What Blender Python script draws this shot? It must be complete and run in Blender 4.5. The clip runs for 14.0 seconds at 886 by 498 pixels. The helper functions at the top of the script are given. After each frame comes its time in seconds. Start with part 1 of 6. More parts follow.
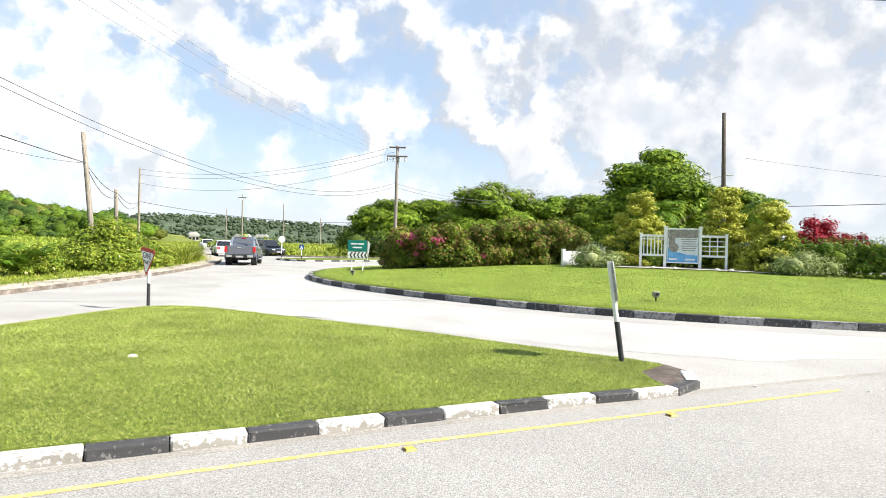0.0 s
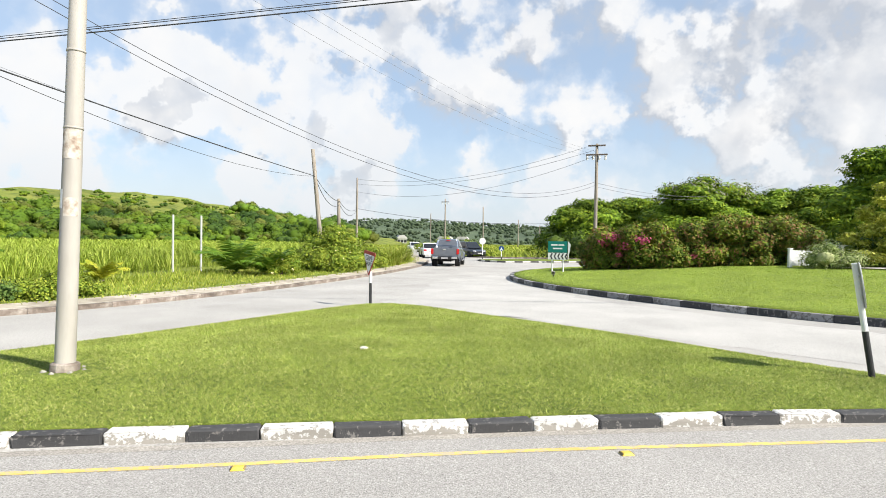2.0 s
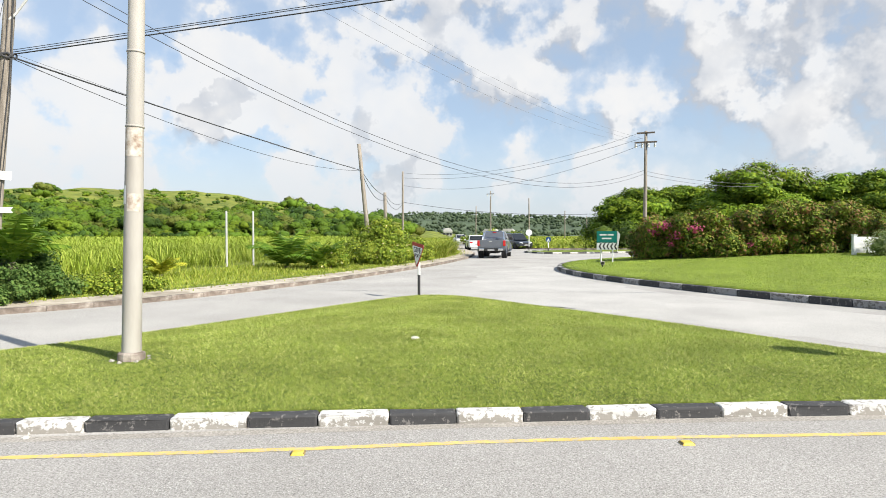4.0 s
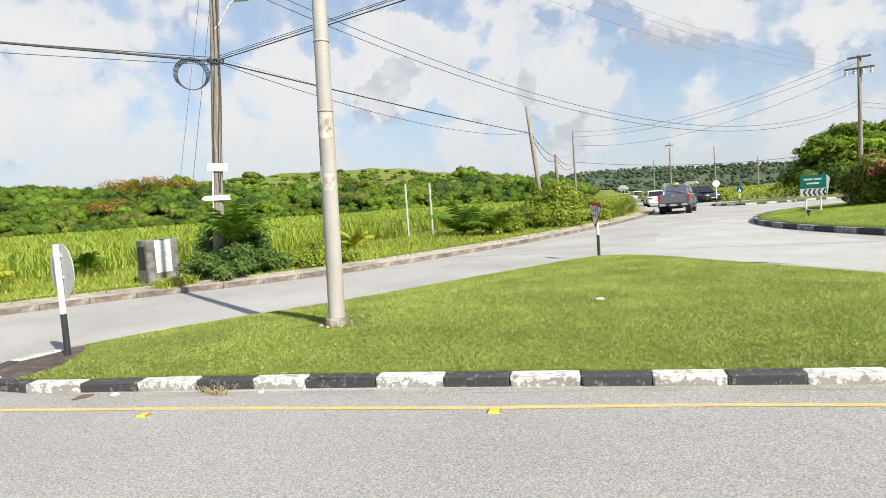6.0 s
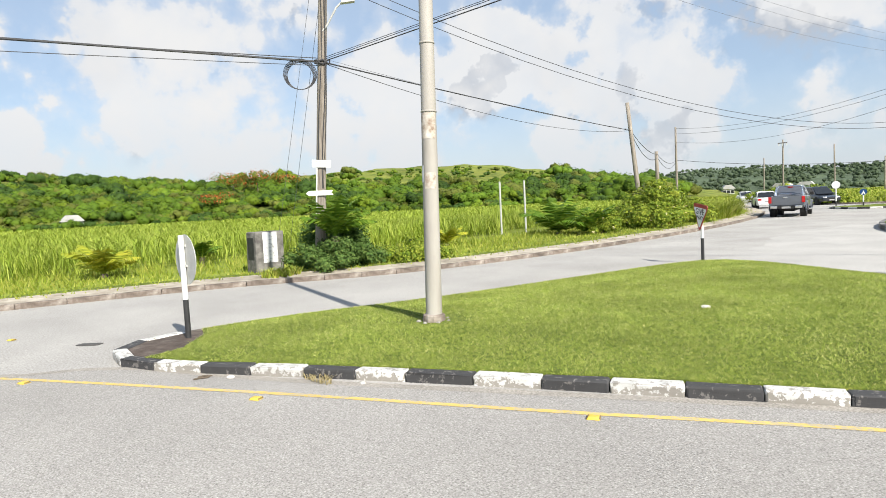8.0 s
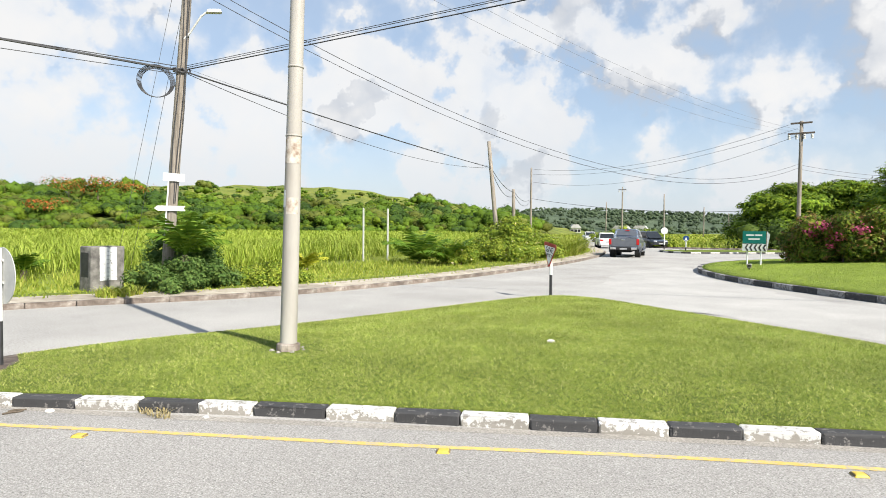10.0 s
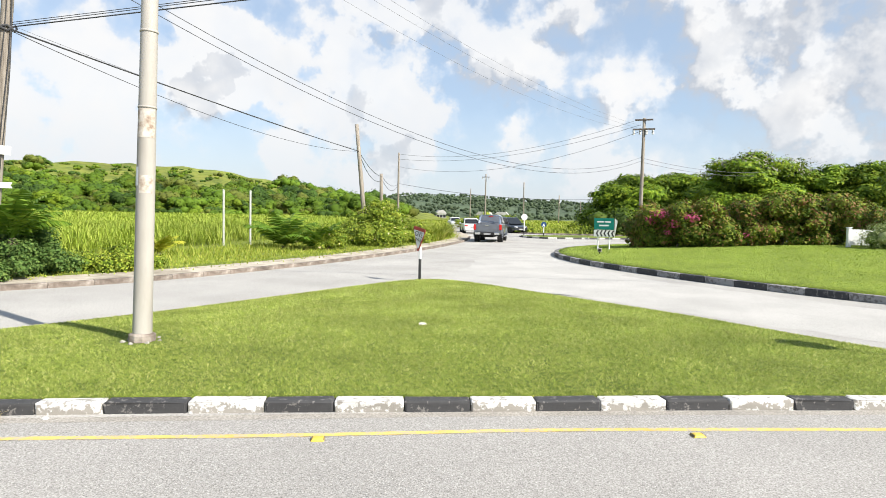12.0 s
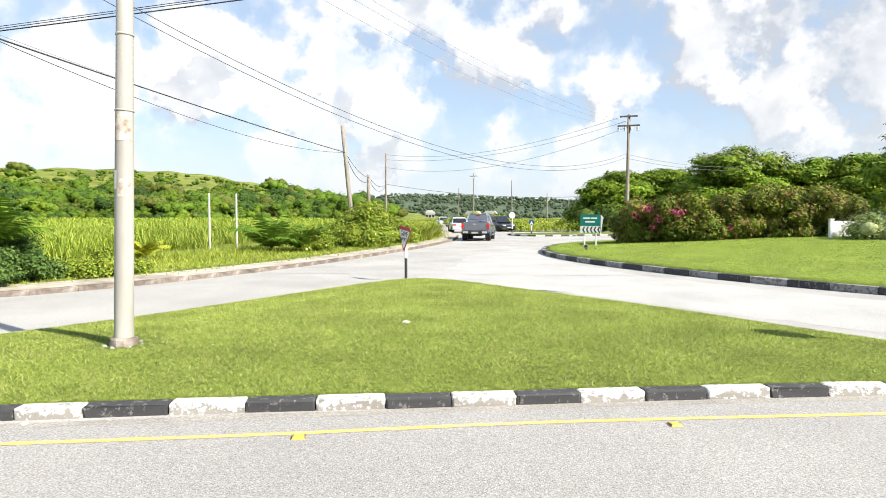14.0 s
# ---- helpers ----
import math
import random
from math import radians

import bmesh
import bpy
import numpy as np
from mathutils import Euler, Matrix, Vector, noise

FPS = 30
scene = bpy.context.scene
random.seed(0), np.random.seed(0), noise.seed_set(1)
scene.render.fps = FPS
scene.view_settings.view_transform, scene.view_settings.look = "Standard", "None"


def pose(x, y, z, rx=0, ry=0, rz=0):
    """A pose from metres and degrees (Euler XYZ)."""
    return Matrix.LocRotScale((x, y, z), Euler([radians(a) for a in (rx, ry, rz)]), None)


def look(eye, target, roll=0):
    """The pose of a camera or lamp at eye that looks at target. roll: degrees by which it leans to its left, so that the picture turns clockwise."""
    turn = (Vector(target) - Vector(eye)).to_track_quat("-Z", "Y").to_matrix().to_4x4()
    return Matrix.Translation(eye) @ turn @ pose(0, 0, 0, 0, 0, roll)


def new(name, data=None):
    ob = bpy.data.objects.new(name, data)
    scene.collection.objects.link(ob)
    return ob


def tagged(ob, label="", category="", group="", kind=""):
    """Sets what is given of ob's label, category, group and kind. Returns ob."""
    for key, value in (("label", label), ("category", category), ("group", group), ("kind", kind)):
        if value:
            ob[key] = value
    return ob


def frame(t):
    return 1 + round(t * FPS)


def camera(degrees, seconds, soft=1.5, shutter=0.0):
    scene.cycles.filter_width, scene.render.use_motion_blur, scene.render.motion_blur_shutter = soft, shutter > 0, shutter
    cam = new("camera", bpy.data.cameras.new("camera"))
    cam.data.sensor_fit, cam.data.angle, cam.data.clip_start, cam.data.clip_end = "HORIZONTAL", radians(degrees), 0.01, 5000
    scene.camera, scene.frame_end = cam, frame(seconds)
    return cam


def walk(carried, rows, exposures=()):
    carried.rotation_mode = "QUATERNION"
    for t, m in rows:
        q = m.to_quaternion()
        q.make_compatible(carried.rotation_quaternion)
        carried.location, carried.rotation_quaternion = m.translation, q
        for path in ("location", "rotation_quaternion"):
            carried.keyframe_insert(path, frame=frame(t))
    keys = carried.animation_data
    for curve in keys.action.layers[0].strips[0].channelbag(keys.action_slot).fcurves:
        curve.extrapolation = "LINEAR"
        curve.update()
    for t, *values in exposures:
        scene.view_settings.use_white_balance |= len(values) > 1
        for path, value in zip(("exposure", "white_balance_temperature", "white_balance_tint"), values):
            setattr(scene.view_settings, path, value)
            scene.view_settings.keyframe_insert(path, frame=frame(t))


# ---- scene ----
cam = camera(71.4, 14.0, soft=0.9)
PATH = [
    (0, (-0.613, 0.919, 1.634), (-0.59, 2.919, 1.618), 1.5),
    (0.5, (-0.604, 0.904, 1.632), (-0.856, 2.888, 1.602), 0.9),
    (1, (-0.649, 0.872, 1.638), (-1.091, 2.822, 1.619), 0.5),
    (1.5, (-0.684, 0.807, 1.644), (-1.214, 2.735, 1.63), 1.4),
    (2, (-0.725, 0.769, 1.647), (-1.327, 2.676, 1.621), 0.8),
    (2.2, (-0.74, 0.765, 1.639), (-1.387, 2.658, 1.61), 1.2),
    (4.3, (-0.797, 0.756, 1.608), (-1.585, 2.593, 1.547), -0.8),
    (4.5, (-0.815, 0.757, 1.609), (-1.662, 2.567, 1.53), -1.5),
    (5, (-0.832, 0.738, 1.598), (-1.855, 2.452, 1.493), -2.8),
    (5.5, (-0.839, 0.724, 1.593), (-1.961, 2.375, 1.464), -3.3),
    (6, (-0.86, 0.731, 1.592), (-2.084, 2.306, 1.446), -4.0),
    (6.5, (-0.879, 0.715, 1.59), (-2.241, 2.17, 1.422), -4.3),
    (7, (-0.91, 0.713, 1.598), (-2.352, 2.088, 1.424), -4.2),
    (7.2, (-0.914, 0.702, 1.604), (-2.377, 2.054, 1.432), -4.0),
    (9.3, (-0.87, 0.586, 1.692), (-2.141, 2.128, 1.618), -0.2),
    (9.5, (-0.887, 0.641, 1.696), (-2.11, 2.221, 1.621), -0.0),
    (10, (-0.878, 0.632, 1.697), (-1.979, 2.301, 1.631), 0.5),
    (10.5, (-0.896, 0.66, 1.704), (-1.92, 2.376, 1.628), 0.1),
    (11, (-0.926, 0.665, 1.703), (-1.909, 2.405, 1.632), 0.7),
    (11.5, (-0.947, 0.674, 1.687), (-1.807, 2.477, 1.592), 1.6),
    (12, (-0.967, 0.644, 1.68), (-1.684, 2.508, 1.571), 1.2),
    (12.5, (-0.983, 0.636, 1.674), (-1.66, 2.512, 1.535), 0.7),
    (13, (-0.961, 0.621, 1.67), (-1.574, 2.519, 1.521), 1.1),
    (13.5, (-0.929, 0.643, 1.68), (-1.532, 2.545, 1.552), 0.2),
    (14, (-0.86, 0.645, 1.656), (-1.546, 2.521, 1.547), 0.1),
]
walk(cam, [(t, look(eye, target, roll)) for t, eye, target, roll in PATH],
     [(0, 1.10), (0.5, 0.87), (1.0, 0.86), (2.0, 0.87), (4.3, 0.77), (5.5, 0.72), (6.5, 0.62), (7.2, 0.64), (9.3, 0.81), (10.5, 0.77), (12, 0.87), (14, 1.03)])

# ---- world and sun ----
SUN_EL, SUN_WAY = radians(39), Vector((0.966, -0.26, 0)).normalized()
world = bpy.data.worlds.new("world")
scene.world = world
world.use_nodes = True
wn, wl = world.node_tree.nodes, world.node_tree.links
wn.clear()


def wmath(op, a, b=0.0, clamp=False):
    n = wn.new("ShaderNodeMath")
    n.operation, n.use_clamp = op, clamp
    for s, v in zip(n.inputs, (a, b)):
        if isinstance(v, (int, float)):
            s.default_value = v
        else:
            wl.new(v, s)
    return n.outputs[0]


sky = wn.new("ShaderNodeTexSky")
sky.sky_type, sky.sun_disc = "NISHITA", False
sky.sun_elevation, sky.sun_rotation = SUN_EL, math.atan2(SUN_WAY.x, SUN_WAY.y)
sky.air_density, sky.dust_density, sky.ozone_density = 1.0, 0.6, 1.5
coord = wn.new("ShaderNodeTexCoord")
sep = wn.new("ShaderNodeSeparateXYZ")
wl.new(coord.outputs["Generated"], sep.inputs[0])
up = wmath("ADD", wmath("MULTIPLY", wmath("MAXIMUM", sep.outputs[2], 0.0), 0.35), 0.58)
comb = wn.new("ShaderNodeCombineXYZ")
wl.new(wmath("DIVIDE", sep.outputs[0], up), comb.inputs[0])
wl.new(wmath("DIVIDE", sep.outputs[1], up), comb.inputs[1])
wl.new(wmath("MULTIPLY", sep.outputs[2], 1.5), comb.inputs[2])


def wnoise(scale, detail, rough, offset, lac=2.1, dist=0.0):
    m = wn.new("ShaderNodeMapping")
    m.inputs["Location"].default_value = offset
    wl.new(comb.outputs[0], m.inputs[0])
    n = wn.new("ShaderNodeTexNoise")
    for k, v in (("Scale", scale), ("Detail", detail), ("Roughness", rough), ("Lacunarity", lac), ("Distortion", dist)):
        n.inputs[k].default_value = v
    wl.new(m.outputs[0], n.inputs["Vector"])
    return n.outputs[0]


def wramp(fac, stops):
    r = wn.new("ShaderNodeValToRGB")
    wl.new(fac, r.inputs[0])
    while len(r.color_ramp.elements) < len(stops):
        r.color_ramp.elements.new(0.5)
    for e, (p, c) in zip(r.color_ramp.elements, stops):
        e.position, e.color = p, (*c, 1)
    return r.outputs[0]


# cumulus heaps over the horizon: degrees left of ahead, degrees up, angular size
HEAPS = [(9, 18.8, 5.4), (12, 11.9, 4.9), (8, 7.1, 4.2), (24, 16.5, 4.3), (27, 13.1, 3.7), (22, 11.5, 3.4), (-5, 12.1, 4.2), (-16, 16.2, 6.1), (-24, 14.8, 6.7), (-31, 13.3, 6.3),
         (-18, 8.5, 4.5), (-27, 7.3, 5.6), (32, 6.3, 4.4), (26, 7.4, 3.3), (42, 9.3, 5.0), (35, 8.4, 3.0), (51, 9.6, 3.1), (69, 9.0, 5.5), (61, 9.7, 5.8), (54, 10.4, 4.4), (63, 14.8, 4.0),
         (41, 12.2, 2.6), (36, 8.6, 2.6), (27, 11.3, 4.7), (33, 4.8, 4.1), (21, 8.1, 3.3), (79, 8.1, 3.1)]
SHIFT = (0.024, -0.008, 0.030)
broad = wmath("MULTIPLY", wnoise(1.0, 3, 0.5, (7.3, 2.4, 0)), 0.45)


def wvec(op, a, b):
    n = wn.new("ShaderNodeVectorMath")
    n.operation = op
    for k, v in zip(n.inputs, (a, b)):
        if isinstance(v, tuple):
            k.default_value = v
        else:
            wl.new(v, k)
    return n


def density(offset):
    """Cloud thickness: heaps with round puffs at two sizes on a ragged noise."""
    way = wvec("ADD", coord.outputs["Generated"], offset).outputs[0]

    def ragged(scale, detail, rough):
        n = wn.new("ShaderNodeTexNoise")
        n.inputs["Scale"].default_value, n.inputs["Detail"].default_value, n.inputs["Roughness"].default_value = scale, detail, rough
        wl.new(way, n.inputs["Vector"])
        return n

    wob = wvec("MULTIPLY", wvec("SUBTRACT", ragged(9.0, 5, 0.55).outputs["Color"], (0.5, 0.5, 0.5)).outputs[0], (0.11, 0.11, 0.11)).outputs[0]
    bent = wvec("ADD", way, wob).outputs[0]
    heap = None
    for left, above, size in HEAPS:
        c = (-math.sin(radians(left)) * math.cos(radians(above)), math.cos(radians(left)) * math.cos(radians(above)), math.sin(radians(above)))
        near = wmath("SUBTRACT", wvec("DOT_PRODUCT", bent, c).outputs["Value"], 1.0)
        one = wmath("EXPONENT", wmath("MULTIPLY", near, 1.05 / radians(size) ** 2))
        heap = one if heap is None else wmath("ADD", heap, one)
    soft = wmath("ADD", wmath("ADD", wmath("MULTIPLY", wmath("SUBTRACT", 1.0, wmath("EXPONENT", wmath("MULTIPLY", heap, -1.2))), 0.62), broad), wmath("MULTIPLY", wmath("SUBTRACT", ragged(5.0, 3, 0.5).outputs[0], 0.5), 0.45))
    full = wmath("ADD", soft, wmath("MULTIPLY", wmath("SUBTRACT", ragged(22.0, 8, 0.6).outputs[0], 0.5), 0.22))
    for scale, amount in ((11.0, 0.24), (30.0, 0.14)):
        v = wn.new("ShaderNodeTexVoronoi")
        v.feature = "SMOOTH_F1"
        v.inputs["Scale"].default_value, v.inputs["Detail"].default_value, v.inputs["Smoothness"].default_value = scale, 1.0, 0.6
        wl.new(bent, v.inputs["Vector"])
        full = wmath("ADD", full, wmath("MULTIPLY", wmath("SUBTRACT", 0.45, v.outputs["Distance"]), amount))
    return soft, full


soft_here, thick = density((0.0, 0.0, 0.0))
soft_sunward, sunward = density(SHIFT)
cover = wramp(thick, [(0.22, (0.12, 0.12, 0.12)), (0.42, (0.38, 0.38, 0.38)), (0.60, (0.86, 0.86, 0.86)), (0.84, (1, 1, 1))])
slope_soft = wmath("MULTIPLY", wmath("SUBTRACT", soft_here, soft_sunward), 1.7)
slope_fine = wmath("MULTIPLY", wmath("SUBTRACT", thick, sunward), 1.1)
lit = wmath("ADD", wmath("ADD", slope_soft, slope_fine), 0.64, True)
belly = wramp(wnoise(1.7, 4, 0.5, (1.2, 9.3, 2.0)), [(0.40, (0.32, 0.32, 0.32)), (0.66, (0, 0, 0))])
shade = wramp(wmath("SUBTRACT", lit, belly, True), [(0.05, (0.66, 0.69, 0.74)), (0.38, (0.83, 0.85, 0.88)), (0.75, (1.08, 1.08, 1.07))])


def wmix(kind, fac, a, b):
    n = wn.new("ShaderNodeMix")
    n.data_type, n.blend_type, n.clamp_factor = "RGBA", kind, True
    for s, v in ((n.inputs[0], fac), (n.inputs[6], a), (n.inputs[7], b)):
        if isinstance(v, (int, float)):
            s.default_value = v
        elif isinstance(v, tuple):
            s.default_value = v
        else:
            wl.new(v, s)
    return n.outputs[2]


SKY_STRENGTH, CLOUD = 0.098, 5.05
bright = wmix("MULTIPLY", 1.0, shade, (CLOUD, CLOUD, CLOUD * 1.01, 1))
air = wmix("MIX", 0.55, sky.outputs[0], (2.9, 3.75, 4.9, 1))
back = wn.new("ShaderNodeBackground")
back.inputs[1].default_value = SKY_STRENGTH
haze = wramp(sep.outputs[2], [(0.0, (0.75, 0.75, 0.75)), (0.16, (0, 0, 0))])
wl.new(wmix("MIX", haze, wmix("MIX", cover, air, bright), (4.1, 4.4, 4.75, 1)), back.inputs[0])
wout = wn.new("ShaderNodeOutputWorld")
wl.new(back.outputs[0], wout.inputs[0])

sun = new("sun", bpy.data.lights.new("sun", "SUN"))
sun.data.energy, sun.data.angle, sun.data.color = 5.0, radians(0.55), (1.0, 0.95, 0.86)
sun.matrix_world = look((0, 0, 40), Vector((0, 0, 40)) - (SUN_WAY * math.cos(SUN_EL) + Vector((0, 0, math.sin(SUN_EL)))))

# ---- materials ----


def material(name, stops, scale=4.0, rough=0.9, bump=0.0, bump_scale=None, large=None, island=0.0, obj=0.0, glow=0.0, metal=0.0, coat=0.0, thin=0.0, stretch=None, spec=0.3):
    """Noise between the colour stops; large: (scale, dark, light) broad stains; island/obj: spread per leaf or per object; thin: light through a leaf."""
    m = bpy.data.materials.new(name)
    m.use_nodes = True
    nt = m.node_tree
    N, L = nt.nodes, nt.links
    b = N["Principled BSDF"]
    b.inputs["Roughness"].default_value, b.inputs["Metallic"].default_value = rough, metal
    b.inputs["Specular IOR Level"].default_value = spec
    b.inputs["Coat Weight"].default_value = coat
    tc = N.new("ShaderNodeTexCoord")
    src = tc.outputs["Object"]
    if stretch:
        mp = N.new("ShaderNodeMapping")
        mp.inputs["Scale"].default_value = stretch
        L.new(src, mp.inputs[0])
        src = mp.outputs[0]

    def noise_of(s, detail=6, rough_=0.6):
        n = N.new("ShaderNodeTexNoise")
        n.inputs["Scale"].default_value, n.inputs["Detail"].default_value, n.inputs["Roughness"].default_value = s, detail, rough_
        L.new(src, n.inputs["Vector"])
        return n.outputs[0]

    def ramp(fac, some):
        r = N.new("ShaderNodeValToRGB")
        L.new(fac, r.inputs[0])
        while len(r.color_ramp.elements) < len(some):
            r.color_ramp.elements.new(0.5)
        for e, (p, c) in zip(r.color_ramp.elements, some):
            e.position, e.color = p, (*c, 1)
        return r.outputs[0]

    def times(a, c):
        x = N.new("ShaderNodeMix")
        x.data_type, x.blend_type = "RGBA", "MULTIPLY"
        x.inputs[0].default_value = 1.0
        L.new(a, x.inputs[6]), L.new(c, x.inputs[7])
        return x.outputs[2]

    fac = noise_of(scale)
    if island:
        g = N.new("ShaderNodeNewGeometry")
        mx = N.new("ShaderNodeMix")
        mx.inputs[0].default_value = island
        L.new(fac, mx.inputs[2]), L.new(g.outputs["Random Per Island"], mx.inputs[3])
        fac = mx.outputs[0]
    col = ramp(fac, stops)
    if large:
        s, dark, light = large
        col = times(col, ramp(noise_of(s, 4), [(0.32, (dark,) * 3), (0.68, (light,) * 3)]))
    if obj:
        o = N.new("ShaderNodeObjectInfo")
        col = times(col, ramp(o.outputs["Random"], [(0.0, (1 - obj,) * 3), (1.0, (1 + obj * 0.5,) * 3)]))
    L.new(col, b.inputs["Base Color"])
    if bump:
        bp = N.new("ShaderNodeBump")
        bp.inputs["Strength"].default_value, bp.inputs["Distance"].default_value = 1.0, bump
        L.new(noise_of(bump_scale or scale * 3, 5), bp.inputs["Height"])
        L.new(bp.outputs[0], b.inputs["Normal"])
    if glow:
        L.new(col, b.inputs["Emission Color"])
        b.inputs["Emission Strength"].default_value = glow
    if thin:
        t = N.new("ShaderNodeBsdfTranslucent")
        L.new(col, t.inputs["Color"])
        mix = N.new("ShaderNodeMixShader")
        mix.inputs[0].default_value = thin
        L.new(b.outputs[0], mix.inputs[1]), L.new(t.outputs[0], mix.inputs[2])
        L.new(mix.outputs[0], N["Material Output"].inputs["Surface"])
    return m


def painted(name, paint, under, amount, scale=9.0, rough=0.75, low=None):
    """Paint over concrete, flaked where a noise passes a threshold."""
    m = material(name, [(0.3, tuple(c * 0.86 for c in paint)), (0.7, paint)], scale * 0.5, rough, 0.004, 40, large=(2.2, 0.82, 1.04), obj=0.10)
    N, L = m.node_tree.nodes, m.node_tree.links
    b = N["Principled BSDF"]
    old = b.inputs["Base Color"].links[0].from_socket
    tc = N.new("ShaderNodeTexCoord")
    oi = N.new("ShaderNodeObjectInfo")
    add = N.new("ShaderNodeVectorMath")
    sc = N.new("ShaderNodeVectorMath")
    sc.operation = "SCALE"
    sc.inputs[0].default_value, add.operation = (37, 11, 23), "ADD"
    L.new(oi.outputs["Random"], sc.inputs["Scale"])
    L.new(tc.outputs["Object"], add.inputs[0]), L.new(sc.outputs[0], add.inputs[1])
    n = N.new("ShaderNodeTexNoise")
    n.inputs["Scale"].default_value, n.inputs["Detail"].default_value, n.inputs["Roughness"].default_value = scale, 8, 0.7
    L.new(add.outputs[0], n.inputs["Vector"])
    r = N.new("ShaderNodeValToRGB")
    r.color_ramp.elements[0].position, r.color_ramp.elements[1].position = amount, amount + 0.03
    fac = n.outputs[0]
    if low:
        s = N.new("ShaderNodeSeparateXYZ")
        L.new(tc.outputs["Object"], s.inputs[0])
        mr = N.new("ShaderNodeMapRange")
        mr.inputs["From Min"].default_value, mr.inputs["From Max"].default_value = low
        mr.inputs["To Min"].default_value, mr.inputs["To Max"].default_value = -0.09, 0.09
        L.new(s.outputs[2], mr.inputs["Value"])
        ad = N.new("ShaderNodeMath")
        L.new(n.outputs[0], ad.inputs[0]), L.new(mr.outputs[0], ad.inputs[1])
        fac = ad.outputs[0]
    L.new(fac, r.inputs[0])
    x = N.new("ShaderNodeMix")
    x.data_type = "RGBA"
    x.inputs[6].default_value = (*under, 1)
    L.new(r.outputs[0], x.inputs[0]), L.new(old, x.inputs[7]), L.new(x.outputs[2], b.inputs["Base Color"])
    return m


ASPHALT = material("asphalt", [(0.28, (0.11, 0.104, 0.096)), (0.42, (0.28, 0.265, 0.245)), (0.58, (0.385, 0.367, 0.343)), (0.75, (0.62, 0.60, 0.57))], 75, 0.9, 0.006, 120, large=(0.35, 0.88, 1.06))
PALE_ROAD = material("pale_road", [(0.26, (0.15, 0.142, 0.13)), (0.40, (0.31, 0.296, 0.275)), (0.56, (0.395, 0.378, 0.352)), (0.74, (0.54, 0.52, 0.49))], 38, 0.9, 0.006, 70, large=(0.42, 0.84, 1.1))
TAR = material("dark_tar", [(0.3, (0.05, 0.048, 0.045)), (0.7, (0.11, 0.105, 0.10))], 20, 0.85, 0.004, 60)
DUST = material("dust", [(0.3, (0.19, 0.17, 0.15)), (0.5, (0.32, 0.295, 0.26)), (0.7, (0.45, 0.42, 0.375))], 55, 0.95, 0.005, 90, large=(1.2, 0.85, 1.08))
GRAVEL = material("pale_gravel", [(0.3, (0.34, 0.30, 0.26)), (0.5, (0.52, 0.48, 0.42)), (0.7, (0.66, 0.62, 0.56))], 30, 0.95, 0.01, 60)
APRON = material("dusty_pale_apron", [(0.26, (0.19, 0.18, 0.168)), (0.42, (0.37, 0.356, 0.332)), (0.56, (0.445, 0.428, 0.402)), (0.74, (0.56, 0.54, 0.51))], 40, 0.9, 0.006, 70, large=(0.6, 0.86, 1.06))
SOIL = material("dry_soil", [(0.3, (0.16, 0.12, 0.08)), (0.55, (0.27, 0.22, 0.155)), (0.75, (0.38, 0.33, 0.25))], 22, 0.95, 0.01, 60)
TURF = material("turf_soil", [(0.3, (0.08, 0.11, 0.016)), (0.55, (0.15, 0.195, 0.026)), (0.75, (0.25, 0.26, 0.055))], 14, 0.95, 0.03, 60, large=(0.7, 0.75, 1.2))
LAWN_SOIL = material("lawn_soil", [(0.3, (0.12, 0.17, 0.02)), (0.55, (0.20, 0.26, 0.03)), (0.75, (0.28, 0.32, 0.05))], 9, 0.95, 0.03, 60, large=(0.7, 0.8, 1.15))
BLADE = material("grass_blade", [(0.11, (0.08, 0.135, 0.018)), (0.40, (0.255, 0.338, 0.05)), (0.62, (0.405, 0.468, 0.09)), (0.90, (0.66, 0.61, 0.26))], 1.6, 0.6, island=0.7, thin=0.2, large=(0.9, 0.76, 1.17), spec=0.2)
LAWN_BLADE = material("fresh_lawn_blade", [(0.12, (0.12, 0.20, 0.02)), (0.42, (0.265, 0.375, 0.045)), (0.66, (0.40, 0.50, 0.08)), (0.92, (0.58, 0.60, 0.18))], 1.6, 0.6, island=0.6, thin=0.2, large=(0.5, 0.85, 1.1), spec=0.2)
WEED = material("weed_blade", [(0.1, (0.15, 0.20, 0.02)), (0.5, (0.275, 0.345, 0.04)), (0.9, (0.50, 0.47, 0.11))], 1.0, 0.6, island=0.6, thin=0.3, large=(0.3, 0.8, 1.1), spec=0.2)
CANE = material("cane_leaf", [(0.05, (0.15, 0.23, 0.02)), (0.5, (0.29, 0.37, 0.04)), (0.9, (0.46, 0.50, 0.10))], 0.3, 0.6, island=0.7, thin=0.3, large=(0.05, 0.85, 1.1), spec=0.3)
DRYWEED = material("dry_weed", [(0.1, (0.22, 0.18, 0.09)), (0.9, (0.45, 0.38, 0.20))], 2.0, 0.8, island=0.6, thin=0.2, spec=0.1)
FIELD = material("field_grass", [(0.3, (0.14, 0.19, 0.02)), (0.7, (0.26, 0.30, 0.04))], 1.2, 0.95, 0.1, 6, large=(0.06, 0.7, 1.25))
HILLGRASS = material("hill_grass", [(0.32, (0.07, 0.105, 0.018)), (0.5, (0.165, 0.195, 0.03)), (0.7, (0.25, 0.25, 0.045))], 0.16, 0.95, 0.6, 0.6, large=(0.03, 0.72, 1.15))
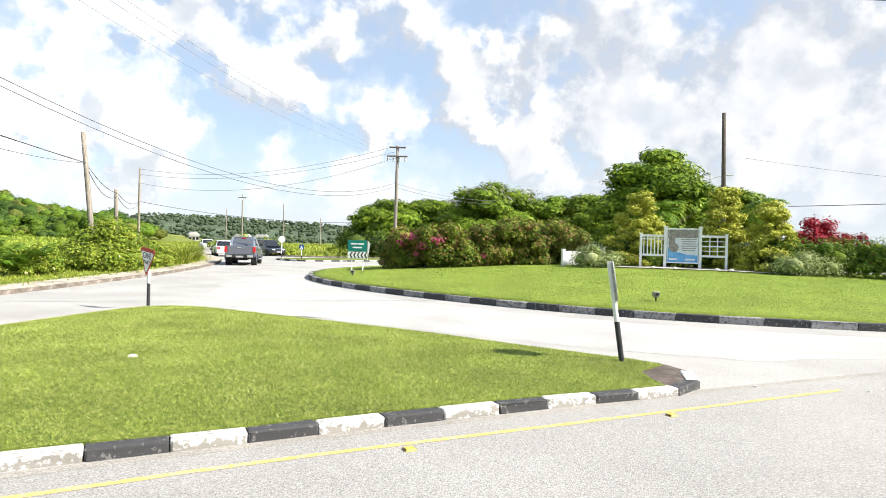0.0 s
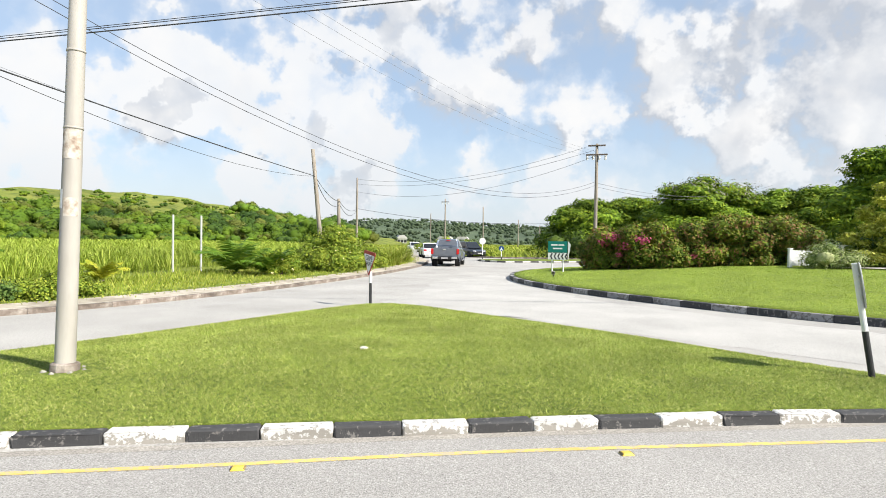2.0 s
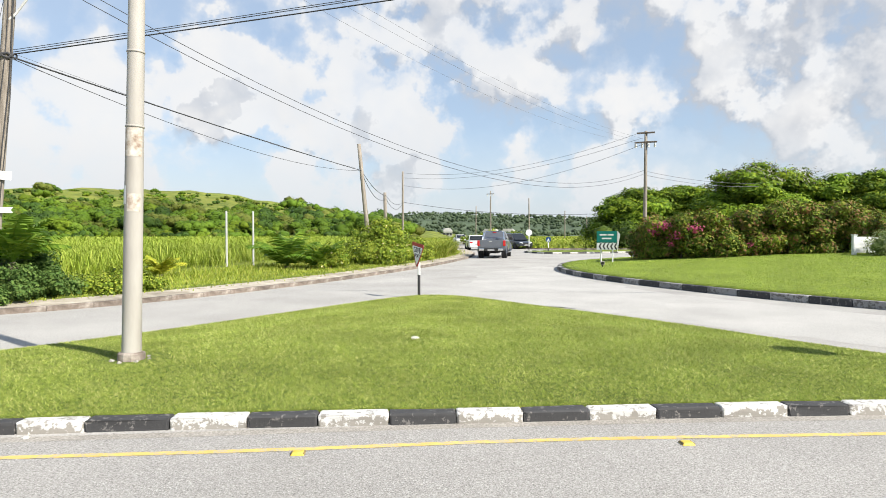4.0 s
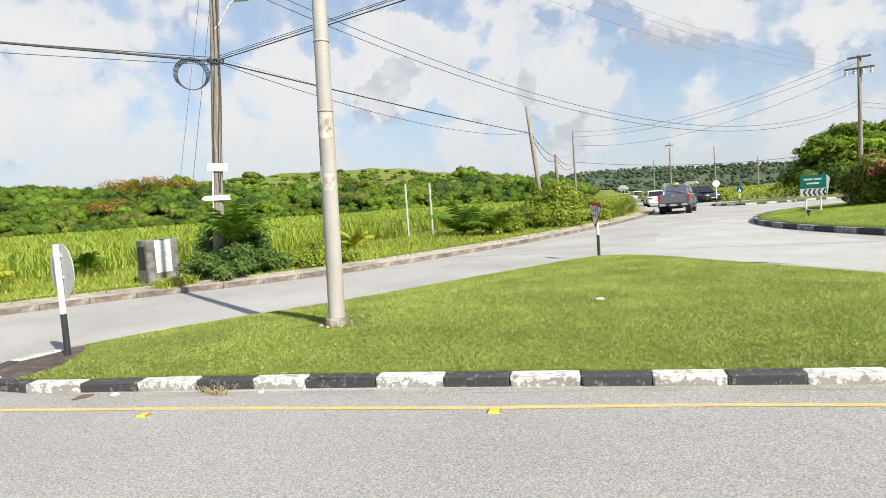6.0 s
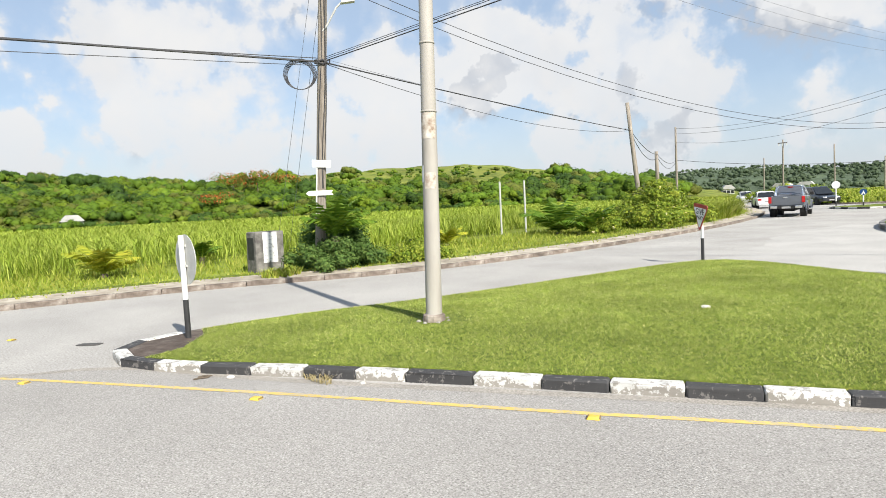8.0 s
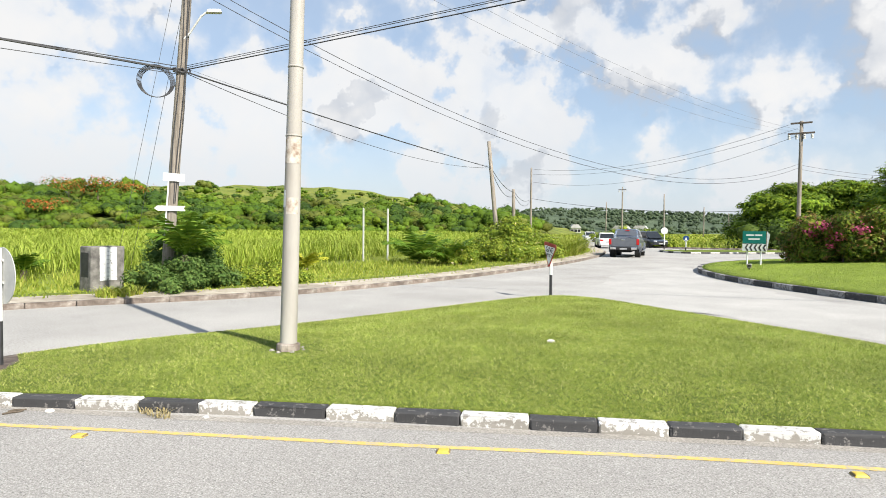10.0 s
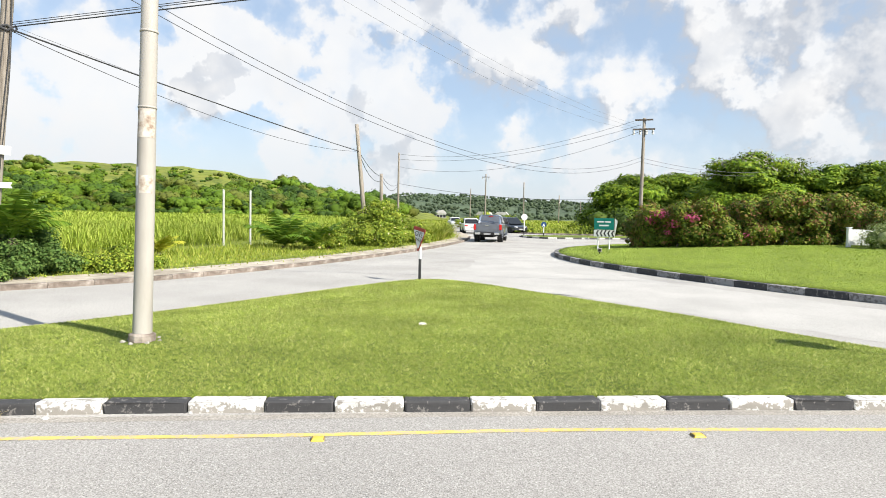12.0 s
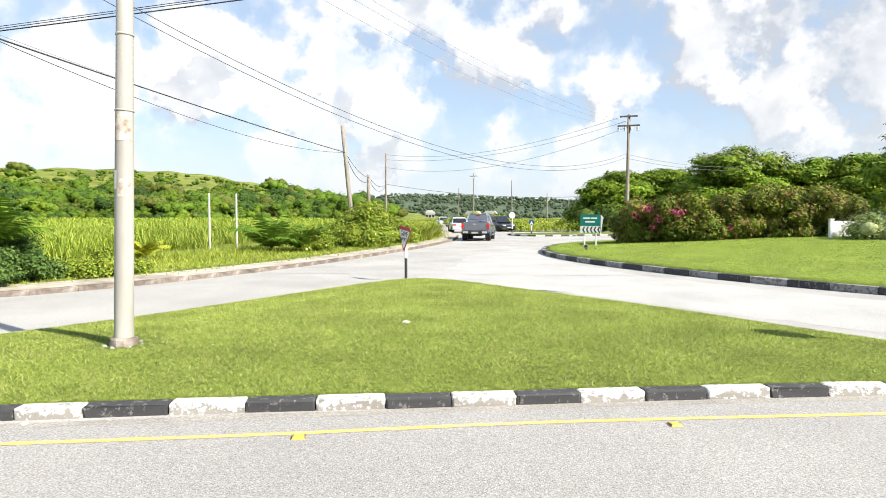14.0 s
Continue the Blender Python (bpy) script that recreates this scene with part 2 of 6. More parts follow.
CONCRETE = material("weathered_concrete", [(0.28, (0.16, 0.15, 0.13)), (0.5, (0.30, 0.28, 0.25)), (0.72, (0.42, 0.40, 0.36))], 6, 0.92, 0.008, 45, large=(1.3, 0.7, 1.1))
BOX_CONCRETE = material("stained_grey_concrete", [(0.28, (0.08, 0.075, 0.068)), (0.5, (0.19, 0.18, 0.162)), (0.72, (0.30, 0.285, 0.26))], 5, 0.92, 0.01, 40, large=(1.6, 0.6, 1.15))
OLD_KERB = material("mossy_kerb_concrete", [(0.25, (0.09, 0.07, 0.055)), (0.5, (0.22, 0.18, 0.15)), (0.75, (0.42, 0.38, 0.33))], 5, 0.95, 0.012, 30, large=(0.8, 0.65, 1.15), obj=0.25)
SLAB = material("dark_brown_slab", [(0.25, (0.06, 0.045, 0.036)), (0.5, (0.105, 0.082, 0.068)), (0.75, (0.17, 0.14, 0.12))], 7, 0.95, 0.01, 40, large=(1.6, 0.75, 1.15))
PAVING = material("sandy_pavement", [(0.3, (0.29, 0.245, 0.19)), (0.55, (0.43, 0.38, 0.305)), (0.75, (0.56, 0.51, 0.42))], 3, 0.95, 0.01, 30, large=(0.5, 0.7, 1.1))
KERB_WHITE = painted("kerb_white_paint", (0.66, 0.65, 0.62), (0.27, 0.25, 0.22), 0.47, 17, low=(0.0, 0.13))
KERB_BLACK = painted("kerb_black_paint", (0.062, 0.061, 0.062), (0.16, 0.15, 0.14), 0.40, 15)
KERB_GREY = painted("kerb_worn_white_paint", (0.34, 0.33, 0.32), (0.13, 0.12, 0.11), 0.46, 12)
YELLOW = painted("yellow_road_paint", (0.70, 0.50, 0.15), (0.42, 0.36, 0.24), 0.45, 18)
STUD_YELLOW = material("yellow_stud_plastic", [(0.3, (0.52, 0.35, 0.04)), (0.7, (0.66, 0.50, 0.10))], 20, 0.5)
STUD_DARK = material("dark_reflector", [(0.3, (0.10, 0.07, 0.03)), (0.7, (0.25, 0.18, 0.06))], 30, 0.3)
BLACK_PAINT = material("black_paint", [(0.3, (0.02, 0.02, 0.022)), (0.7, (0.05, 0.05, 0.05))], 9, 0.55)
GREY_METAL = material("grey_sign_back", [(0.3, (0.42, 0.42, 0.40)), (0.7, (0.54, 0.54, 0.51))], 5, 0.55, metal=0.1, large=(2, 0.85, 1.05))
GALV = material("pale_galvanised_pole", [(0.3, (0.31, 0.285, 0.25)), (0.6, (0.42, 0.395, 0.355)), (0.8, (0.49, 0.47, 0.43))], 2.5, 0.55, 0.002, 20, large=(0.9, 0.85, 1.05), stretch=(1, 1, 0.25))
STAIN = material("rusty_glue_stain", [(0.3, (0.20, 0.13, 0.09)), (0.5, (0.42, 0.37, 0.31)), (0.7, (0.58, 0.55, 0.50))], 11, 0.85, 0.003, 30)
PAPER = material("torn_white_paper", [(0.3, (0.62, 0.62, 0.60)), (0.7, (0.78, 0.78, 0.76))], 12, 0.85)
POLEWOOD = material("weathered_pole_wood", [(0.25, (0.12, 0.10, 0.08)), (0.5, (0.27, 0.235, 0.195)), (0.75, (0.42, 0.375, 0.32))], 6, 0.9, 0.01, 22, stretch=(5, 5, 0.25), large=(0.8, 0.75, 1.1))
DARKPOLE = material("dark_tarred_pole", [(0.3, (0.07, 0.055, 0.045)), (0.7, (0.15, 0.12, 0.10))], 6, 0.85, 0.01, 22, stretch=(5, 5, 0.3))
CABLE = material("black_cable", [(0.3, (0.035, 0.035, 0.038)), (0.7, (0.06, 0.06, 0.062))], 5, 0.6)
WIRE = material("grey_wire", [(0.3, (0.10, 0.10, 0.11)), (0.7, (0.16, 0.16, 0.17))], 5, 0.5)
SIGN_WHITE = material("white_sign_sheet", [(0.3, (0.70, 0.70, 0.67)), (0.7, (0.82, 0.82, 0.80))], 5, 0.4, large=(3, 0.9, 1.02))
SIGN_RED = material("faded_red_sheet", [(0.3, (0.30, 0.035, 0.03)), (0.7, (0.42, 0.06, 0.05))], 8, 0.45)
SIGN_GREEN = material("green_sign_sheet", [(0.3, (0.0, 0.14, 0.11)), (0.7, (0.01, 0.19, 0.15))], 5, 0.4)
SIGN_BLUE = material("blue_sign_sheet", [(0.3, (0.015, 0.05, 0.15)), (0.7, (0.025, 0.075, 0.20))], 5, 0.4)
PICTURE_BLUE = material("printed_blue", [(0.3, (0.06, 0.24, 0.55)), (0.7, (0.22, 0.48, 0.78))], 2, 0.45)
PICTURE_PALE = material("printed_pale_grey", [(0.3, (0.52, 0.56, 0.60)), (0.7, (0.70, 0.73, 0.76))], 3, 0.45)
PICTURE_DARK = material("printed_dark_building", [(0.3, (0.14, 0.13, 0.12)), (0.7, (0.40, 0.36, 0.32))], 7, 0.5)
FENCE = material("white_vinyl", [(0.3, (0.76, 0.76, 0.75)), (0.7, (0.84, 0.84, 0.83))], 4, 0.4, large=(1.0, 0.93, 1.0))
BARK = material("tree_bark", [(0.3, (0.07, 0.055, 0.04)), (0.7, (0.20, 0.16, 0.12))], 5, 0.95, 0.03, 14, stretch=(3, 3, 0.6))
LEAF_TREE = material("tree_leaf", [(0.1, (0.03, 0.06, 0.008)), (0.5, (0.12, 0.20, 0.015)), (0.9, (0.37, 0.43, 0.03))], 0.35, 0.55, island=0.4, thin=0.06, large=(0.22, 0.55, 1.4), spec=0.1)
LEAF_WOOD = material("woodland_leaf", [(0.15, (0.045, 0.085, 0.018)), (0.45, (0.10, 0.17, 0.022)), (0.7, (0.19, 0.25, 0.035)), (0.9, (0.26, 0.28, 0.06))], 0.11, 0.6, island=0.28, thin=0.15, large=(0.045, 0.62, 1.3), spec=0.1)
WOODS = [material("woodland_leaf_" + n, [(0.1, a), (0.5, b), (0.9, c)], 0.25, 0.6, island=0.12, thin=0.10, large=(0.05, 0.45, 0.93), spec=0.1) for n, a, b, c in (
    ("mid", (0.05, 0.10, 0.012), (0.12, 0.205, 0.02), (0.22, 0.31, 0.03)), ("dark", (0.03, 0.06, 0.012), (0.06, 0.115, 0.02), (0.12, 0.18, 0.03)),
    ("lime", (0.08, 0.13, 0.012), (0.17, 0.25, 0.02), (0.28, 0.34, 0.035)), ("olive", (0.08, 0.10, 0.02), (0.16, 0.19, 0.035), (0.25, 0.26, 0.055)))]
# lightened, greyed greens: the ridge's distance haze is put into both colours
HAZED_HILL = material("hazed_wooded_hill", [(0.3, (0.058, 0.085, 0.048)), (0.7, (0.09, 0.12, 0.066))], 0.05, 0.95, 1.0, 0.3, large=(0.012, 0.75, 1.25))
LEAF_HAZED = material("hazed_far_leaf", [(0.05, (0.058, 0.085, 0.05)), (0.5, (0.085, 0.118, 0.065)), (0.95, (0.12, 0.155, 0.085))], 0.05, 0.7, island=0.5, thin=0.15, large=(0.01, 0.7, 1.2), spec=0.1)
# near-black green: the deep shade below the tree crowns, put into the leaf colour
LEAF_SHADED = material("shaded_thicket_leaf", [(0.05, (0.02, 0.035, 0.008)), (0.5, (0.045, 0.075, 0.012)), (0.95, (0.09, 0.13, 0.02))], 0.5, 0.6, island=0.5, thin=0.1, spec=0.1)
LEAF_GREY = material("bare_grey_twig", [(0.2, (0.20, 0.19, 0.15)), (0.8, (0.34, 0.33, 0.26))], 0.6, 0.8, island=0.5, thin=0.15, spec=0.1)
LEAF_HEDGE = material("bougainvillea_leaf", [(0.05, (0.03, 0.05, 0.01)), (0.4, (0.075, 0.12, 0.015)), (0.58, (0.21, 0.27, 0.03)), (0.74, (0.22, 0.12, 0.05)), (1.0, (0.40, 0.16, 0.11))], 0.9, 0.55, island=0.6, thin=0.08, spec=0.1)
PETAL = material("magenta_bract", [(0.1, (0.36, 0.04, 0.12)), (0.9, (0.60, 0.13, 0.24))], 2, 0.6, island=0.7, thin=0.35)
LEAF_GOLD = material("golden_leaf", [(0.05, (0.14, 0.19, 0.02)), (0.45, (0.36, 0.38, 0.045)), (0.9, (0.62, 0.58, 0.12))], 0.9, 0.5, island=0.6, thin=0.15, spec=0.1)
LEAF_SILVER = material("variegated_leaf", [(0.05, (0.06, 0.11, 0.02)), (0.5, (0.21, 0.27, 0.075)), (0.95, (0.58, 0.58, 0.32))], 1.2, 0.55, island=0.7, thin=0.15, spec=0.1)
LEAF_RED = material("dark_red_leaf", [(0.1, (0.14, 0.012, 0.02)), (0.9, (0.42, 0.03, 0.05))], 1.0, 0.5, island=0.7, thin=0.15, spec=0.1)
LEAF_HEDGE2 = material("clipped_hedge_leaf", [(0.05, (0.035, 0.07, 0.01)), (0.5, (0.075, 0.135, 0.014)), (0.95, (0.27, 0.33, 0.03))], 1.0, 0.55, island=0.6, thin=0.08, spec=0.1)
LEAF_SHRUB = material("roadside_shrub_leaf", [(0.05, (0.045, 0.085, 0.01)), (0.5, (0.17, 0.24, 0.024)), (0.95, (0.42, 0.44, 0.06))], 1.2, 0.5, island=0.6, thin=0.12, spec=0.1)
LEAF_BLUE = material("feathery_blue_green_leaf", [(0.05, (0.04, 0.085, 0.02)), (0.5, (0.085, 0.15, 0.035)), (0.95, (0.18, 0.25, 0.06))], 1.2, 0.6, island=0.6, thin=0.15, spec=0.1)
FLOWER = material("pale_yellow_flower", [(0.1, (0.75, 0.62, 0.30)), (0.9, (0.85, 0.80, 0.55))], 2, 0.6, island=0.7, thin=0.3)
ORANGE = material("orange_blossom", [(0.1, (0.30, 0.08, 0.02)), (0.9, (0.58, 0.17, 0.04))], 0.3, 0.6, island=0.7, thin=0.3)
FROND = material("palm_frond", [(0.05, (0.045, 0.10, 0.012)), (0.5, (0.11, 0.20, 0.02)), (0.95, (0.26, 0.33, 0.04))], 1.5, 0.45, island=0.5, thin=0.25, spec=0.1)
FROND_YELLOW = material("yellowing_palm_frond", [(0.05, (0.16, 0.22, 0.02)), (0.5, (0.36, 0.38, 0.04)), (0.95, (0.60, 0.50, 0.06))], 1.5, 0.45, island=0.5, thin=0.3, spec=0.1)
CAR_GREY = material("slate_grey_car_paint", [(0.3, (0.14, 0.152, 0.175)), (0.7, (0.17, 0.182, 0.205))], 3, 0.35, metal=0.45, coat=0.8)
CAR_WHITE = material("white_car_paint", [(0.3, (0.66, 0.66, 0.66)), (0.7, (0.74, 0.74, 0.74))], 3, 0.35, coat=0.7)
CAR_DARK = material("dark_blue_car_paint", [(0.3, (0.012, 0.015, 0.022)), (0.7, (0.02, 0.024, 0.034))], 3, 0.3, coat=0.9)
TYRE = material("tyre_rubber", [(0.3, (0.012, 0.012, 0.012)), (0.7, (0.03, 0.03, 0.03))], 12, 0.85)
ALLOY = material("alloy", [(0.3, (0.55, 0.55, 0.56)), (0.7, (0.70, 0.70, 0.71))], 6, 0.35, metal=0.6)
CHROME = material("chrome", [(0.3, (0.70, 0.70, 0.71)), (0.7, (0.80, 0.80, 0.80))], 4, 0.15, metal=1.0)
DARK_GLASS = material("tinted_car_glass", [(0.3, (0.012, 0.014, 0.016)), (0.7, (0.02, 0.022, 0.025))], 3, 0.06, spec=0.6)
RED_LAMP = material("red_lamp_lens", [(0.3, (0.40, 0.01, 0.01)), (0.7, (0.55, 0.02, 0.02))], 8, 0.2, coat=0.5)
CLEAR_LAMP = material("clear_lamp_lens", [(0.3, (0.55, 0.56, 0.57)), (0.7, (0.72, 0.73, 0.74))], 8, 0.15, coat=0.5)
BLACK_PLASTIC = material("black_plastic", [(0.3, (0.015, 0.015, 0.015)), (0.7, (0.03, 0.03, 0.03))], 8, 0.7)
GREY_INK = material("faded_grey_ink", [(0.3, (0.44, 0.44, 0.43)), (0.7, (0.52, 0.52, 0.51))], 8, 0.7)
PLATE_PALE = material("pale_plate", [(0.3, (0.30, 0.30, 0.30)), (0.7, (0.36, 0.36, 0.36))], 8, 0.5)
HOUSE_WALL = material("pale_house_wall", [(0.3, (0.60, 0.58, 0.54)), (0.7, (0.72, 0.70, 0.66))], 0.6, 0.9, large=(0.2, 0.85, 1.0))
HOUSE_ROOF = material("grey_house_roof", [(0.3, (0.34, 0.33, 0.32)), (0.7, (0.46, 0.45, 0.44))], 0.8, 0.8)
ROCK = material("pale_limestone", [(0.3, (0.48, 0.45, 0.40)), (0.7, (0.68, 0.66, 0.60))], 9, 0.95, 0.01, 25)

# ---- mesh helpers ----


def part(name, bm, mat, parent=None, label="", smooth=False):
    """A bmesh as one mesh object, under a thing or a part."""
    me = bpy.data.meshes.new(name)
    bm.to_mesh(me)
    bm.free()
    return link(name, me, mat, parent, label, smooth)


def link(name, me, mat, parent=None, label="", smooth=False):
    if mat is not None and not me.materials:
        me.materials.append(mat)
    if smooth:
        me.polygons.foreach_set("use_smooth", [True] * len(me.polygons))
    ob = new(name, me)
    if parent is not None:
        ob.parent = parent
    if label:
        ob["label"] = label
    return ob


def arrays(name, verts, faces, mat, parent=None, label="", smooth=False):
    """A mesh from numpy arrays: verts (n, 3), faces (m, 3 or 4)."""
    verts, faces = np.asarray(verts, np.float32), np.asarray(faces, np.int32)
    me = bpy.data.meshes.new(name)
    me.vertices.add(len(verts))
    me.vertices.foreach_set("co", verts.ravel())
    k = faces.shape[1]
    me.loops.add(faces.size)
    me.loops.foreach_set("vertex_index", faces.ravel())
    me.polygons.add(len(faces))
    me.polygons.foreach_set("loop_start", np.arange(0, faces.size, k, dtype=np.int32))
    me.update(calc_edges=True)
    me.validate()
    return link(name, me, mat, parent, label, smooth)


def thing(name, place, label, category, group="", kind="", turn=0.0):
    """An Empty at the base of a thing."""
    ob = new(name)
    ob.empty_display_size = 0.2
    ob.matrix_world = pose(*place, 0, 0, turn)
    return tagged(ob, label, category, group, kind)


def box(bm, size, at=(0, 0, 0), turn=(0, 0, 0), bevel=0.0, taper=1.0):
    r = bmesh.ops.create_cube(bm, size=1.0)
    vs = r["verts"]
    for v in vs:
        k = taper if v.co.z > 0 else 1.0
        v.co = Vector((v.co.x * size[0] * k, v.co.y * size[1] * k, v.co.z * size[2]))
    if bevel:
        es = list({e for v in vs for e in v.link_edges})
        out = bmesh.ops.bevel(bm, geom=es, offset=bevel, segments=2, affect="EDGES", profile=0.6)
        vs = list({v for f in out["faces"] for v in f.verts} | {v for v in vs if v.is_valid})
    bmesh.ops.transform(bm, matrix=pose(*at, *turn), verts=vs)
    return bm


def rod(bm, p0, p1, r0, r1=None, n=10, caps=True):
    p0, p1 = Vector(p0), Vector(p1)
    r1 = r0 if r1 is None else r1
    q = (p1 - p0).to_track_quat("Z", "Y").to_matrix()
    rings = []
    for p, r in ((p0, r0), (p1, r1)):
        rings.append([bm.verts.new(p + q @ Vector((r * math.cos(a), r * math.sin(a), 0))) for a in (2 * math.pi * k / n for k in range(n))])
    for k in range(n):
        bm.faces.new((rings[0][k], rings[0][(k + 1) % n], rings[1][(k + 1) % n], rings[1][k]))
    if caps:
        bm.faces.new(rings[0][::-1])
        bm.faces.new(rings[1])
    return bm


def tube(bm, points, r, n=6):
    """A round tube along points; r: one radius or one each."""
    pts = [Vector(p) for p in points]
    rr = r if isinstance(r, (list, tuple)) else [r] * len(pts)
    rings = []
    for i, p in enumerate(pts):
        d = (pts[min(i + 1, len(pts) - 1)] - pts[max(i - 1, 0)]).normalized()
        side = d.cross(Vector((0.01, 0.02, 1)))
        if side.length < 1e-3:
            side = d.cross(Vector((1, 0, 0)))
        side.normalize()
        top = side.cross(d)
        rings.append([bm.verts.new(p + rr[i] * (side * math.cos(a) + top * math.sin(a))) for a in (2 * math.pi * k / n for k in range(n))])
    for a, b in zip(rings, rings[1:]):
        for k in range(n):
            bm.faces.new((a[k], b[k], b[(k + 1) % n], a[(k + 1) % n]))
    bm.faces.new(rings[0])
    bm.faces.new(rings[-1][::-1])
    return bm


def prism(bm, outline, depth, m=None):
    """A flat outline in x and z, given depth along y."""
    a = [bm.verts.new((x, -depth / 2, z)) for x, z in outline]
    b = [bm.verts.new((x, depth / 2, z)) for x, z in outline]
    bm.faces.new(a)
    bm.faces.new(b[::-1])
    for k in range(len(a)):
        j = (k + 1) % len(a)
        bm.faces.new((a[k], b[k], b[j], a[j]))
    if m is not None:
        bmesh.ops.transform(bm, matrix=m, verts=a + b)
    return bm


def smooth_line(points, step, closed=False):
    """Points at even steps along a Catmull-Rom line."""
    p = np.array(points, float)
    n = len(p)
    out = []
    for i in range(n if closed else n - 1):
        if closed:
            a, b, c, d = p[(i - 1) % n], p[i], p[(i + 1) % n], p[(i + 2) % n]
        else:
            a, b, c, d = p[max(i - 1, 0)], p[i], p[i + 1], p[min(i + 2, n - 1)]
        for u in np.linspace(0, 1, 24, endpoint=False):
            out.append(0.5 * (2 * b + (c - a) * u + (2 * a - 5 * b + 4 * c - d) * u**2 + (3 * b - a - 3 * c + d) * u**3))
    out.append(p[0] if closed else p[-1])
    out = np.array(out)
    far = np.r_[0, np.cumsum(np.linalg.norm(np.diff(out, axis=0), axis=1))]
    count = max(2, int(round(far[-1] / step)))
    if closed and count % 2:
        count += 1
    at = np.linspace(0, far[-1], count + 1)
    res = np.stack([np.interp(at, far, out[:, k]) for k in range(p.shape[1])], 1)
    return res[:-1] if closed else res


def inside(poly, pts):
    """Which points lie inside a closed outline."""
    x, y = pts[:, 0], pts[:, 1]
    hit = np.zeros(len(pts), bool)
    px, py = poly[:, 0], poly[:, 1]
    for i in range(len(poly)):
        j = i - 1
        cross = (py[i] > y) != (py[j] > y)
        with np.errstate(divide="ignore", invalid="ignore"):
            hit ^= cross & (x < (px[j] - px[i]) * (y - py[i]) / (py[j] - py[i]) + px[i])
    return hit


def offset_line(line, d):
    """The line moved d to its left."""
    t = np.gradient(line, axis=0)
    t /= np.linalg.norm(t, axis=1)[:, None]
    return line + d * np.stack([-t[:, 1], t[:, 0]], 1)


def flat(name, outline, z, mat, thick=0.0):
    bm = bmesh.new()
    vs = [bm.verts.new((x, y, z)) for x, y in outline]
    f = bm.faces.new(vs)
    if f.normal.z < 0 or sum(a[0] * b[1] - b[0] * a[1] for a, b in zip(outline, [*outline[1:], outline[0]])) < 0:
        f.normal_flip()
    if thick:
        r = bmesh.ops.extrude_face_region(bm, geom=[f])
        bmesh.ops.translate(bm, vec=(0, 0, -thick), verts=[v for v in r["geom"] if isinstance(v, bmesh.types.BMVert)])
        bmesh.ops.recalc_face_normals(bm, faces=bm.faces)
    bmesh.ops.triangulate(bm, faces=bm.faces)
    return tagged(part(name, bm, mat), kind="structure")


def ribbon(name, a, b, za, zb, mat):
    n = len(a)
    v = np.r_[np.c_[a, np.full(n, za)], np.c_[b, np.full(n, zb)]]
    k = np.arange(n - 1)
    return tagged(arrays(name, v, np.stack([k, k + 1, n + k + 1, n + k], 1), mat), kind="structure")


rng = np.random.default_rng(7)


def blades(pts, height, width, lean=0.4):
    """One triangle of grass at each point."""
    n = len(pts)
    a = rng.uniform(0, 2 * np.pi, n)
    h, w = height * rng.uniform(0.55, 1.25, n), width * rng.uniform(0.7, 1.3, n)
    side = np.stack([np.cos(a), np.sin(a), 0 * a], 1) * w[:, None] / 2
    b = rng.uniform(0, 2 * np.pi, n)
    tip = np.stack([np.cos(b) * lean * h, np.sin(b) * lean * h, h], 1) * rng.uniform(0.7, 1.0, (n, 1))
    v = np.stack([pts - side, pts + side, pts + tip], 1).reshape(-1, 3)
    return v, np.arange(3 * n).reshape(-1, 3)


def arcs(pts, length, width, droop=0.5, bits=3, spread=0.45):
    """Long arching leaves, each a tapered strip."""
    n = len(pts)
    a = rng.uniform(0, 2 * np.pi, n)
    ln = length * rng.uniform(0.6, 1.2, n)
    out = np.stack([np.cos(a), np.sin(a), 0 * a], 1)
    side = np.stack([-np.sin(a), np.cos(a), 0 * a], 1)
    sp = spread * rng.uniform(0.3, 1.3, n)
    rows = []
    for k in range(bits + 1):
        u = k / bits
        mid = pts + out * (ln * sp * u * (0.5 + u))[:, None] + np.array([0, 0, 1.0]) * (ln * (u - droop * u * u * 0.8))[:, None]
        w = width * (0.6 + 0.4 * np.sin(np.pi * min(1, u + 0.25))) * (1 - u**2.2) + 0.004
        rows += [mid - side * w / 2, mid + side * w / 2]
    v = np.stack(rows, 1)
    m = v.shape[1]
    f = np.array([[2 * k, 2 * k + 1, 2 * k + 3, 2 * k + 2] for k in range(bits)])
    return v.reshape(-1, 3), (np.arange(n)[:, None, None] * m + f).reshape(-1, 4)


def leaf_quads(pos, out, size, aspect=0.6, loose=0.8):
    """A diamond leaf at each place, facing roughly along out."""
    n = len(pos)
    nrm = out + loose * rng.normal(size=(n, 3))
    nrm /= np.linalg.norm(nrm, axis=1)[:, None] + 1e-9
    t = np.cross(nrm, rng.normal(size=(n, 3)))
    t /= np.linalg.norm(t, axis=1)[:, None] + 1e-9
    s = np.cross(nrm, t)
    ln = (size * rng.uniform(0.6, 1.3, n))[:, None]
    v = np.stack([pos - t * ln / 2, pos + s * ln * aspect / 2 - t * ln * 0.05, pos + t * ln / 2 - nrm * ln * 0.12, pos - s * ln * aspect / 2 - t * ln * 0.05], 1)
    return v.reshape(-1, 3), np.arange(4 * n).reshape(-1, 4)


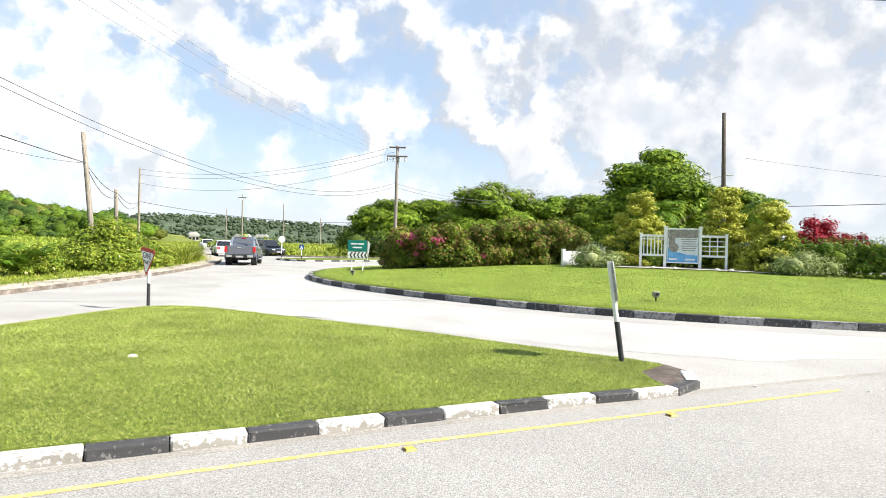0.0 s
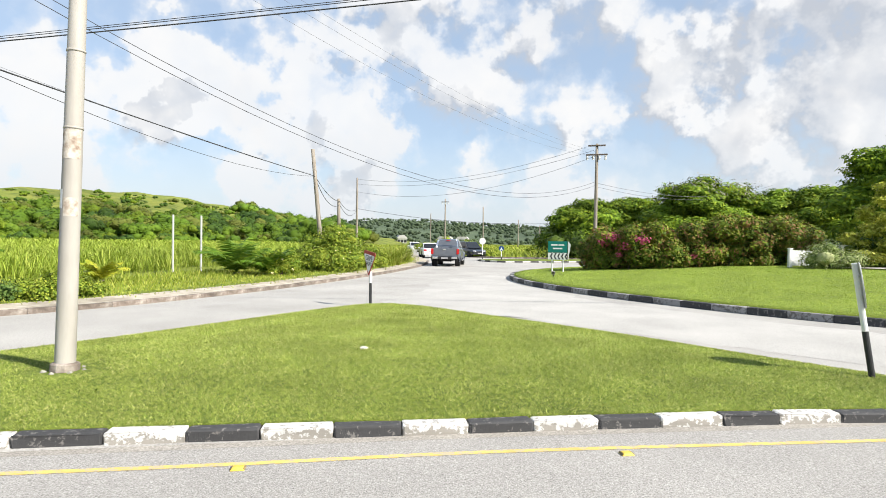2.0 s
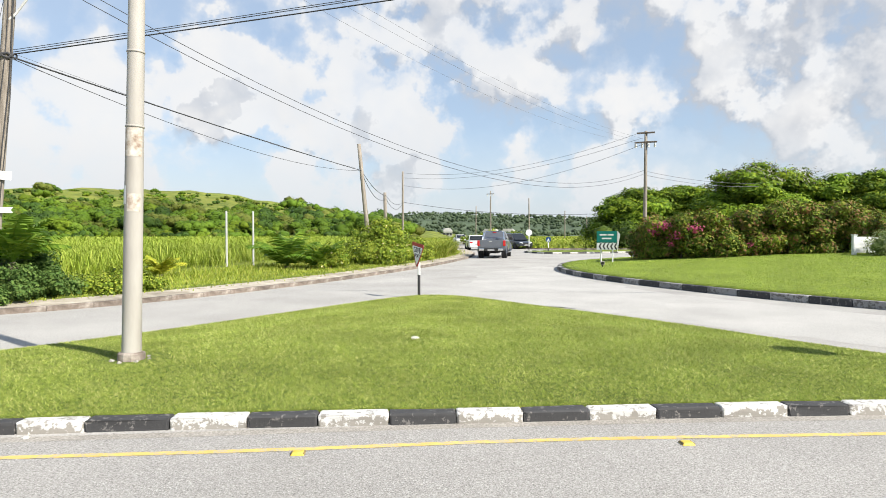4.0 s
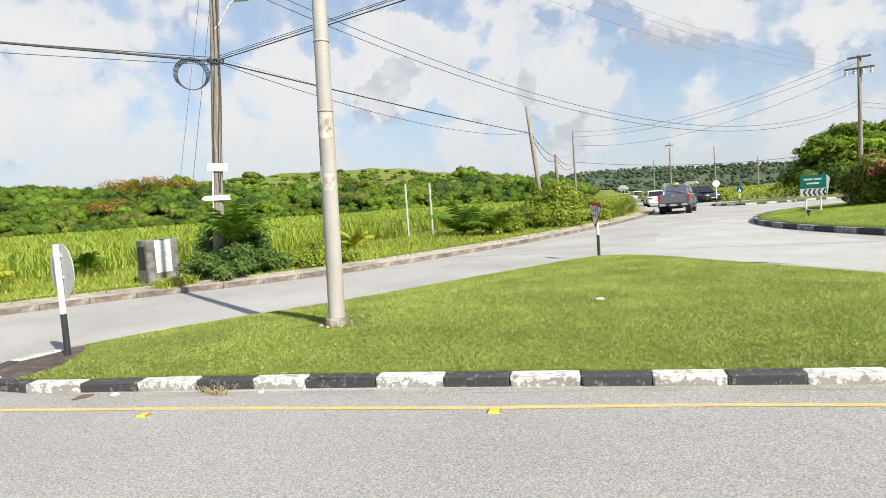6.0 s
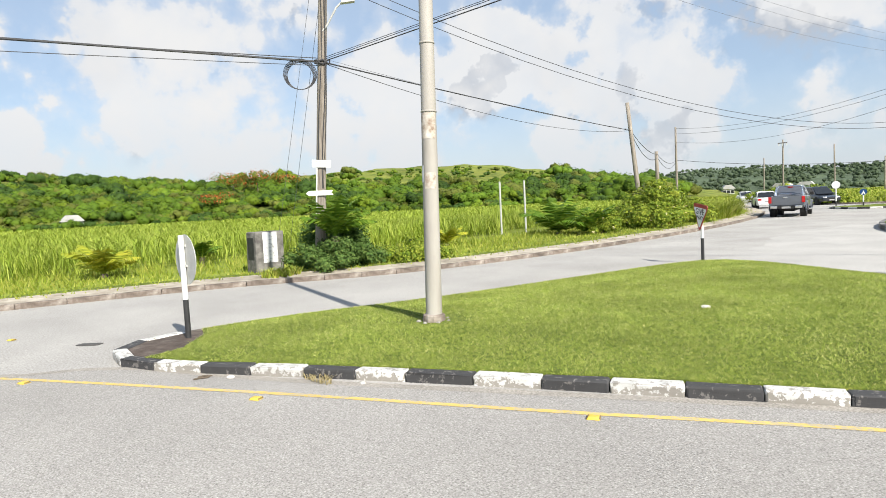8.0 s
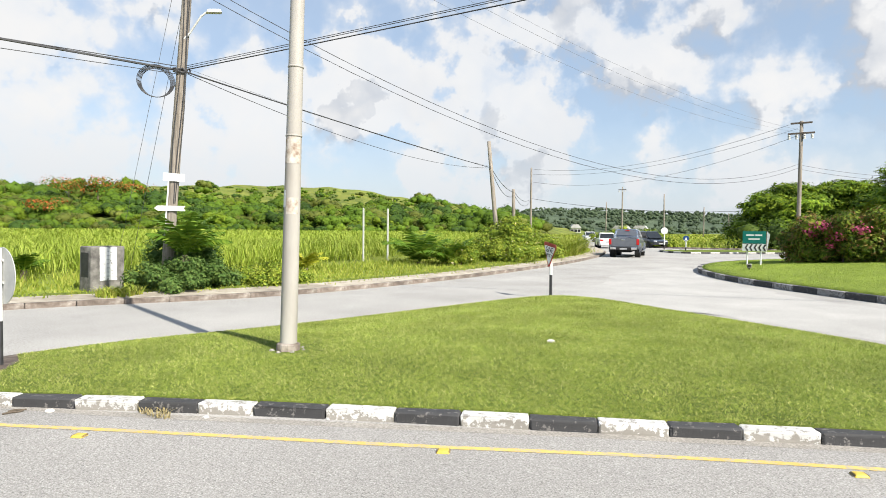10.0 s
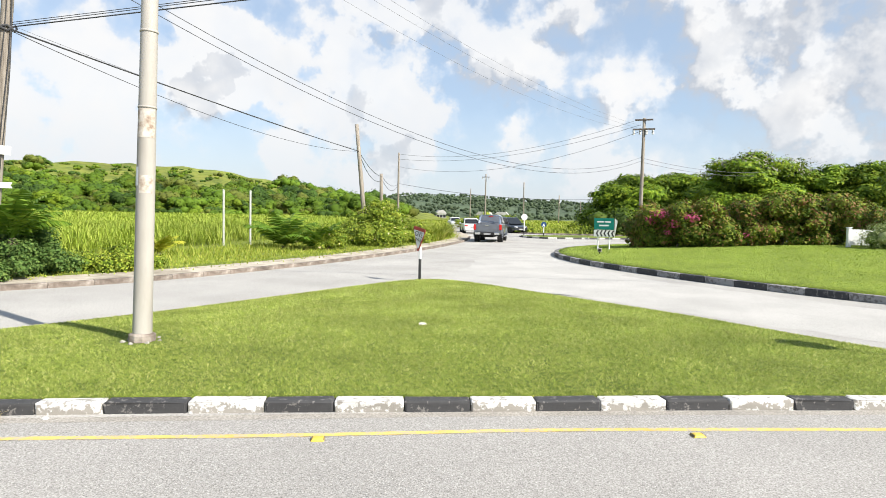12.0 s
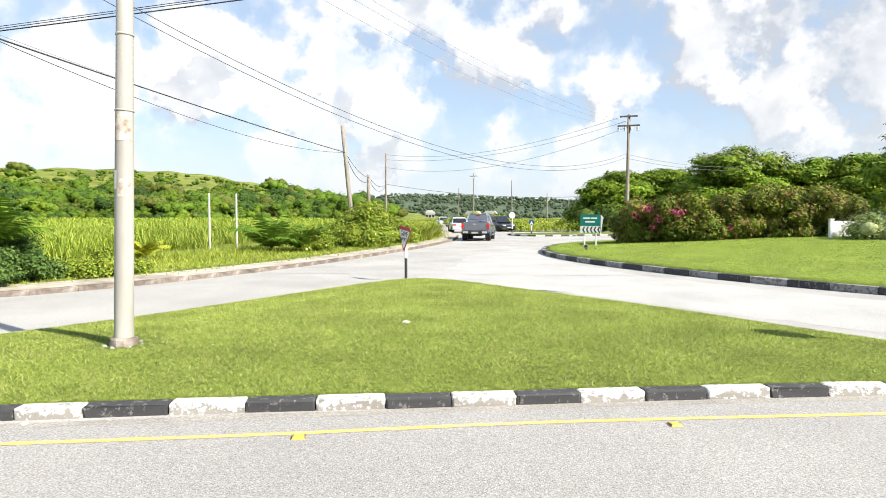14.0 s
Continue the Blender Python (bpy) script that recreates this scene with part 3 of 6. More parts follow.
def leaf_chips(pos, out, size, loose=0.3):
    """A single small leaf triangle at each place, facing roughly along out."""
    n = len(pos)
    nrm = out + loose * rng.normal(size=(n, 3))
    nrm /= np.linalg.norm(nrm, axis=1)[:, None] + 1e-9
    t = np.cross(nrm, rng.normal(size=(n, 3)))
    t /= np.linalg.norm(t, axis=1)[:, None] + 1e-9
    b = np.cross(nrm, t)
    ln = (size * rng.uniform(0.6, 1.3, n))[:, None]
    v = np.stack([pos - t * ln * 0.5, pos + b * ln * 0.42 + t * ln * 0.1, pos + t * ln * 0.6 - nrm * ln * 0.1], 1)
    return v.reshape(-1, 3), np.arange(3 * n).reshape(-1, 3)


def cloud(clumps, count, size, fill=0.35, aspect=0.6, up=0.35, loose=0.4, frizz=0.11, chips=False):
    """Leaves over uneven clumps, each (x, y, z, rx, ry, rz); chips: one triangle a leaf."""
    c = np.array(clumps, float)
    area = (c[:, 3] * c[:, 4] + c[:, 5] * (c[:, 3] + c[:, 4])) ** 1.0
    pick = rng.choice(len(c), count, p=area / area.sum())
    d = rng.normal(size=(count, 3))
    d /= np.linalg.norm(d, axis=1)[:, None]
    lump = 1 + 0.16 * np.sin(d[:, 0] * 5 + pick) * np.cos(d[:, 1] * 4 + 2 * pick) + 0.12 * np.sin(d[:, 2] * 7 + d[:, 0] * 6 + pick * 1.7)
    r = np.where(rng.random(count) < fill, rng.random(count) ** 0.5, rng.normal(1.0, frizz, count)) * lump
    pos = c[pick, :3] + d * r[:, None] * c[pick, 3:]
    if chips:
        return leaf_chips(pos, d + np.array([0, 0, up]), size, loose)
    return leaf_quads(pos, d + np.array([0, 0, up]), size, aspect, loose)


ICO = bmesh.new()
bmesh.ops.create_icosphere(ICO, subdivisions=1, radius=1.0)
ICO_V = np.array([v.co[:] for v in ICO.verts])
ICO_F = np.array([[v.index for v in f.verts] for f in ICO.faces])
ICO.free()


def cores(clumps, k=0.78, rough=0.10):
    """The close inner foliage of clumps, as low faceted lumps under the leaves."""
    c = np.array(clumps, float)
    jig = rng.normal(1.0, rough, (len(c), len(ICO_V), 1))
    v = c[:, None, :3] + ICO_V[None] * jig * c[:, None, 3:] * k
    return v.reshape(-1, 3), (np.arange(len(c))[:, None, None] * len(ICO_V) + ICO_F).reshape(-1, 3)


def join(*some):
    vs, fs, n = [], [], 0
    for v, f in some:
        vs.append(v), fs.append(f + n)
        n += len(v)
    return np.concatenate(vs), np.concatenate(fs)


def text(name, body, size, mat, parent, m, thick=0.002):
    """Raised lettering in the built-in font, turned into a mesh."""
    cu = bpy.data.curves.new(name, "FONT")
    cu.body, cu.size, cu.align_x, cu.align_y, cu.extrude = body, size, "CENTER", "CENTER", thick
    tmp = bpy.data.objects.new(name, cu)
    scene.collection.objects.link(tmp)
    me = bpy.data.meshes.new_from_object(tmp.evaluated_get(bpy.context.evaluated_depsgraph_get()))
    bpy.data.objects.remove(tmp)
    me.transform(m)
    me.materials.clear()
    return link(name, me, mat, parent)

# ---- ground, roads, kerbs ----
flat("ground", [(-4500, -4500), (4500, -4500), (4500, 4500), (-4500, 4500)], -0.06, FIELD)
EDGE = smooth_line([(-32, -40), (-24, -18), (-18.6, -4), (-16.2, 1.5), (-15.45, 4.0), (-14.95, 5.8), (-14.4, 7.2), (-13.7, 8.5), (-13.0, 9.9), (-12.35, 12.2), (-11.98, 15.8), (-11.9, 19.5),
                    (-12.1, 24), (-12.5, 29), (-13.3, 34.6), (-14.6, 40.8), (-17, 48.4), (-20.6, 56.8), (-28, 74.3), (-40, 96), (-60, 125), (-100, 170)], 0.9)
MOUND = [(-92, 172), (-54, 128), (-35, 100), (-25, 79), (-20.5, 68), (-17.5, 63.2), (-14, 61.6), (-4, 63.5), (12, 68), (45, 66), (80, 55), (140, 40), (140, -40)]
flat("road", [tuple(p) for p in EDGE] + MOUND + [(140, -60), (-32, -60)], 0.0, PALE_ROAD)

# the near carriageway, darker chippings, laid over the pale road
NEAR = smooth_line([(-34, -14), (-20, -5.5), (-9.6, 1.35), (-8.6, 2.55), (-6.3, 3.55), (-2.05, 5.72), (1.2, 7.25), (2.6, 8.0), (8, 10.2), (16, 12.5), (30, 14), (60, 12)], 0.8)
flat("near_carriageway", [(-34, -60), *[tuple(p) for p in offset_line(NEAR, 0.13)], (60, -60)], 0.004, ASPHALT)

apron = smooth_line([(-7.0, 15.6), (-6.92, 16.98), (-7.3, 18.6), (-7.57, 20.32), (-8.1, 22.6), (-8.4, 25.24), (-8.1, 28.42), (-7.1, 30.7), (-5.6, 27), (-4.2, 22.5), (-1.0, 18.0), (3.6, 14.6), (9, 12.6), (9, 11.3), (4.2, 10.2), (1.0, 11.5), (-3.0, 14.0)], 0.5, closed=True)
apron += np.random.default_rng(3).normal(0, 0.09, apron.shape)
flat("road_apron", [tuple(p) for p in apron], 0.003, APRON)


def kerb_mesh(name, mats, length, depth, height, seed):
    bm = bmesh.new()
    box(bm, (length - 0.008, depth, height), (0, depth / 2, height / 2 - 0.02), bevel=0.018)
    r = random.Random(seed)
    for v in bm.verts:
        v.co += Vector((r.uniform(-0.004, 0.004), r.uniform(-0.006, 0.006), r.uniform(-0.006, 0.004) if v.co.z > 0.05 else 0))
    me = bpy.data.meshes.new(name)
    bm.to_mesh(me)
    bm.free()
    me.materials.append(mats)
    return me


def kerb_ring(name, line, closed, mats, length, depth, height, label, flip=False, bare=None):
    """Kerb blocks along a line, each an object of its own; the line is the foot of the face."""
    run = thing(name, (0, 0, 0), label, "kerb", kind="structure")
    meshes = [[kerb_mesh("kerb_block", m, length, depth, height, 10 * i + k) for k in range(3)] for i, m in enumerate(mats)]
    bare_mesh = kerb_mesh("kerb_block", OLD_KERB, length, depth, height - 0.015, 99) if bare else None
    n = len(line)
    for i in range(n if closed else n - 1):
        a, b = Vector((*line[i], 0)), Vector((*line[(i + 1) % n], 0))
        if flip:
            a, b = b, a
        use = bare_mesh if bare and bare[0] <= i < bare[1] else meshes[i % len(mats)][(i * 7 // 2) % 3]
        ob = new("kerb_block", use)
        ob.parent = run
        ang = math.degrees(math.atan2(b.y - a.y, b.x - a.x))
        ob.matrix_world = Matrix.Translation((a + b) / 2) @ pose(0, 0, 0, random.uniform(-1, 1), 0, ang + random.uniform(-0.7, 0.7)) @ Matrix.Diagonal(((b - a).length / length, 1, 1, 1))
    return run


# splitter island: the outline is the foot of its kerb
ISLAND_POINTS = [(-2.07, 5.84), (-3.13, 5.34), (-4.21, 4.83), (-5.35, 4.26), (-6.35, 3.73), (-7.4, 3.15), (-8.1, 2.82), (-8.7, 2.72), (-9.25, 2.92), (-9.52, 3.45), (-9.55, 4.3), (-9.38, 5.4), (-8.98, 6.7),
                      (-8.55, 8.2), (-8.12, 10.3), (-7.66, 12.6), (-7.25, 14.2), (-6.75, 14.85), (-6.1, 14.9), (-5.3, 14.6), (-3.72, 13.62), (-1.97, 12.57), (-0.69, 11.75), (0.41, 10.9), (1.51, 10.1), (2.3, 9.55),
                      (2.68, 9.0), (2.62, 8.3), (2.2, 7.8), (1.12, 7.34), (0.05, 6.87), (-1.02, 6.36)]
ISLAND = smooth_line(ISLAND_POINTS, 0.578, closed=True)
fine = smooth_line(ISLAND_POINTS, 0.02, closed=True)
run = np.r_[0, np.cumsum(np.linalg.norm(np.diff(np.r_[fine, fine[:1]], axis=0), axis=1))]
to_left = np.cumsum([0, 0.573, 0.568, 0.592, 0.579, 0.619, 0.671, 0.523, 0.57, 0.611, 0.612, 0.632])
to_right = run[-1] - np.cumsum([0.572, 0.596, 0.58, 0.606, 0.557, 0.6, 0.54, 0.587])[::-1]
rest = np.linspace(to_left[-1], to_right[0], 2 * int(round((to_right[0] - to_left[-1]) / 1.15)))
stops = np.r_[to_left[:-1], rest[:-1], to_right]
ends = np.stack([np.interp(stops, run, np.r_[fine, fine[:1]][:, k]) for k in range(2)], 1)
kerb_ring("island_kerb", ends, True, (KERB_WHITE, KERB_BLACK), 0.578, 0.16, 0.118, "black and white painted concrete kerb blocks round the grass island", flip=True, bare=(len(to_left) + 3, len(ends) - len(to_right) - 2))
tips = (np.array([-9.15, 3.0]), np.array([2.5, 8.5]))


def star_s(c, outline, pts):
    """How far out each point lies, from 0 at the centre c to 1 on the outline."""
    o = outline - c
    ang, rad = np.arctan2(o[:, 1], o[:, 0]), np.linalg.norm(o, axis=1)
    k = np.argsort(ang)
    ang, rad = ang[k], rad[k]
    p = pts - c
    return np.linalg.norm(p, axis=1) / np.interp(np.arctan2(p[:, 1], p[:, 0]), ang, rad, period=2 * np.pi)


def domed(name, c, outline, z0, rise, mat, skirt=0.1):
    """A lawn that swells towards its middle."""
    n = len(outline)
    ss = [1.0, 0.97, 0.9, 0.78, 0.6, 0.4, 0.2]
    v = [np.c_[outline, np.full(n, z0 - skirt)]]
    v += [np.c_[c + (outline - c) * s, np.full(n, z0 + rise * (1 - s * s))] for s in ss]
    v = np.concatenate([*v, [[*c, z0 + rise]]])
    f = []
    for r in range(len(ss)):
        for k in range(n):
            j = (k + 1) % n
            f.append((r * n + k, r * n + j, (r + 1) * n + j, (r + 1) * n + k))
    last = len(ss) * n
    f += [(last + k, last + (k + 1) % n, len(v) - 1, len(v) - 1) for k in range(n)]
    me = bpy.data.meshes.new(name)
    me.from_pydata([tuple(p) for p in v], [], [tuple(q) if q[2] != q[3] else q[:3] for q in f])
    bm = bmesh.new()
    bm.from_mesh(me)
    bmesh.ops.recalc_face_normals(bm, faces=bm.faces)
    bm.to_mesh(me)
    bm.free()
    return tagged(link(name, me, mat, smooth=True), kind="structure")


flat("island_infill", [tuple(p) for p in offset_line(ISLAND, -0.13)], 0.084, SLAB, 0.07)
C_ISL = np.array([-4.2, 8.8])
lawn_line = offset_line(ISLAND, -0.14)
for tip, reach in zip(tips, (0.8, 0.5)):
    d = lawn_line - tip
    far = np.linalg.norm(d, axis=1)
    near = far < reach
    lawn_line[near] = tip + reach * (C_ISL - tip) / np.linalg.norm(C_ISL - tip) + (d[near] - (d[near] @ (C_ISL - tip) / ((C_ISL - tip) @ (C_ISL - tip)))[:, None] * (C_ISL - tip)) * 0.9
domed("island_lawn", C_ISL, lawn_line, 0.100, 0.115, TURF, 0.05)
tagged(bpy.data.objects["island_lawn"], "short mown green grass on the traffic island", "lawn")

# roundabout: a wide circle with a higher kerb
C_RB, R_RB = np.array([11.3, 31.0]), 17.5
ang = np.linspace(0, 2 * np.pi, 116, endpoint=False)
wob = R_RB + 0.35 * np.cos(2 * (ang - 3.0)) - 0.55 * np.exp(-(((ang - 3.85) / 0.35) ** 2))
RING = C_RB + np.stack([np.cos(ang), np.sin(ang)], 1) * wob[:, None]
kerb_ring("roundabout_kerb", RING, True, (KERB_BLACK, KERB_GREY), 0.95, 0.2, 0.19, "tall black and worn white kerb blocks round the roundabout")
rb_line = C_RB + (RING - C_RB) * (1 - 0.19 / R_RB)
domed("roundabout_lawn", C_RB, rb_line, 0.18, 0.70, LAWN_SOIL, 0.15)
tagged(bpy.data.objects["roundabout_lawn"], "mown green lawn rising to the middle of the roundabout", "lawn")


def rb_z(x, y):
    r = min(1.0, math.hypot(x - C_RB[0], y - C_RB[1]) / R_RB)
    return 0.18 + 0.70 * (1 - r * r)


# roadside kerb, pavement and verge on the field side
kerb_line = EDGE[(EDGE[:, 1] > -8) & (EDGE[:, 1] < 47)]
kerb_ring("roadside_kerb", kerb_line, False, (OLD_KERB, OLD_KERB), 0.9, 0.15, 0.135, "weathered mossy concrete kerb along the field")
ribbon("pavement", offset_line(EDGE, 0.14), offset_line(EDGE, 1.15), 0.105, 0.14, PAVING)
ribbon("verge", offset_line(EDGE, 1.13), offset_line(EDGE, 1.6), 0.12, 0.15, TURF)
out_edge = offset_line(EDGE, 1.45)
flat("field_soil", [tuple(p) for p in out_edge[(out_edge[:, 1] < 140)]] + [(-260, 140), (-260, -60)], 0.13, FIELD)

# far splitter island
FAR_I = smooth_line([(-13.7, 51.6), (-11.2, 48.8), (-8.5, 50.4), (-6.0, 52.6), (-1, 56.2), (4.5, 58.5), (4.4, 59.2), (-2, 58.8), (-8, 57.2), (-12.2, 55)], 0.75, closed=True)
kerb_ring("far_island_kerb", FAR_I, True, (KERB_WHITE, KERB_BLACK), 0.75, 0.15, 0.15, "black and white kerb blocks round a far grass island")
domed("far_island_lawn", FAR_I.mean(0), offset_line(FAR_I, 0.14), 0.12, 0.10, TURF, 0.05)
mound = smooth_line([(-92, 172), (-54, 128), (-35, 100), (-25, 79), (-20.5, 68), (-17.5, 63.2), (-14, 61.6), (-4, 63.5), (12, 68), (45, 66), (80, 55)], 0.9)
mk = mound[(mound[:, 1] < 90) & (mound[:, 0] < 20)]
kerb_ring("far_roadside_kerb", mk, False, (OLD_KERB, OLD_KERB), 0.9, 0.15, 0.16, "plain concrete kerb beyond the junction")

# yellow edge line, in lengths, and road studs
LINE = smooth_line([(-13, -0.6), (-9.2, 1.62), (-6.19, 3.22), (-3.72, 4.45), (-1.79, 5.46), (0.62, 6.57), (2.5, 7.43), (4.3, 8.26)], 0.6)
ribbon("yellow_edge_line", offset_line(LINE, -0.035), offset_line(LINE, 0.035), 0.0068, 0.0068, YELLOW)
# pale dust between line and kerb
ribbon("dusty_gutter", offset_line(NEAR, 0.12)[8:62], offset_line(NEAR, 0.0)[8:62], 0.0056, 0.0056, DUST)


def road_stud(x, y, turn):
    t = thing("road_stud", (x, y, 0.004), "small yellow reflective road stud on the asphalt", "road stud", "road studs on the edge line", turn=turn)
    bm = bmesh.new()
    box(bm, (0.105, 0.095, 0.02), (0, 0, 0.010), bevel=0.008, taper=0.7)
    part("stud_body", bm, STUD_YELLOW, t)
    for s in (-1, 1):
        bm = bmesh.new()
        box(bm, (0.004, 0.07, 0.014), (s * 0.046, 0, 0.011), (0, s * -38, 0))
        part("reflector", bm, STUD_DARK, t, "dark amber reflector")


for x, y in ((-11.72, 2.2), (-8.6, 1.82), (-6.0, 3.12), (-3.41, 4.5), (-0.78, 5.77), (1.75, 6.95)):
    road_stud(x, y, 26)


def road_patch(x, y, w, d, turn):
    """A thin dark tar repair with uneven edges."""
    bm = bmesh.new()
    r = random.Random(5)
    ring = [(w / 2 * math.copysign(abs(math.cos(a)) ** 0.5, math.cos(a)) * r.uniform(0.88, 1.08), d / 2 * math.copysign(abs(math.sin(a)) ** 0.5, math.sin(a)) * r.uniform(0.85, 1.1)) for a in (2 * math.pi * k / 18 for k in range(18))]
    vs = [bm.verts.new((*p, 0.0)) for p in ring]
    top = bmesh.ops.extrude_face_region(bm, geom=[bm.faces.new(vs)])
    bmesh.ops.translate(bm, vec=(0, 0, 0.009), verts=[v for v in top["geom"] if isinstance(v, bmesh.types.BMVert)])
    bmesh.ops.recalc_face_normals(bm, faces=bm.faces)
    ob = tagged(part("tar_patch", bm, TAR), "small dark tar patch on the worn road", "road patch", kind="structure")
    ob.matrix_world = pose(x, y, 0.001, 0, 0, turn)


def stick(x, y, turn, length):
    bm = bmesh.new()
    tube(bm, [(-length / 2, 0, 0.012), (-length * 0.1, 0.012, 0.014), (length * 0.25, -0.006, 0.013), (length / 2, 0.01, 0.011)], [0.008, 0.011, 0.009, 0.006], 6)
    ob = tagged(part("stick", bm, BARK), "short dark stick lying on the road by the kerb", "stick", "sticks in the gutter")
    ob.matrix_world = pose(x, y, 0.002, 0, 0, turn)


road_patch(-10.26, 2.85, 0.34, 0.16, 40)
stick(-7.15, 3.14, 62, 0.14)
stick(-7.11, 3.09, 75, 0.16)

# ---- grass, cane, woods ----


def scatter(outline, count):
    lo, hi = outline.min(0), outline.max(0)
    p = rng.uniform(lo, hi, (count, 2))
    return p[inside(outline, p)]


def stuff(name, vf, mat, label, category):
    return tagged(arrays(name, *vf, mat), label, category, kind="stuff")


p = scatter(lawn_line, 780000)
p = p[np.linalg.norm(p - np.array([-6.66, 5.93]), axis=1) > rng.uniform(0.18, 0.5, len(p))]
s = star_s(C_ISL, lawn_line, p)
stuff("island_grass", blades(np.c_[p, 0.090 + 0.115 * (1 - s * s)], 0.032, 0.0086, 1.3), BLADE, "short dense green lawn grass with yellowed patches", "grass")
bed = smooth_line([(6.4, 28.0), (7.6, 27.3), (9.2, 26.6), (11.2, 25.75), (13.2, 24.6), (13.4, 25.3), (11.6, 26.9), (9.6, 27.8), (7.4, 28.5)], 0.5, closed=True)
p = scatter(rb_line, 330000)
p = p[(p[:, 1] < 34) & ~inside(bed, p)]
s = star_s(C_RB, rb_line, p)
stuff("roundabout_grass", blades(np.c_[p, 0.17 + 0.70 * (1 - s * s)], 0.036, 0.022, 0.8), LAWN_BLADE, "short green lawn grass on the roundabout", "grass")

# rough verge grass between pavement and field
e = offset_line(EDGE, 0.8)
k = rng.integers(0, len(e) - 60, 75000)
d = 0.42 + 5.2 * rng.random(len(k)) ** 1.3
p = e[k] + (offset_line(EDGE, 1.8)[k] - e[k]) * d[:, None] + rng.normal(0, 0.3, (len(k), 2))
hh = np.clip(0.05 + 0.05 * d, 0.06, 0.35)
v, f = blades(np.c_[p, np.full(len(p), 0.12)], 1.0, 0.05, 0.5)
v = v.reshape(-1, 3, 3)
v[:, 2] = v[:, 0] + (v[:, 2] - v[:, 0]) * hh[:, None]
stuff("verge_grass", (v.reshape(-1, 3), f), WEED, "rough yellow-green grass on the roadside verge", "grass")


# sugar cane, thinner and broader with distance
def field_x(y):
    return np.interp(y, [-40, 4.5, 7.8, 13.7, 22.6, 34, 60, 80, 110, 160], [-36, -20.4, -19.8, -18.6, -20.3, -22.5, -31, -41, -62, -110])


def cane(count, r0, r1, length, width, each):
    r = np.sqrt(rng.uniform(r0**2, r1**2, count))
    yaw = np.radians(rng.uniform(14, 102, count))
    x, y = -np.sin(yaw) * r, np.cos(yaw) * r
    ok = x < field_x(y) - rng.random(count) * 0.8
    base = np.c_[x, y, np.zeros(count)][ok]
    base = np.repeat(base, each, 0) + rng.normal(0, 0.2, (ok.sum() * each, 3)) * [1, 1, 0]
    base[:, 2] = rng.uniform(0.05, 0.62, len(base))
    return arcs(base, length, width, 0.62, 2, 0.40)


stuff("sugar_cane", cane(8200, 17, 45, 0.95, 0.024, 18), CANE, "field of young bright green sugar cane", "sugar cane")
stuff("sugar_cane", join(cane(11500, 45, 95, 1.05, 0.058, 6), cane(9000, 95, 172, 1.2, 0.17, 4)), CANE, "field of young bright green sugar cane", "sugar cane")

# rough pasture beyond the junction
def pasture(count, x0, x1, y0, y1, length, width):
    q = np.c_[rng.uniform(x0, x1, count), rng.uniform(y0, y1, count)]
    q = q[(q[:, 1] > np.interp(q[:, 0], [-90, -54, -35, -25, -20, -14, -4, 12, 45, 80], [172, 129, 101, 80, 68.5, 62.4, 64.4, 69, 67, 56]))]
    return arcs(np.c_[q, np.full(len(q), -0.05)], length, width, 0.5, 2, 0.5)


stuff("rough_pasture", join(pasture(21000, -60, 50, 60, 125, 0.7, 0.12), pasture(14000, -90, 60, 120, 260, 0.9, 0.3)), WEED, "rough yellow-green pasture beyond the junction", "grass")

# hills: height by bearing (degrees left of ahead) and distance
B_NEAR, H_NEAR = [-40, 8, 16, 20, 24, 27, 32, 36, 42, 50, 58, 62, 70, 80, 110], [0, 0, 0, 0.5, 3.5, 6, 9, 15, 20, 20.5, 19, 15, 16, 20, 21]
B_FAR, H_FAR = [-60, -20, -6, 2, 7, 13, 19, 24, 30, 60], [8, 10, 12, 15, 17, 20, 25, 26, 17, 10]


def hill(r, b):
    near = np.interp(b, B_NEAR, H_NEAR) * np.clip((r - 172) / 118, 0, 1) ** 0.9
    far = np.interp(b, B_FAR, H_FAR) * np.clip((r - 420) / 330, 0, 1)
    return np.maximum(near, far) - 0.1


def slope(name, rr, bb, mat, label):
    R, B = np.meshgrid(rr, bb, indexing="ij")
    Hh = hill(R, B) + 0.5 * np.sin(B * 1.7 + R * 0.05) * (R > 190) * (R < 420)
    v = np.stack([-np.sin(np.radians(B)) * R, np.cos(np.radians(B)) * R, Hh], -1).reshape(-1, 3)
    n = len(bb)
    f = np.array([(i * n + j, (i + 1) * n + j, (i + 1) * n + j + 1, i * n + j + 1) for i in range(len(rr) - 1) for j in range(n - 1)])[:, ::-1]
    return tagged(arrays(name, v, f, mat, smooth=True), label, "hill", kind="structure")


slope("hillside", np.linspace(150, 345, 22), np.linspace(-60, 112, 130), HILLGRASS, "low green grassy hillside behind the cane field")
slope("far_ridge", np.linspace(345, 900, 38), np.linspace(-60, 112, 120), HAZED_HILL, "long dark wooded ridge in the far distance, haze in its colour")


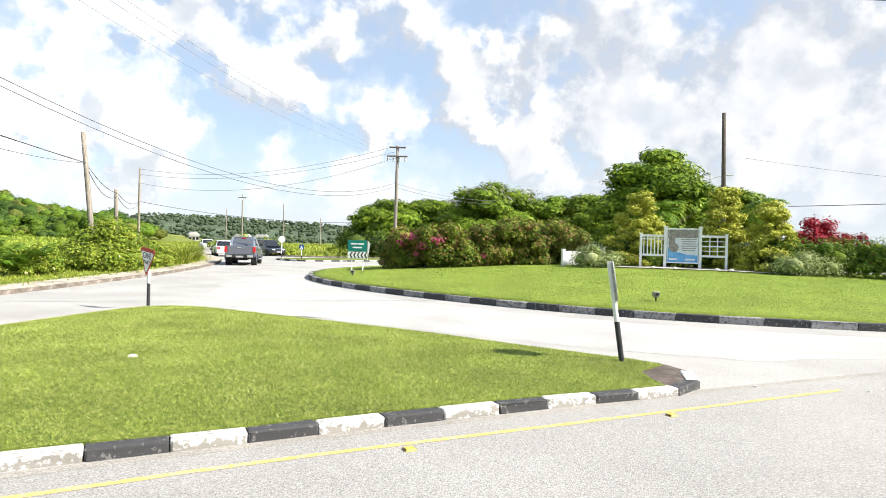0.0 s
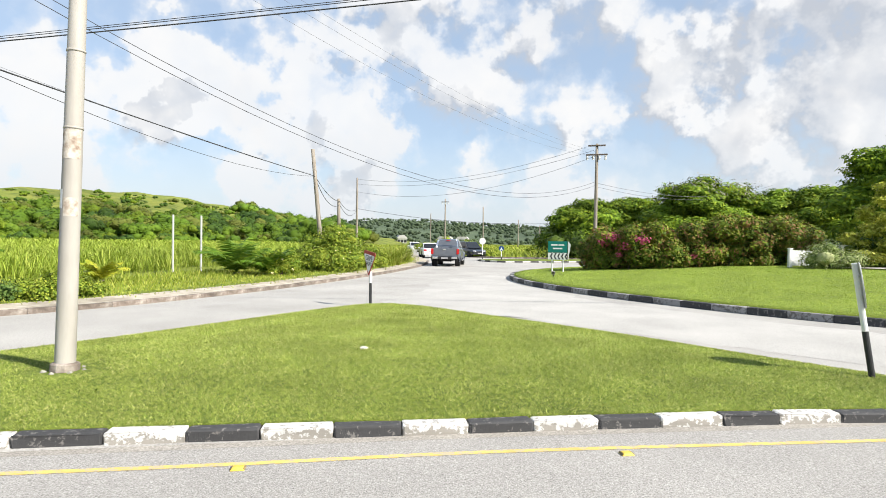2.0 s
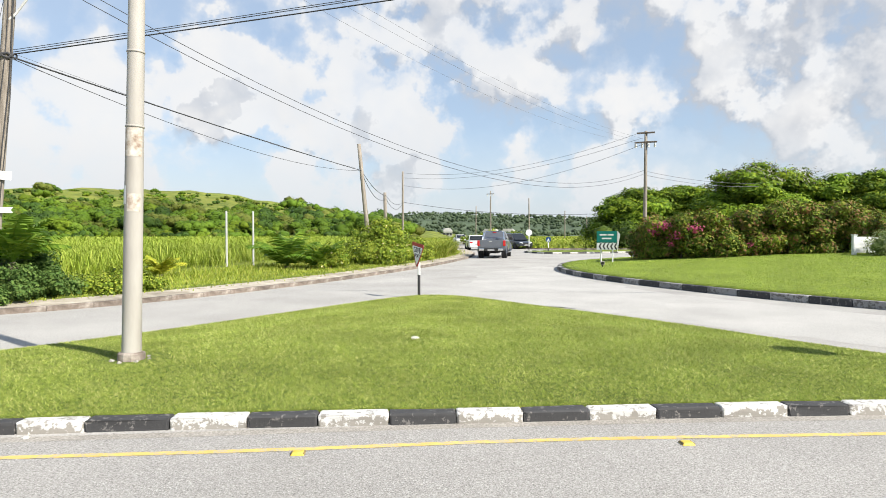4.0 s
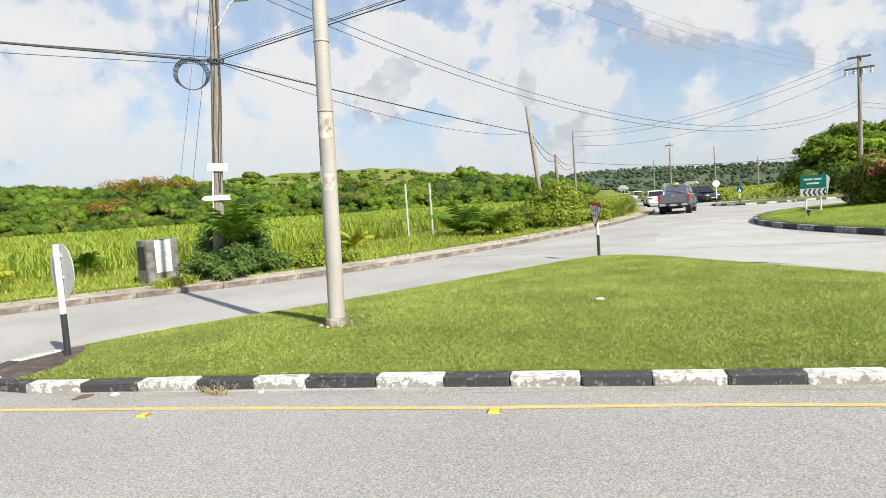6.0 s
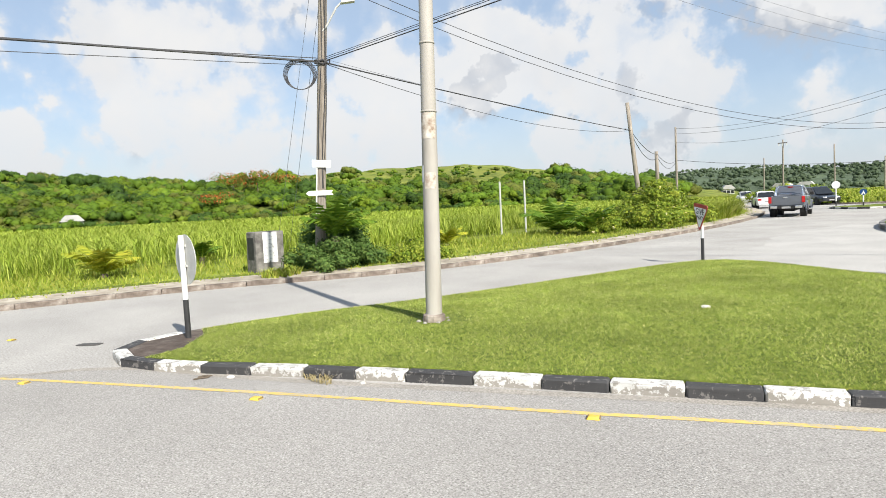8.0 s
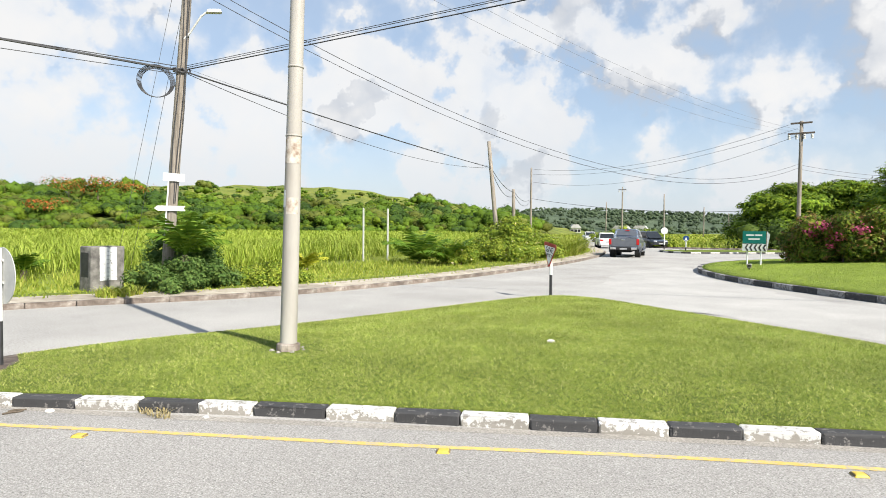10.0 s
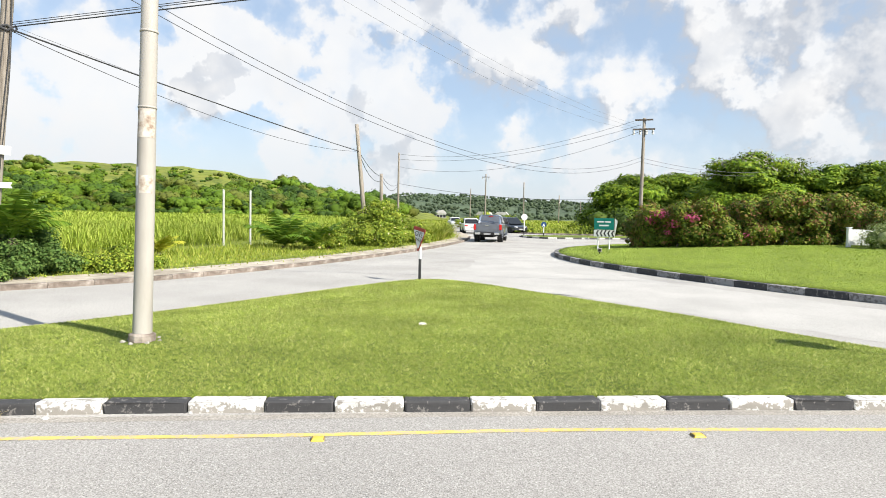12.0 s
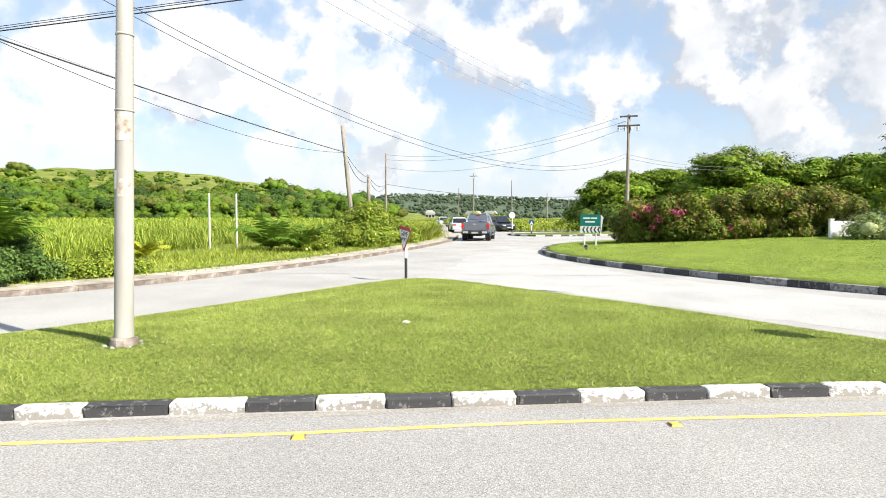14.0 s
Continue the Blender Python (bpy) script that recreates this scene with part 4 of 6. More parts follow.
def wood(count, r0, r1, b0, b1, size, leaf, per, keep=None, lumps_each=6):
    """Far crowns: each a few leafy lumps on the slope."""
    r, b = np.sqrt(rng.uniform(r0**2, r1**2, count)), rng.uniform(b0, b1, count)
    if keep is not None:
        ok = keep(r, b)
        r, b = r[ok], b[ok]
    n = len(r)
    s = size * np.exp(rng.normal(0, 0.22, n))
    base = np.stack([-np.sin(np.radians(b)) * r, np.cos(np.radians(b)) * r, hill(r, b)], 1)
    way = rng.normal(size=(n, lumps_each, 3))
    way /= np.linalg.norm(way, axis=2)[:, :, None]
    way[:, :, 2] = np.abs(way[:, :, 2]) * 0.55
    rad = rng.uniform(0.16, 0.34, (n, lumps_each))
    sub, blob = np.repeat(np.arange(n), per), rng.integers(0, lumps_each, n * per)
    d = rng.normal(size=(len(sub), 3))
    d[:, 2] = np.where(d[:, 2] < -0.4, -d[:, 2], d[:, 2])
    d /= np.linalg.norm(d, axis=1)[:, None]
    mid = np.array([0, 0, 0.24]) + way[sub, blob] * [0.46, 0.46, 0.34]
    pos = base[sub] + (mid + d * (rad[sub, blob] * rng.normal(0.95, 0.09, len(sub)))[:, None] * [1, 1, 0.85]) * s[sub][:, None]
    who = np.repeat(np.arange(n), lumps_each)
    at = base[who] + (np.array([0, 0, 0.24]) + way.reshape(-1, 3) * [0.46, 0.46, 0.34]) * s[who][:, None]
    size3 = (rad.reshape(-1) * s[who])[:, None] * [1, 1, 0.85]
    leaves = leaf_chips(pos, d + [0.25, 0, 0.7], leaf * (s[sub] / size) ** 0.5, 0.3)
    return join(leaves, cores(np.c_[at, size3], 0.86, 0.16))


open_hill = lambda r, b: ~(((b > 36) & (b < 54) & (r > 216 + 8 * np.sin(b))) | ((b > 55) & (b < 60) & (r > 240)))  # noqa: E731
for wood_mat, share, label in zip(WOODS, (0.44, 0.22, 0.17, 0.17), ("mid green woodland crowns on the hillside", "dark green woodland crowns on the hillside", "bright lime green woodland crowns on the hillside", "dull olive woodland crowns on the hillside")):
    stuff("hillside_wood", join(wood(int(860 * share), 176, 226, 24.5, 110, 5.6, 0.60, 330, open_hill), wood(int(700 * share), 222, 305, 26, 110, 5.8, 0.66, 190, open_hill), wood(int(420 * share), 165, 180, 25, 110, 3.4, 0.46, 170), wood(int(240 * share), 205, 275, 34, 60, 2.0, 0.40, 60)), wood_mat, label, "woodland")
stuff("far_wood", join(wood(700, 380, 560, -45, 30, 5.0, 1.2, 40, None, 3), wood(1500, 560, 770, -50, 34, 5.4, 1.6, 32, None, 3), wood(90, 250, 370, -20, 23, 3.6, 0.6, 110)), LEAF_HAZED, "dark wooded ridge in the distance, haze in its colour", "woodland")
for b, r, s in ((62.6, 222, 10), (60.0, 220, 8), (64.6, 224, 9), (66.4, 184, 6.5)):
    bx, by, bz = -math.sin(radians(b)) * r, math.cos(radians(b)) * r, float(hill(np.array([r]), np.array([b]))[0])
    t = thing("flame_tree", (bx, by, bz), "flame tree with orange-red blossom among the woods", "tree", "flame trees on the hill")
    bm = bmesh.new()
    rod(bm, (0, 0, -0.3), (0.2, 0, s * 0.6), 0.25, 0.12, 7)
    part("trunk", bm, BARK, t)
    cl = [(rng.normal(0, s * 0.3), rng.normal(0, s * 0.3), s * rng.uniform(0.62, 0.85), s * 0.36, s * 0.36, s * 0.16) for _ in range(8)]
    arrays("crown", *cloud(cl, 700, 0.7), LEAF_WOOD, t)
    arrays("blossom", *cloud([(a, b_, c + 0.4, d * 1.02, e_ * 1.02, f_) for a, b_, c, d, e_, f_ in cl], 420, 0.6, fill=0.1, up=0.8), ORANGE, t)

# ---- street furniture ----


def ground_soil(x, y, z, r, label, mat):
    n = 18
    bm = bmesh.new()
    c = bm.verts.new((x, y, z + 0.025))
    ring = [bm.verts.new((x + r * random.uniform(0.75, 1.2) * math.cos(a), y + r * random.uniform(0.75, 1.2) * math.sin(a), z)) for a in (2 * math.pi * k / n for k in range(n))]
    for k in range(n):
        bm.faces.new((c, ring[k], ring[(k + 1) % n]))
    return tagged(part("bare_soil", bm, mat, smooth=True), label, "soil", kind="structure")


# pale metal lighting column on the island
LP = Vector((-6.66, 5.93, 0.20))
lp = thing("lighting_column", LP, "tall pale cream metal lighting column with glue stains", "street pole")
lp.matrix_world = Matrix.Translation(LP) @ pose(0, 0, 0, -1.1, 0.95, 0)


def band(parent, name, z0, z1, r0, r1, a0, a1, mat, label):
    """A patch stuck round part of a round pole."""
    bm = bmesh.new()
    n = max(3, int(abs(a1 - a0) / 12))
    g = [[bm.verts.new((r * math.cos(radians(a)), r * math.sin(radians(a)), z)) for a in np.linspace(a0, a1, n + 1)] for z, r in ((z0, r0), ((z0 + z1) / 2, (r0 + r1) / 2), (z1, r1))]
    for lo, hi in zip(g, g[1:]):
        for k in range(n):
            bm.faces.new((lo[k], lo[k + 1], hi[k + 1], hi[k]))
    return part(name, bm, mat, parent, label, smooth=True)


bm = bmesh.new()
tube(bm, [(0, 0, z) for z in (-0.25, 0.0, 1.0, 2.05, 3.0, 4.5, 6.5, 9.0)], [0.105, 0.104, 0.101, 0.098, 0.092, 0.084, 0.075, 0.066], 24)
part("shaft", bm, GALV, lp, smooth=True)
bm = bmesh.new()
tube(bm, [(0, 0, -0.12), (0, 0, 0.05), (0, 0, 0.065), (0, 0, 0.07)], [0.155, 0.145, 0.13, 0.10], 11)
part("base_collar", bm, OLD_KERB, lp, "chipped grey mortar collar")
bm = bmesh.new()
for k in range(7):
    a = k * 0.9 + 2.2
    box(bm, (0.06, 0.045, 0.04), (0.19 * math.cos(a), 0.20 * math.sin(a), -0.03), (k * 13, k * 7, k * 51), 0.012)
part("rubble", bm, CONCRETE, lp, "broken mortar lumps")
for z in (3.46, 2.62):
    bm = bmesh.new()
    tube(bm, [(0, 0, z - 0.012), (0, 0, z), (0, 0, z + 0.012)], [0.0955 + (3.4 - z) * 0.004, 0.099 + (3.4 - z) * 0.004, 0.0955 + (3.4 - z) * 0.004], 20)
    part("strap", bm, GALV, lp, smooth=True)
band(lp, "stain_patch", 2.28, 2.60, 0.0985, 0.0965, -120, 10, STAIN, "brown old poster glue")
band(lp, "stain_patch", 1.66, 1.86, 0.1012, 0.1005, -85, 0, STAIN, "brown old poster glue")
band(lp, "paper_label", 1.74, 1.95, 0.1035, 0.1025, -130, -92, PAPER, "torn white paper notice")
ground_soil(LP.x + 0.05, LP.y - 0.05, 0.152, 0.34, "bare dusty soil round the foot of the column", SOIL)


def sign_post(t, h, split, r=0.035):
    bm = bmesh.new()
    rod(bm, (0, 0, -0.2), (0, 0, split), r + 0.001, n=14)
    part("post_base", bm, BLACK_PAINT, t, "black painted lower post")
    bm = bmesh.new()
    rod(bm, (0, 0, split), (0, 0, h), r, n=14)
    part("post", bm, SIGN_WHITE, t, "white painted upper post")


# give way sign
gw = thing("give_way_sign", (-6.98, 14.70, 0.15), "faded red and white triangular give way sign on a striped post", "road sign", turn=-40)
sign_post(gw, 0.72, 0.44)
def triangle(w, top, tip, r=0.05):
    pts = []
    for (cx, cz), a0 in (((-w / 2 + r * 1.7, top - r), 90), ((0, tip + 2 * r), 210), ((w / 2 - r * 1.7, top - r), 330)):
        pts += [(cx + r * math.cos(radians(a0 + a)), cz + r * math.sin(radians(a0 + a))) for a in (0, 40, 80, 120)]
    return pts
bm = bmesh.new()
ROLL = Matrix.Translation((0, 0, 0.9)) @ pose(0, 0, 0, 0, 7, 0) @ Matrix.Translation((0, 0, -0.9))
prism(bm, triangle(0.72, 1.22, 0.58), 0.012, ROLL @ pose(0, -0.045, 0))
part("plate", bm, SIGN_RED, gw, "faded dark red triangular border")
bm = bmesh.new()
prism(bm, triangle(0.60, 1.135, 0.66, 0.03), 0.004, ROLL @ pose(0, -0.0545, 0))
face = part("plate_face", bm, SIGN_WHITE, gw, "white triangular face")
text("lettering", "GIVE", 0.19, BLACK_PAINT, gw, ROLL @ pose(0, -0.059, 1.045, 90, 0, 0))
text("lettering", "WAY", 0.14, BLACK_PAINT, gw, ROLL @ pose(0, -0.059, 0.905, 90, 0, 0))


def round_sign(place, turn, h, split, dia, label, lean=(0, 0), front=SIGN_BLUE):
    t = thing("round_sign", place, label, "road sign")
    t.matrix_world = Matrix.Translation(place) @ pose(0, 0, 0, *lean, 0) @ pose(0, 0, 0, 0, 0, turn)
    sign_post(t, h, split)
    bm = bmesh.new()
    o = [(dia / 2 * math.cos(a), h - dia / 2 + 0.01 + dia / 2 * math.sin(a)) for a in (2 * math.pi * k / 40 for k in range(40))]
    prism(bm, o, 0.008, pose(0, 0.042, 0))
    part("plate", bm, GREY_METAL, t, "plain grey metal back of the round plate")
    bm = bmesh.new()
    o = [(dia * 0.48 * math.cos(a), h - dia / 2 + 0.01 + dia * 0.48 * math.sin(a)) for a in (2 * math.pi * k / 40 for k in range(40))]
    prism(bm, o, 0.003, pose(0, 0.0485, 0))
    part("plate_face", bm, front, t, "coloured front of the plate")
    for dz in (0.14, 0.4):
        bm = bmesh.new()
        box(bm, (0.11, 0.02, 0.03), (0, 0.03, h - dz), bevel=0.004)
        part("clamp", bm, GREY_METAL, t)
    return t


round_sign(Vector((-9.03, 3.72, 0.13)), 0, 1.30, 0.46, 0.66, "round traffic sign seen from its plain grey back", (0, 0))
round_sign(Vector((1.93, 9.2, 0.14)), -104, 1.33, 0.52, 0.55, "leaning round road sign on a black and white striped post", (1, -9), SIGN_WHITE)

# concrete meter box by the field
bx = thing("concrete_box", (-16.1, 8.58, 0.06), "weathered grey concrete block with a white painted panel", "concrete block", turn=88)
bm = bmesh.new()
box(bm, (0.80, 0.55, 1.16), (0, 0, 0.56), bevel=0.025)
for v in bm.verts:
    v.co.x += 0.03 * v.co.z
part("block", bm, BOX_CONCRETE, bx)
bm = bmesh.new()
box(bm, (0.40, 0.006, 0.80), (0.03, -0.277, 0.72))
panel = part("painted_panel", bm, painted("panel_paint", (0.74, 0.74, 0.72), (0.3, 0.29, 0.27), 0.38, 7), bx, "flaking white painted notice panel")
for i in range(7):
    for j in range(3):
        bm = bmesh.new()
        box(bm, (random.uniform(0.03, 0.09), 0.003, 0.03), (0.03 - 0.12 + 0.12 * j, -0.2815, 0.40 + i * 0.10 + 0.02 * (j % 2)))
        part("writing_bar", bm, GREY_INK, panel)
# thin black sheet lying flat along this side of the block
bm = bmesh.new()
box(bm, (0.006, 0.36, 0.82), (-0.385, 0, 0.58))
part("side_recess", bm, BLACK_PAINT, bx, "thin flat black sheet on one side")

# utility pole with boards, loop of cable and lamp arm
UP = Vector((-15.73, 10.04, 0.1))
LEAN = Vector((0.038, 0.061, 1.0))
up_pole = thing("utility_pole", UP, "weathered wooden utility pole with cable loop and sign boards", "utility pole")


def on_pole(z):
    return LEAN * z


bm = bmesh.new()
tube(bm, [on_pole(z) for z in (-0.3, 1, 3, 5, 7, 9, 12.0)], [0.15, 0.145, 0.135, 0.128, 0.12, 0.11, 0.095], 18)
part("shaft", bm, POLEWOOD, up_pole, smooth=True)
view_right = Vector((0.53, 0.85, 0)).normalized()
facing = Vector((0.85, -0.53, 0))
for k, (off, r) in enumerate(((-0.05, 0.012), (0.06, 0.014), (0.1, 0.009))):
    bm = bmesh.new()
    tube(bm, [on_pole(z) + facing * (0.155 - 0.003 * z) + view_right * (off + 0.03 * math.sin(z * 1.3 + k)) for z in np.linspace(2.2 if k else 2.9, 9.6, 16)], r, 6)
    part("riser_cable", bm, CABLE, up_pole)
yaw_up = math.degrees(math.atan2(view_right.y, view_right.x))
for z, w, h, arrow in ((2.86, 0.50, 0.20, False), (2.06, 0.66, 0.13, True)):
    bm = bmesh.new()
    out = [(-w / 2, -h / 2), (w / 2, -h / 2), (w / 2 - 0.05, 0), (w / 2, h / 2), (-w / 2, h / 2), (-w / 2 - 0.08, 0)] if arrow else [(-w / 2, -h / 2), (w / 2, -h / 2), (w / 2, h / 2), (-w / 2, h / 2)]
    prism(bm, out, 0.02, Matrix.Translation(on_pole(z) + facing * 0.175) @ pose(0, 0, 0, 0, 0, yaw_up) @ pose(0, 0, 0, 0, 3 if not arrow else 0, 0))
    b = part("arrow_board" if arrow else "name_board", bm, SIGN_WHITE, up_pole, "white arrow shaped board" if arrow else "small white board with worn writing")
    if not arrow:
        for i in range(3):
            bm = bmesh.new()
            box(bm, (0.36 - 0.08 * i, 0.004, 0.035), (0.02 * i, -0.013, 0.06 - 0.06 * i))
            bmesh.ops.transform(bm, matrix=Matrix.Translation(on_pole(z) + facing * 0.175) @ pose(0, 0, 0, 0, 0, yaw_up), verts=bm.verts)
            part("writing_bar", bm, GREY_METAL, b)
bm = bmesh.new()
tube(bm, [on_pole(z) + facing * 0.15 - view_right * 0.12 for z in (1.2, 2.1, 2.9)], 0.02, 6)
part("conduit", bm, SIGN_WHITE, up_pole, "thin white conduit pipe")
bm = bmesh.new()
for k in range(5):
    cc = on_pole(5.25) - view_right * 0.58 + facing * 0.1
    rad = 0.36 + 0.012 * k
    tube(bm, [cc + view_right * (rad * math.cos(a) * (0.96 + 0.03 * k)) + Vector((0, 0, rad * math.sin(a) + 0.01 * k)) + facing * 0.012 * k for a in np.linspace(0, 2 * math.pi, 33)], 0.011, 6)
part("cable_loop", bm, CABLE, up_pole, "coil of spare black cable")
bm = bmesh.new()
tube(bm, [on_pole(5.62) + facing * 0.15 + view_right * 0.2 * math.cos(a) + Vector((0, 0, 0.06 * math.sin(3 * a))) for a in np.linspace(0, 6.28, 14)], 0.028, 6)
part("clamp_band", bm, CABLE, up_pole, "black cable clamp")
bm = bmesh.new()
tube(bm, [on_pole(6.45) + facing * 0.1, on_pole(6.6) + facing * 0.12 + view_right * 0.12, on_pole(7.05) + facing * 0.2 + view_right * 0.36, on_pole(7.18) + facing * 0.25 + view_right * 0.5], 0.028, 8)
arm = part("lamp_arm", bm, GREY_METAL, up_pole, "curved grey lamp arm")
bm = bmesh.new()
box(bm, (0.40, 0.2, 0.1), tuple(on_pole(7.2) + facing * 0.3 + view_right * 0.66), (0, -8, yaw_up), 0.035, 0.8)
part("lamp_head", bm, GREY_METAL, arm, "grey street lamp head")


def wire(name, a, b, sag, r, mat, label, n=26, group="overhead cables"):
    a, b = Vector(a), Vector(b)
    bm = bmesh.new()
    tube(bm, [a.lerp(b, u) - Vector((0, 0, 4 * sag * u * (1 - u))) for u in np.linspace(0, 1, n)], r, 5)
    return tagged(part(name, bm, mat), label, "cable", group)


J = UP + on_pole(5.65)
T = Vector((-3.88, 49.73, 0))
LX = Vector((-20.83, 36.6, 5.75))
P2 = Vector((-30.37, 62.9, 0))
P3 = Vector((-24.43, 47.14, 0))
THICK, THIN = "thick black overhead cable between the poles", "thin overhead wire between the poles"
for z, end, s in ((7.85, 6.12, 2.75), (8.10, 6.40, 2.78)):
    wire("overhead_cable", UP + on_pole(z), T + Vector((0, 0, end)), s, 0.010, CABLE, THIN)
for z, end, s in ((10.96, 8.35, 1.5), (11.5, 8.45, 1.25), (11.82, 8.6, 1.16)):
    wire("overhead_cable", UP + on_pole(z), T + Vector((end - 8.4, -0.12, end)), s, 0.005, WIRE, THIN)
wire("overhead_cable", J, LX, 0.08, 0.022, CABLE, THICK)
wire("overhead_cable", J - Vector((0, 0, 0.02)), LX, 0.66, 0.010, CABLE, THIN)
wire("overhead_cable", J + Vector((0, 0, 0.1)), LX + Vector((0, 0, 0.08)), 0.2, 0.005, WIRE, THIN)
far_left = J + Vector((-6.2, -26, -0.1))
wire("overhead_cable", J, far_left, -0.02, 0.03, CABLE, THICK)
wire("overhead_cable", J + Vector((0, 0, 0.1)), far_left + Vector((0, 0, 0.12)), 0.15, 0.012, CABLE, THIN)
wire("overhead_cable", J - Vector((0, 0, 0.1)), far_left - Vector((0, 0, 0.4)), 0.1, 0.009, CABLE, THIN)
for k, (dz, s, r) in enumerate(((0.0, 0.25, 0.015), (0.1, 0.12, 0.009), (0.18, 0.2, 0.008))):
    wire("overhead_cable", J + Vector((0, 0, 0.05 * k)), (12, 16.8, 8.25 + 1.0 * dz), s * 0.3, r, CABLE, THICK if k == 0 else THIN, 40)
for k, (z, s) in enumerate(((8.35, 1.2), (7.8, 1.1), (6.95, 1.6))):
    wire("overhead_cable", P2 + Vector((0, 0, z)), T + Vector((-0.7 + 0.5 * k, 0, 9.1 - 0.3 * k)), s, 0.013, WIRE, THIN)
for k in range(2):
    wire("overhead_cable", LX - Vector((0, 0, 0.12 * k)), P3 + Vector((0, 0, 4.8 - 0.25 * k)), 0.35 + 0.4 * k, 0.02, CABLE, THICK)
    wire("overhead_cable", P3 + Vector((0, 0, 4.8 - 0.25 * k)), P2 + Vector((0, 0, 5.1 - 0.1 * k)), 0.5 + 0.3 * k, 0.02, CABLE, THICK)
wire("overhead_cable", P2 + Vector((0, 0, 5.1)), (0.05, 75.9, 4.9), 1.3, 0.02, CABLE, THICK)
for k in range(2):
    wire("overhead_cable", T + Vector((0, 0, 6.3 - 0.3 * k)), (14, 80, 8.6 - 0.3 * k), 1.2, 0.014, WIRE, THIN)
for k, s in enumerate((-0.35, 0.1)):
    wire("guy_wire", UP + on_pole(9.5 - 1.2 * k) + view_right * s * 0.3, (-20.9 + 1.2 * k, 11.5 - 0.2 * k, 0.1), 0.0, 0.006, WIRE, "thin steel guy wire from pole to field", 4, "guy wires")
wire("overhead_cable", (29.2, 53.0, 5.6), (60, 33, 7.2), 0.3, 0.03, CABLE, THICK)
wire("overhead_cable", (30.7, 63.5, 11.2), (58, 48, 6.5), 0.5, 0.014, WIRE, THIN)


def far_pole(place, h, r, mat, label, lean=(0, 0), arms=()):
    t = thing("utility_pole", place, label, "utility pole", "distant utility poles")
    bm = bmesh.new()
    tube(bm, [(lean[0] * z, lean[1] * z, z) for z in (-0.3, h * 0.3, h * 0.65, h)], [r, r * 0.95, r * 0.85, r * 0.75], 10)
    part("shaft", bm, mat, t, smooth=True)
    for z, w, ins in arms:
        bm = bmesh.new()
        box(bm, (w, 0.09, 0.12), (lean[0] * z, -0.12, z), bevel=0.01)
        a = part("crossarm", bm, DARKPOLE, t)
        for k in range(ins):
            x = -w / 2 + 0.12 + (w - 0.24) * k / max(1, ins - 1)
            bm = bmesh.new()
            for q in range(3):
                rod(bm, (x, -0.12, z - 0.08 - 0.11 * q), (x, -0.12, z - 0.17 - 0.11 * q), 0.07, 0.10, 8)
            part("insulator", bm, GREY_METAL, a)
    return t


far_pole(T, 9.3, 0.15, POLEWOOD, "grey wooden pole with two crossarms and insulators", (0.004, 0), ((8.45, 1.62, 4), (9.15, 1.3, 0)))
far_pole((-20.38, 36.85, 0.1), 7.4, 0.16, POLEWOOD, "leaning weathered wooden pole carrying black cables", (-0.085, -0.04))
far_pole((P3.x, P3.y, 0.1), 4.95, 0.17, POLEWOOD, "short weathered pole carrying looped cables", (-0.02, 0))
far_pole((P2.x, P2.y, 0.0), 8.5, 0.13, POLEWOOD, "tall slim wooden pole with wires near its top", (0.0, 0))
for (x, y), h, r in (((-48.9, 142.9), 8.3, 0.14), ((-32.1, 101.1), 8.8, 0.13), ((-29.4, 117.4), 8.4, 0.14), ((-32, 168), 7.7, 0.16), ((-30.7, 198.6), 7, 0.17), ((0.08, 75.9), 6.4, 0.14)):
    far_pole((x, y, 0), h, r, POLEWOOD, "distant grey wooden utility pole in the pasture", (random.uniform(-0.02, 0.02), 0), ((h - 0.5, 1.3, 3),) if y == 101.1 else ())
far_pole((18.6, 41.9, 0.3), 10.5, 0.17, DARKPOLE, "tall dark bare pole behind the shrubs", (-0.036, -0.03))

# double-armed street lamp far behind the shrubs
dl = thing("street_lamp", (29.8, 69.5, 0), "far double-armed grey street lamp above the trees", "street lamp")
bm = bmesh.new()
rod(bm, (0, 0, 0), (0, 0, 10.3), 0.1, 0.06, 8)
part("column", bm, GREY_METAL, dl)
for s in (-1, 1):
    bm = bmesh.new()
    tube(bm, [(0, 0, 9.6), (s * 1.0, 0, 10.0), (s * 1.9, 0, 10.15)], 0.05, 6)
    a = part("arm", bm, GREY_METAL, dl)
    bm = bmesh.new()
    box(bm, (0.7, 0.25, 0.14), (s * 2.2, 0, 10.15), bevel=0.04)
    part("lamp_head", bm, GREY_METAL, a)

# two slim white posts at the edge of the cane
for x, y in ((-20.0, 22.8), (-19.3, 23.75)):
    t = thing("slim_post", (x, y, 0.1), "slim pale metal post standing in the field edge", "post", "posts at the field edge")
    bm = bmesh.new()
    rod(bm, (0, 0, -0.2), (0, 0, 2.5), 0.045, n=10)
    part("post", bm, GREY_METAL, t)
    bm = bmesh.new()
    rod(bm, (0, 0, 2.5), (0, 0, 2.53), 0.05, 0.02, n=10)
    part("cap", bm, GREY_METAL, t)

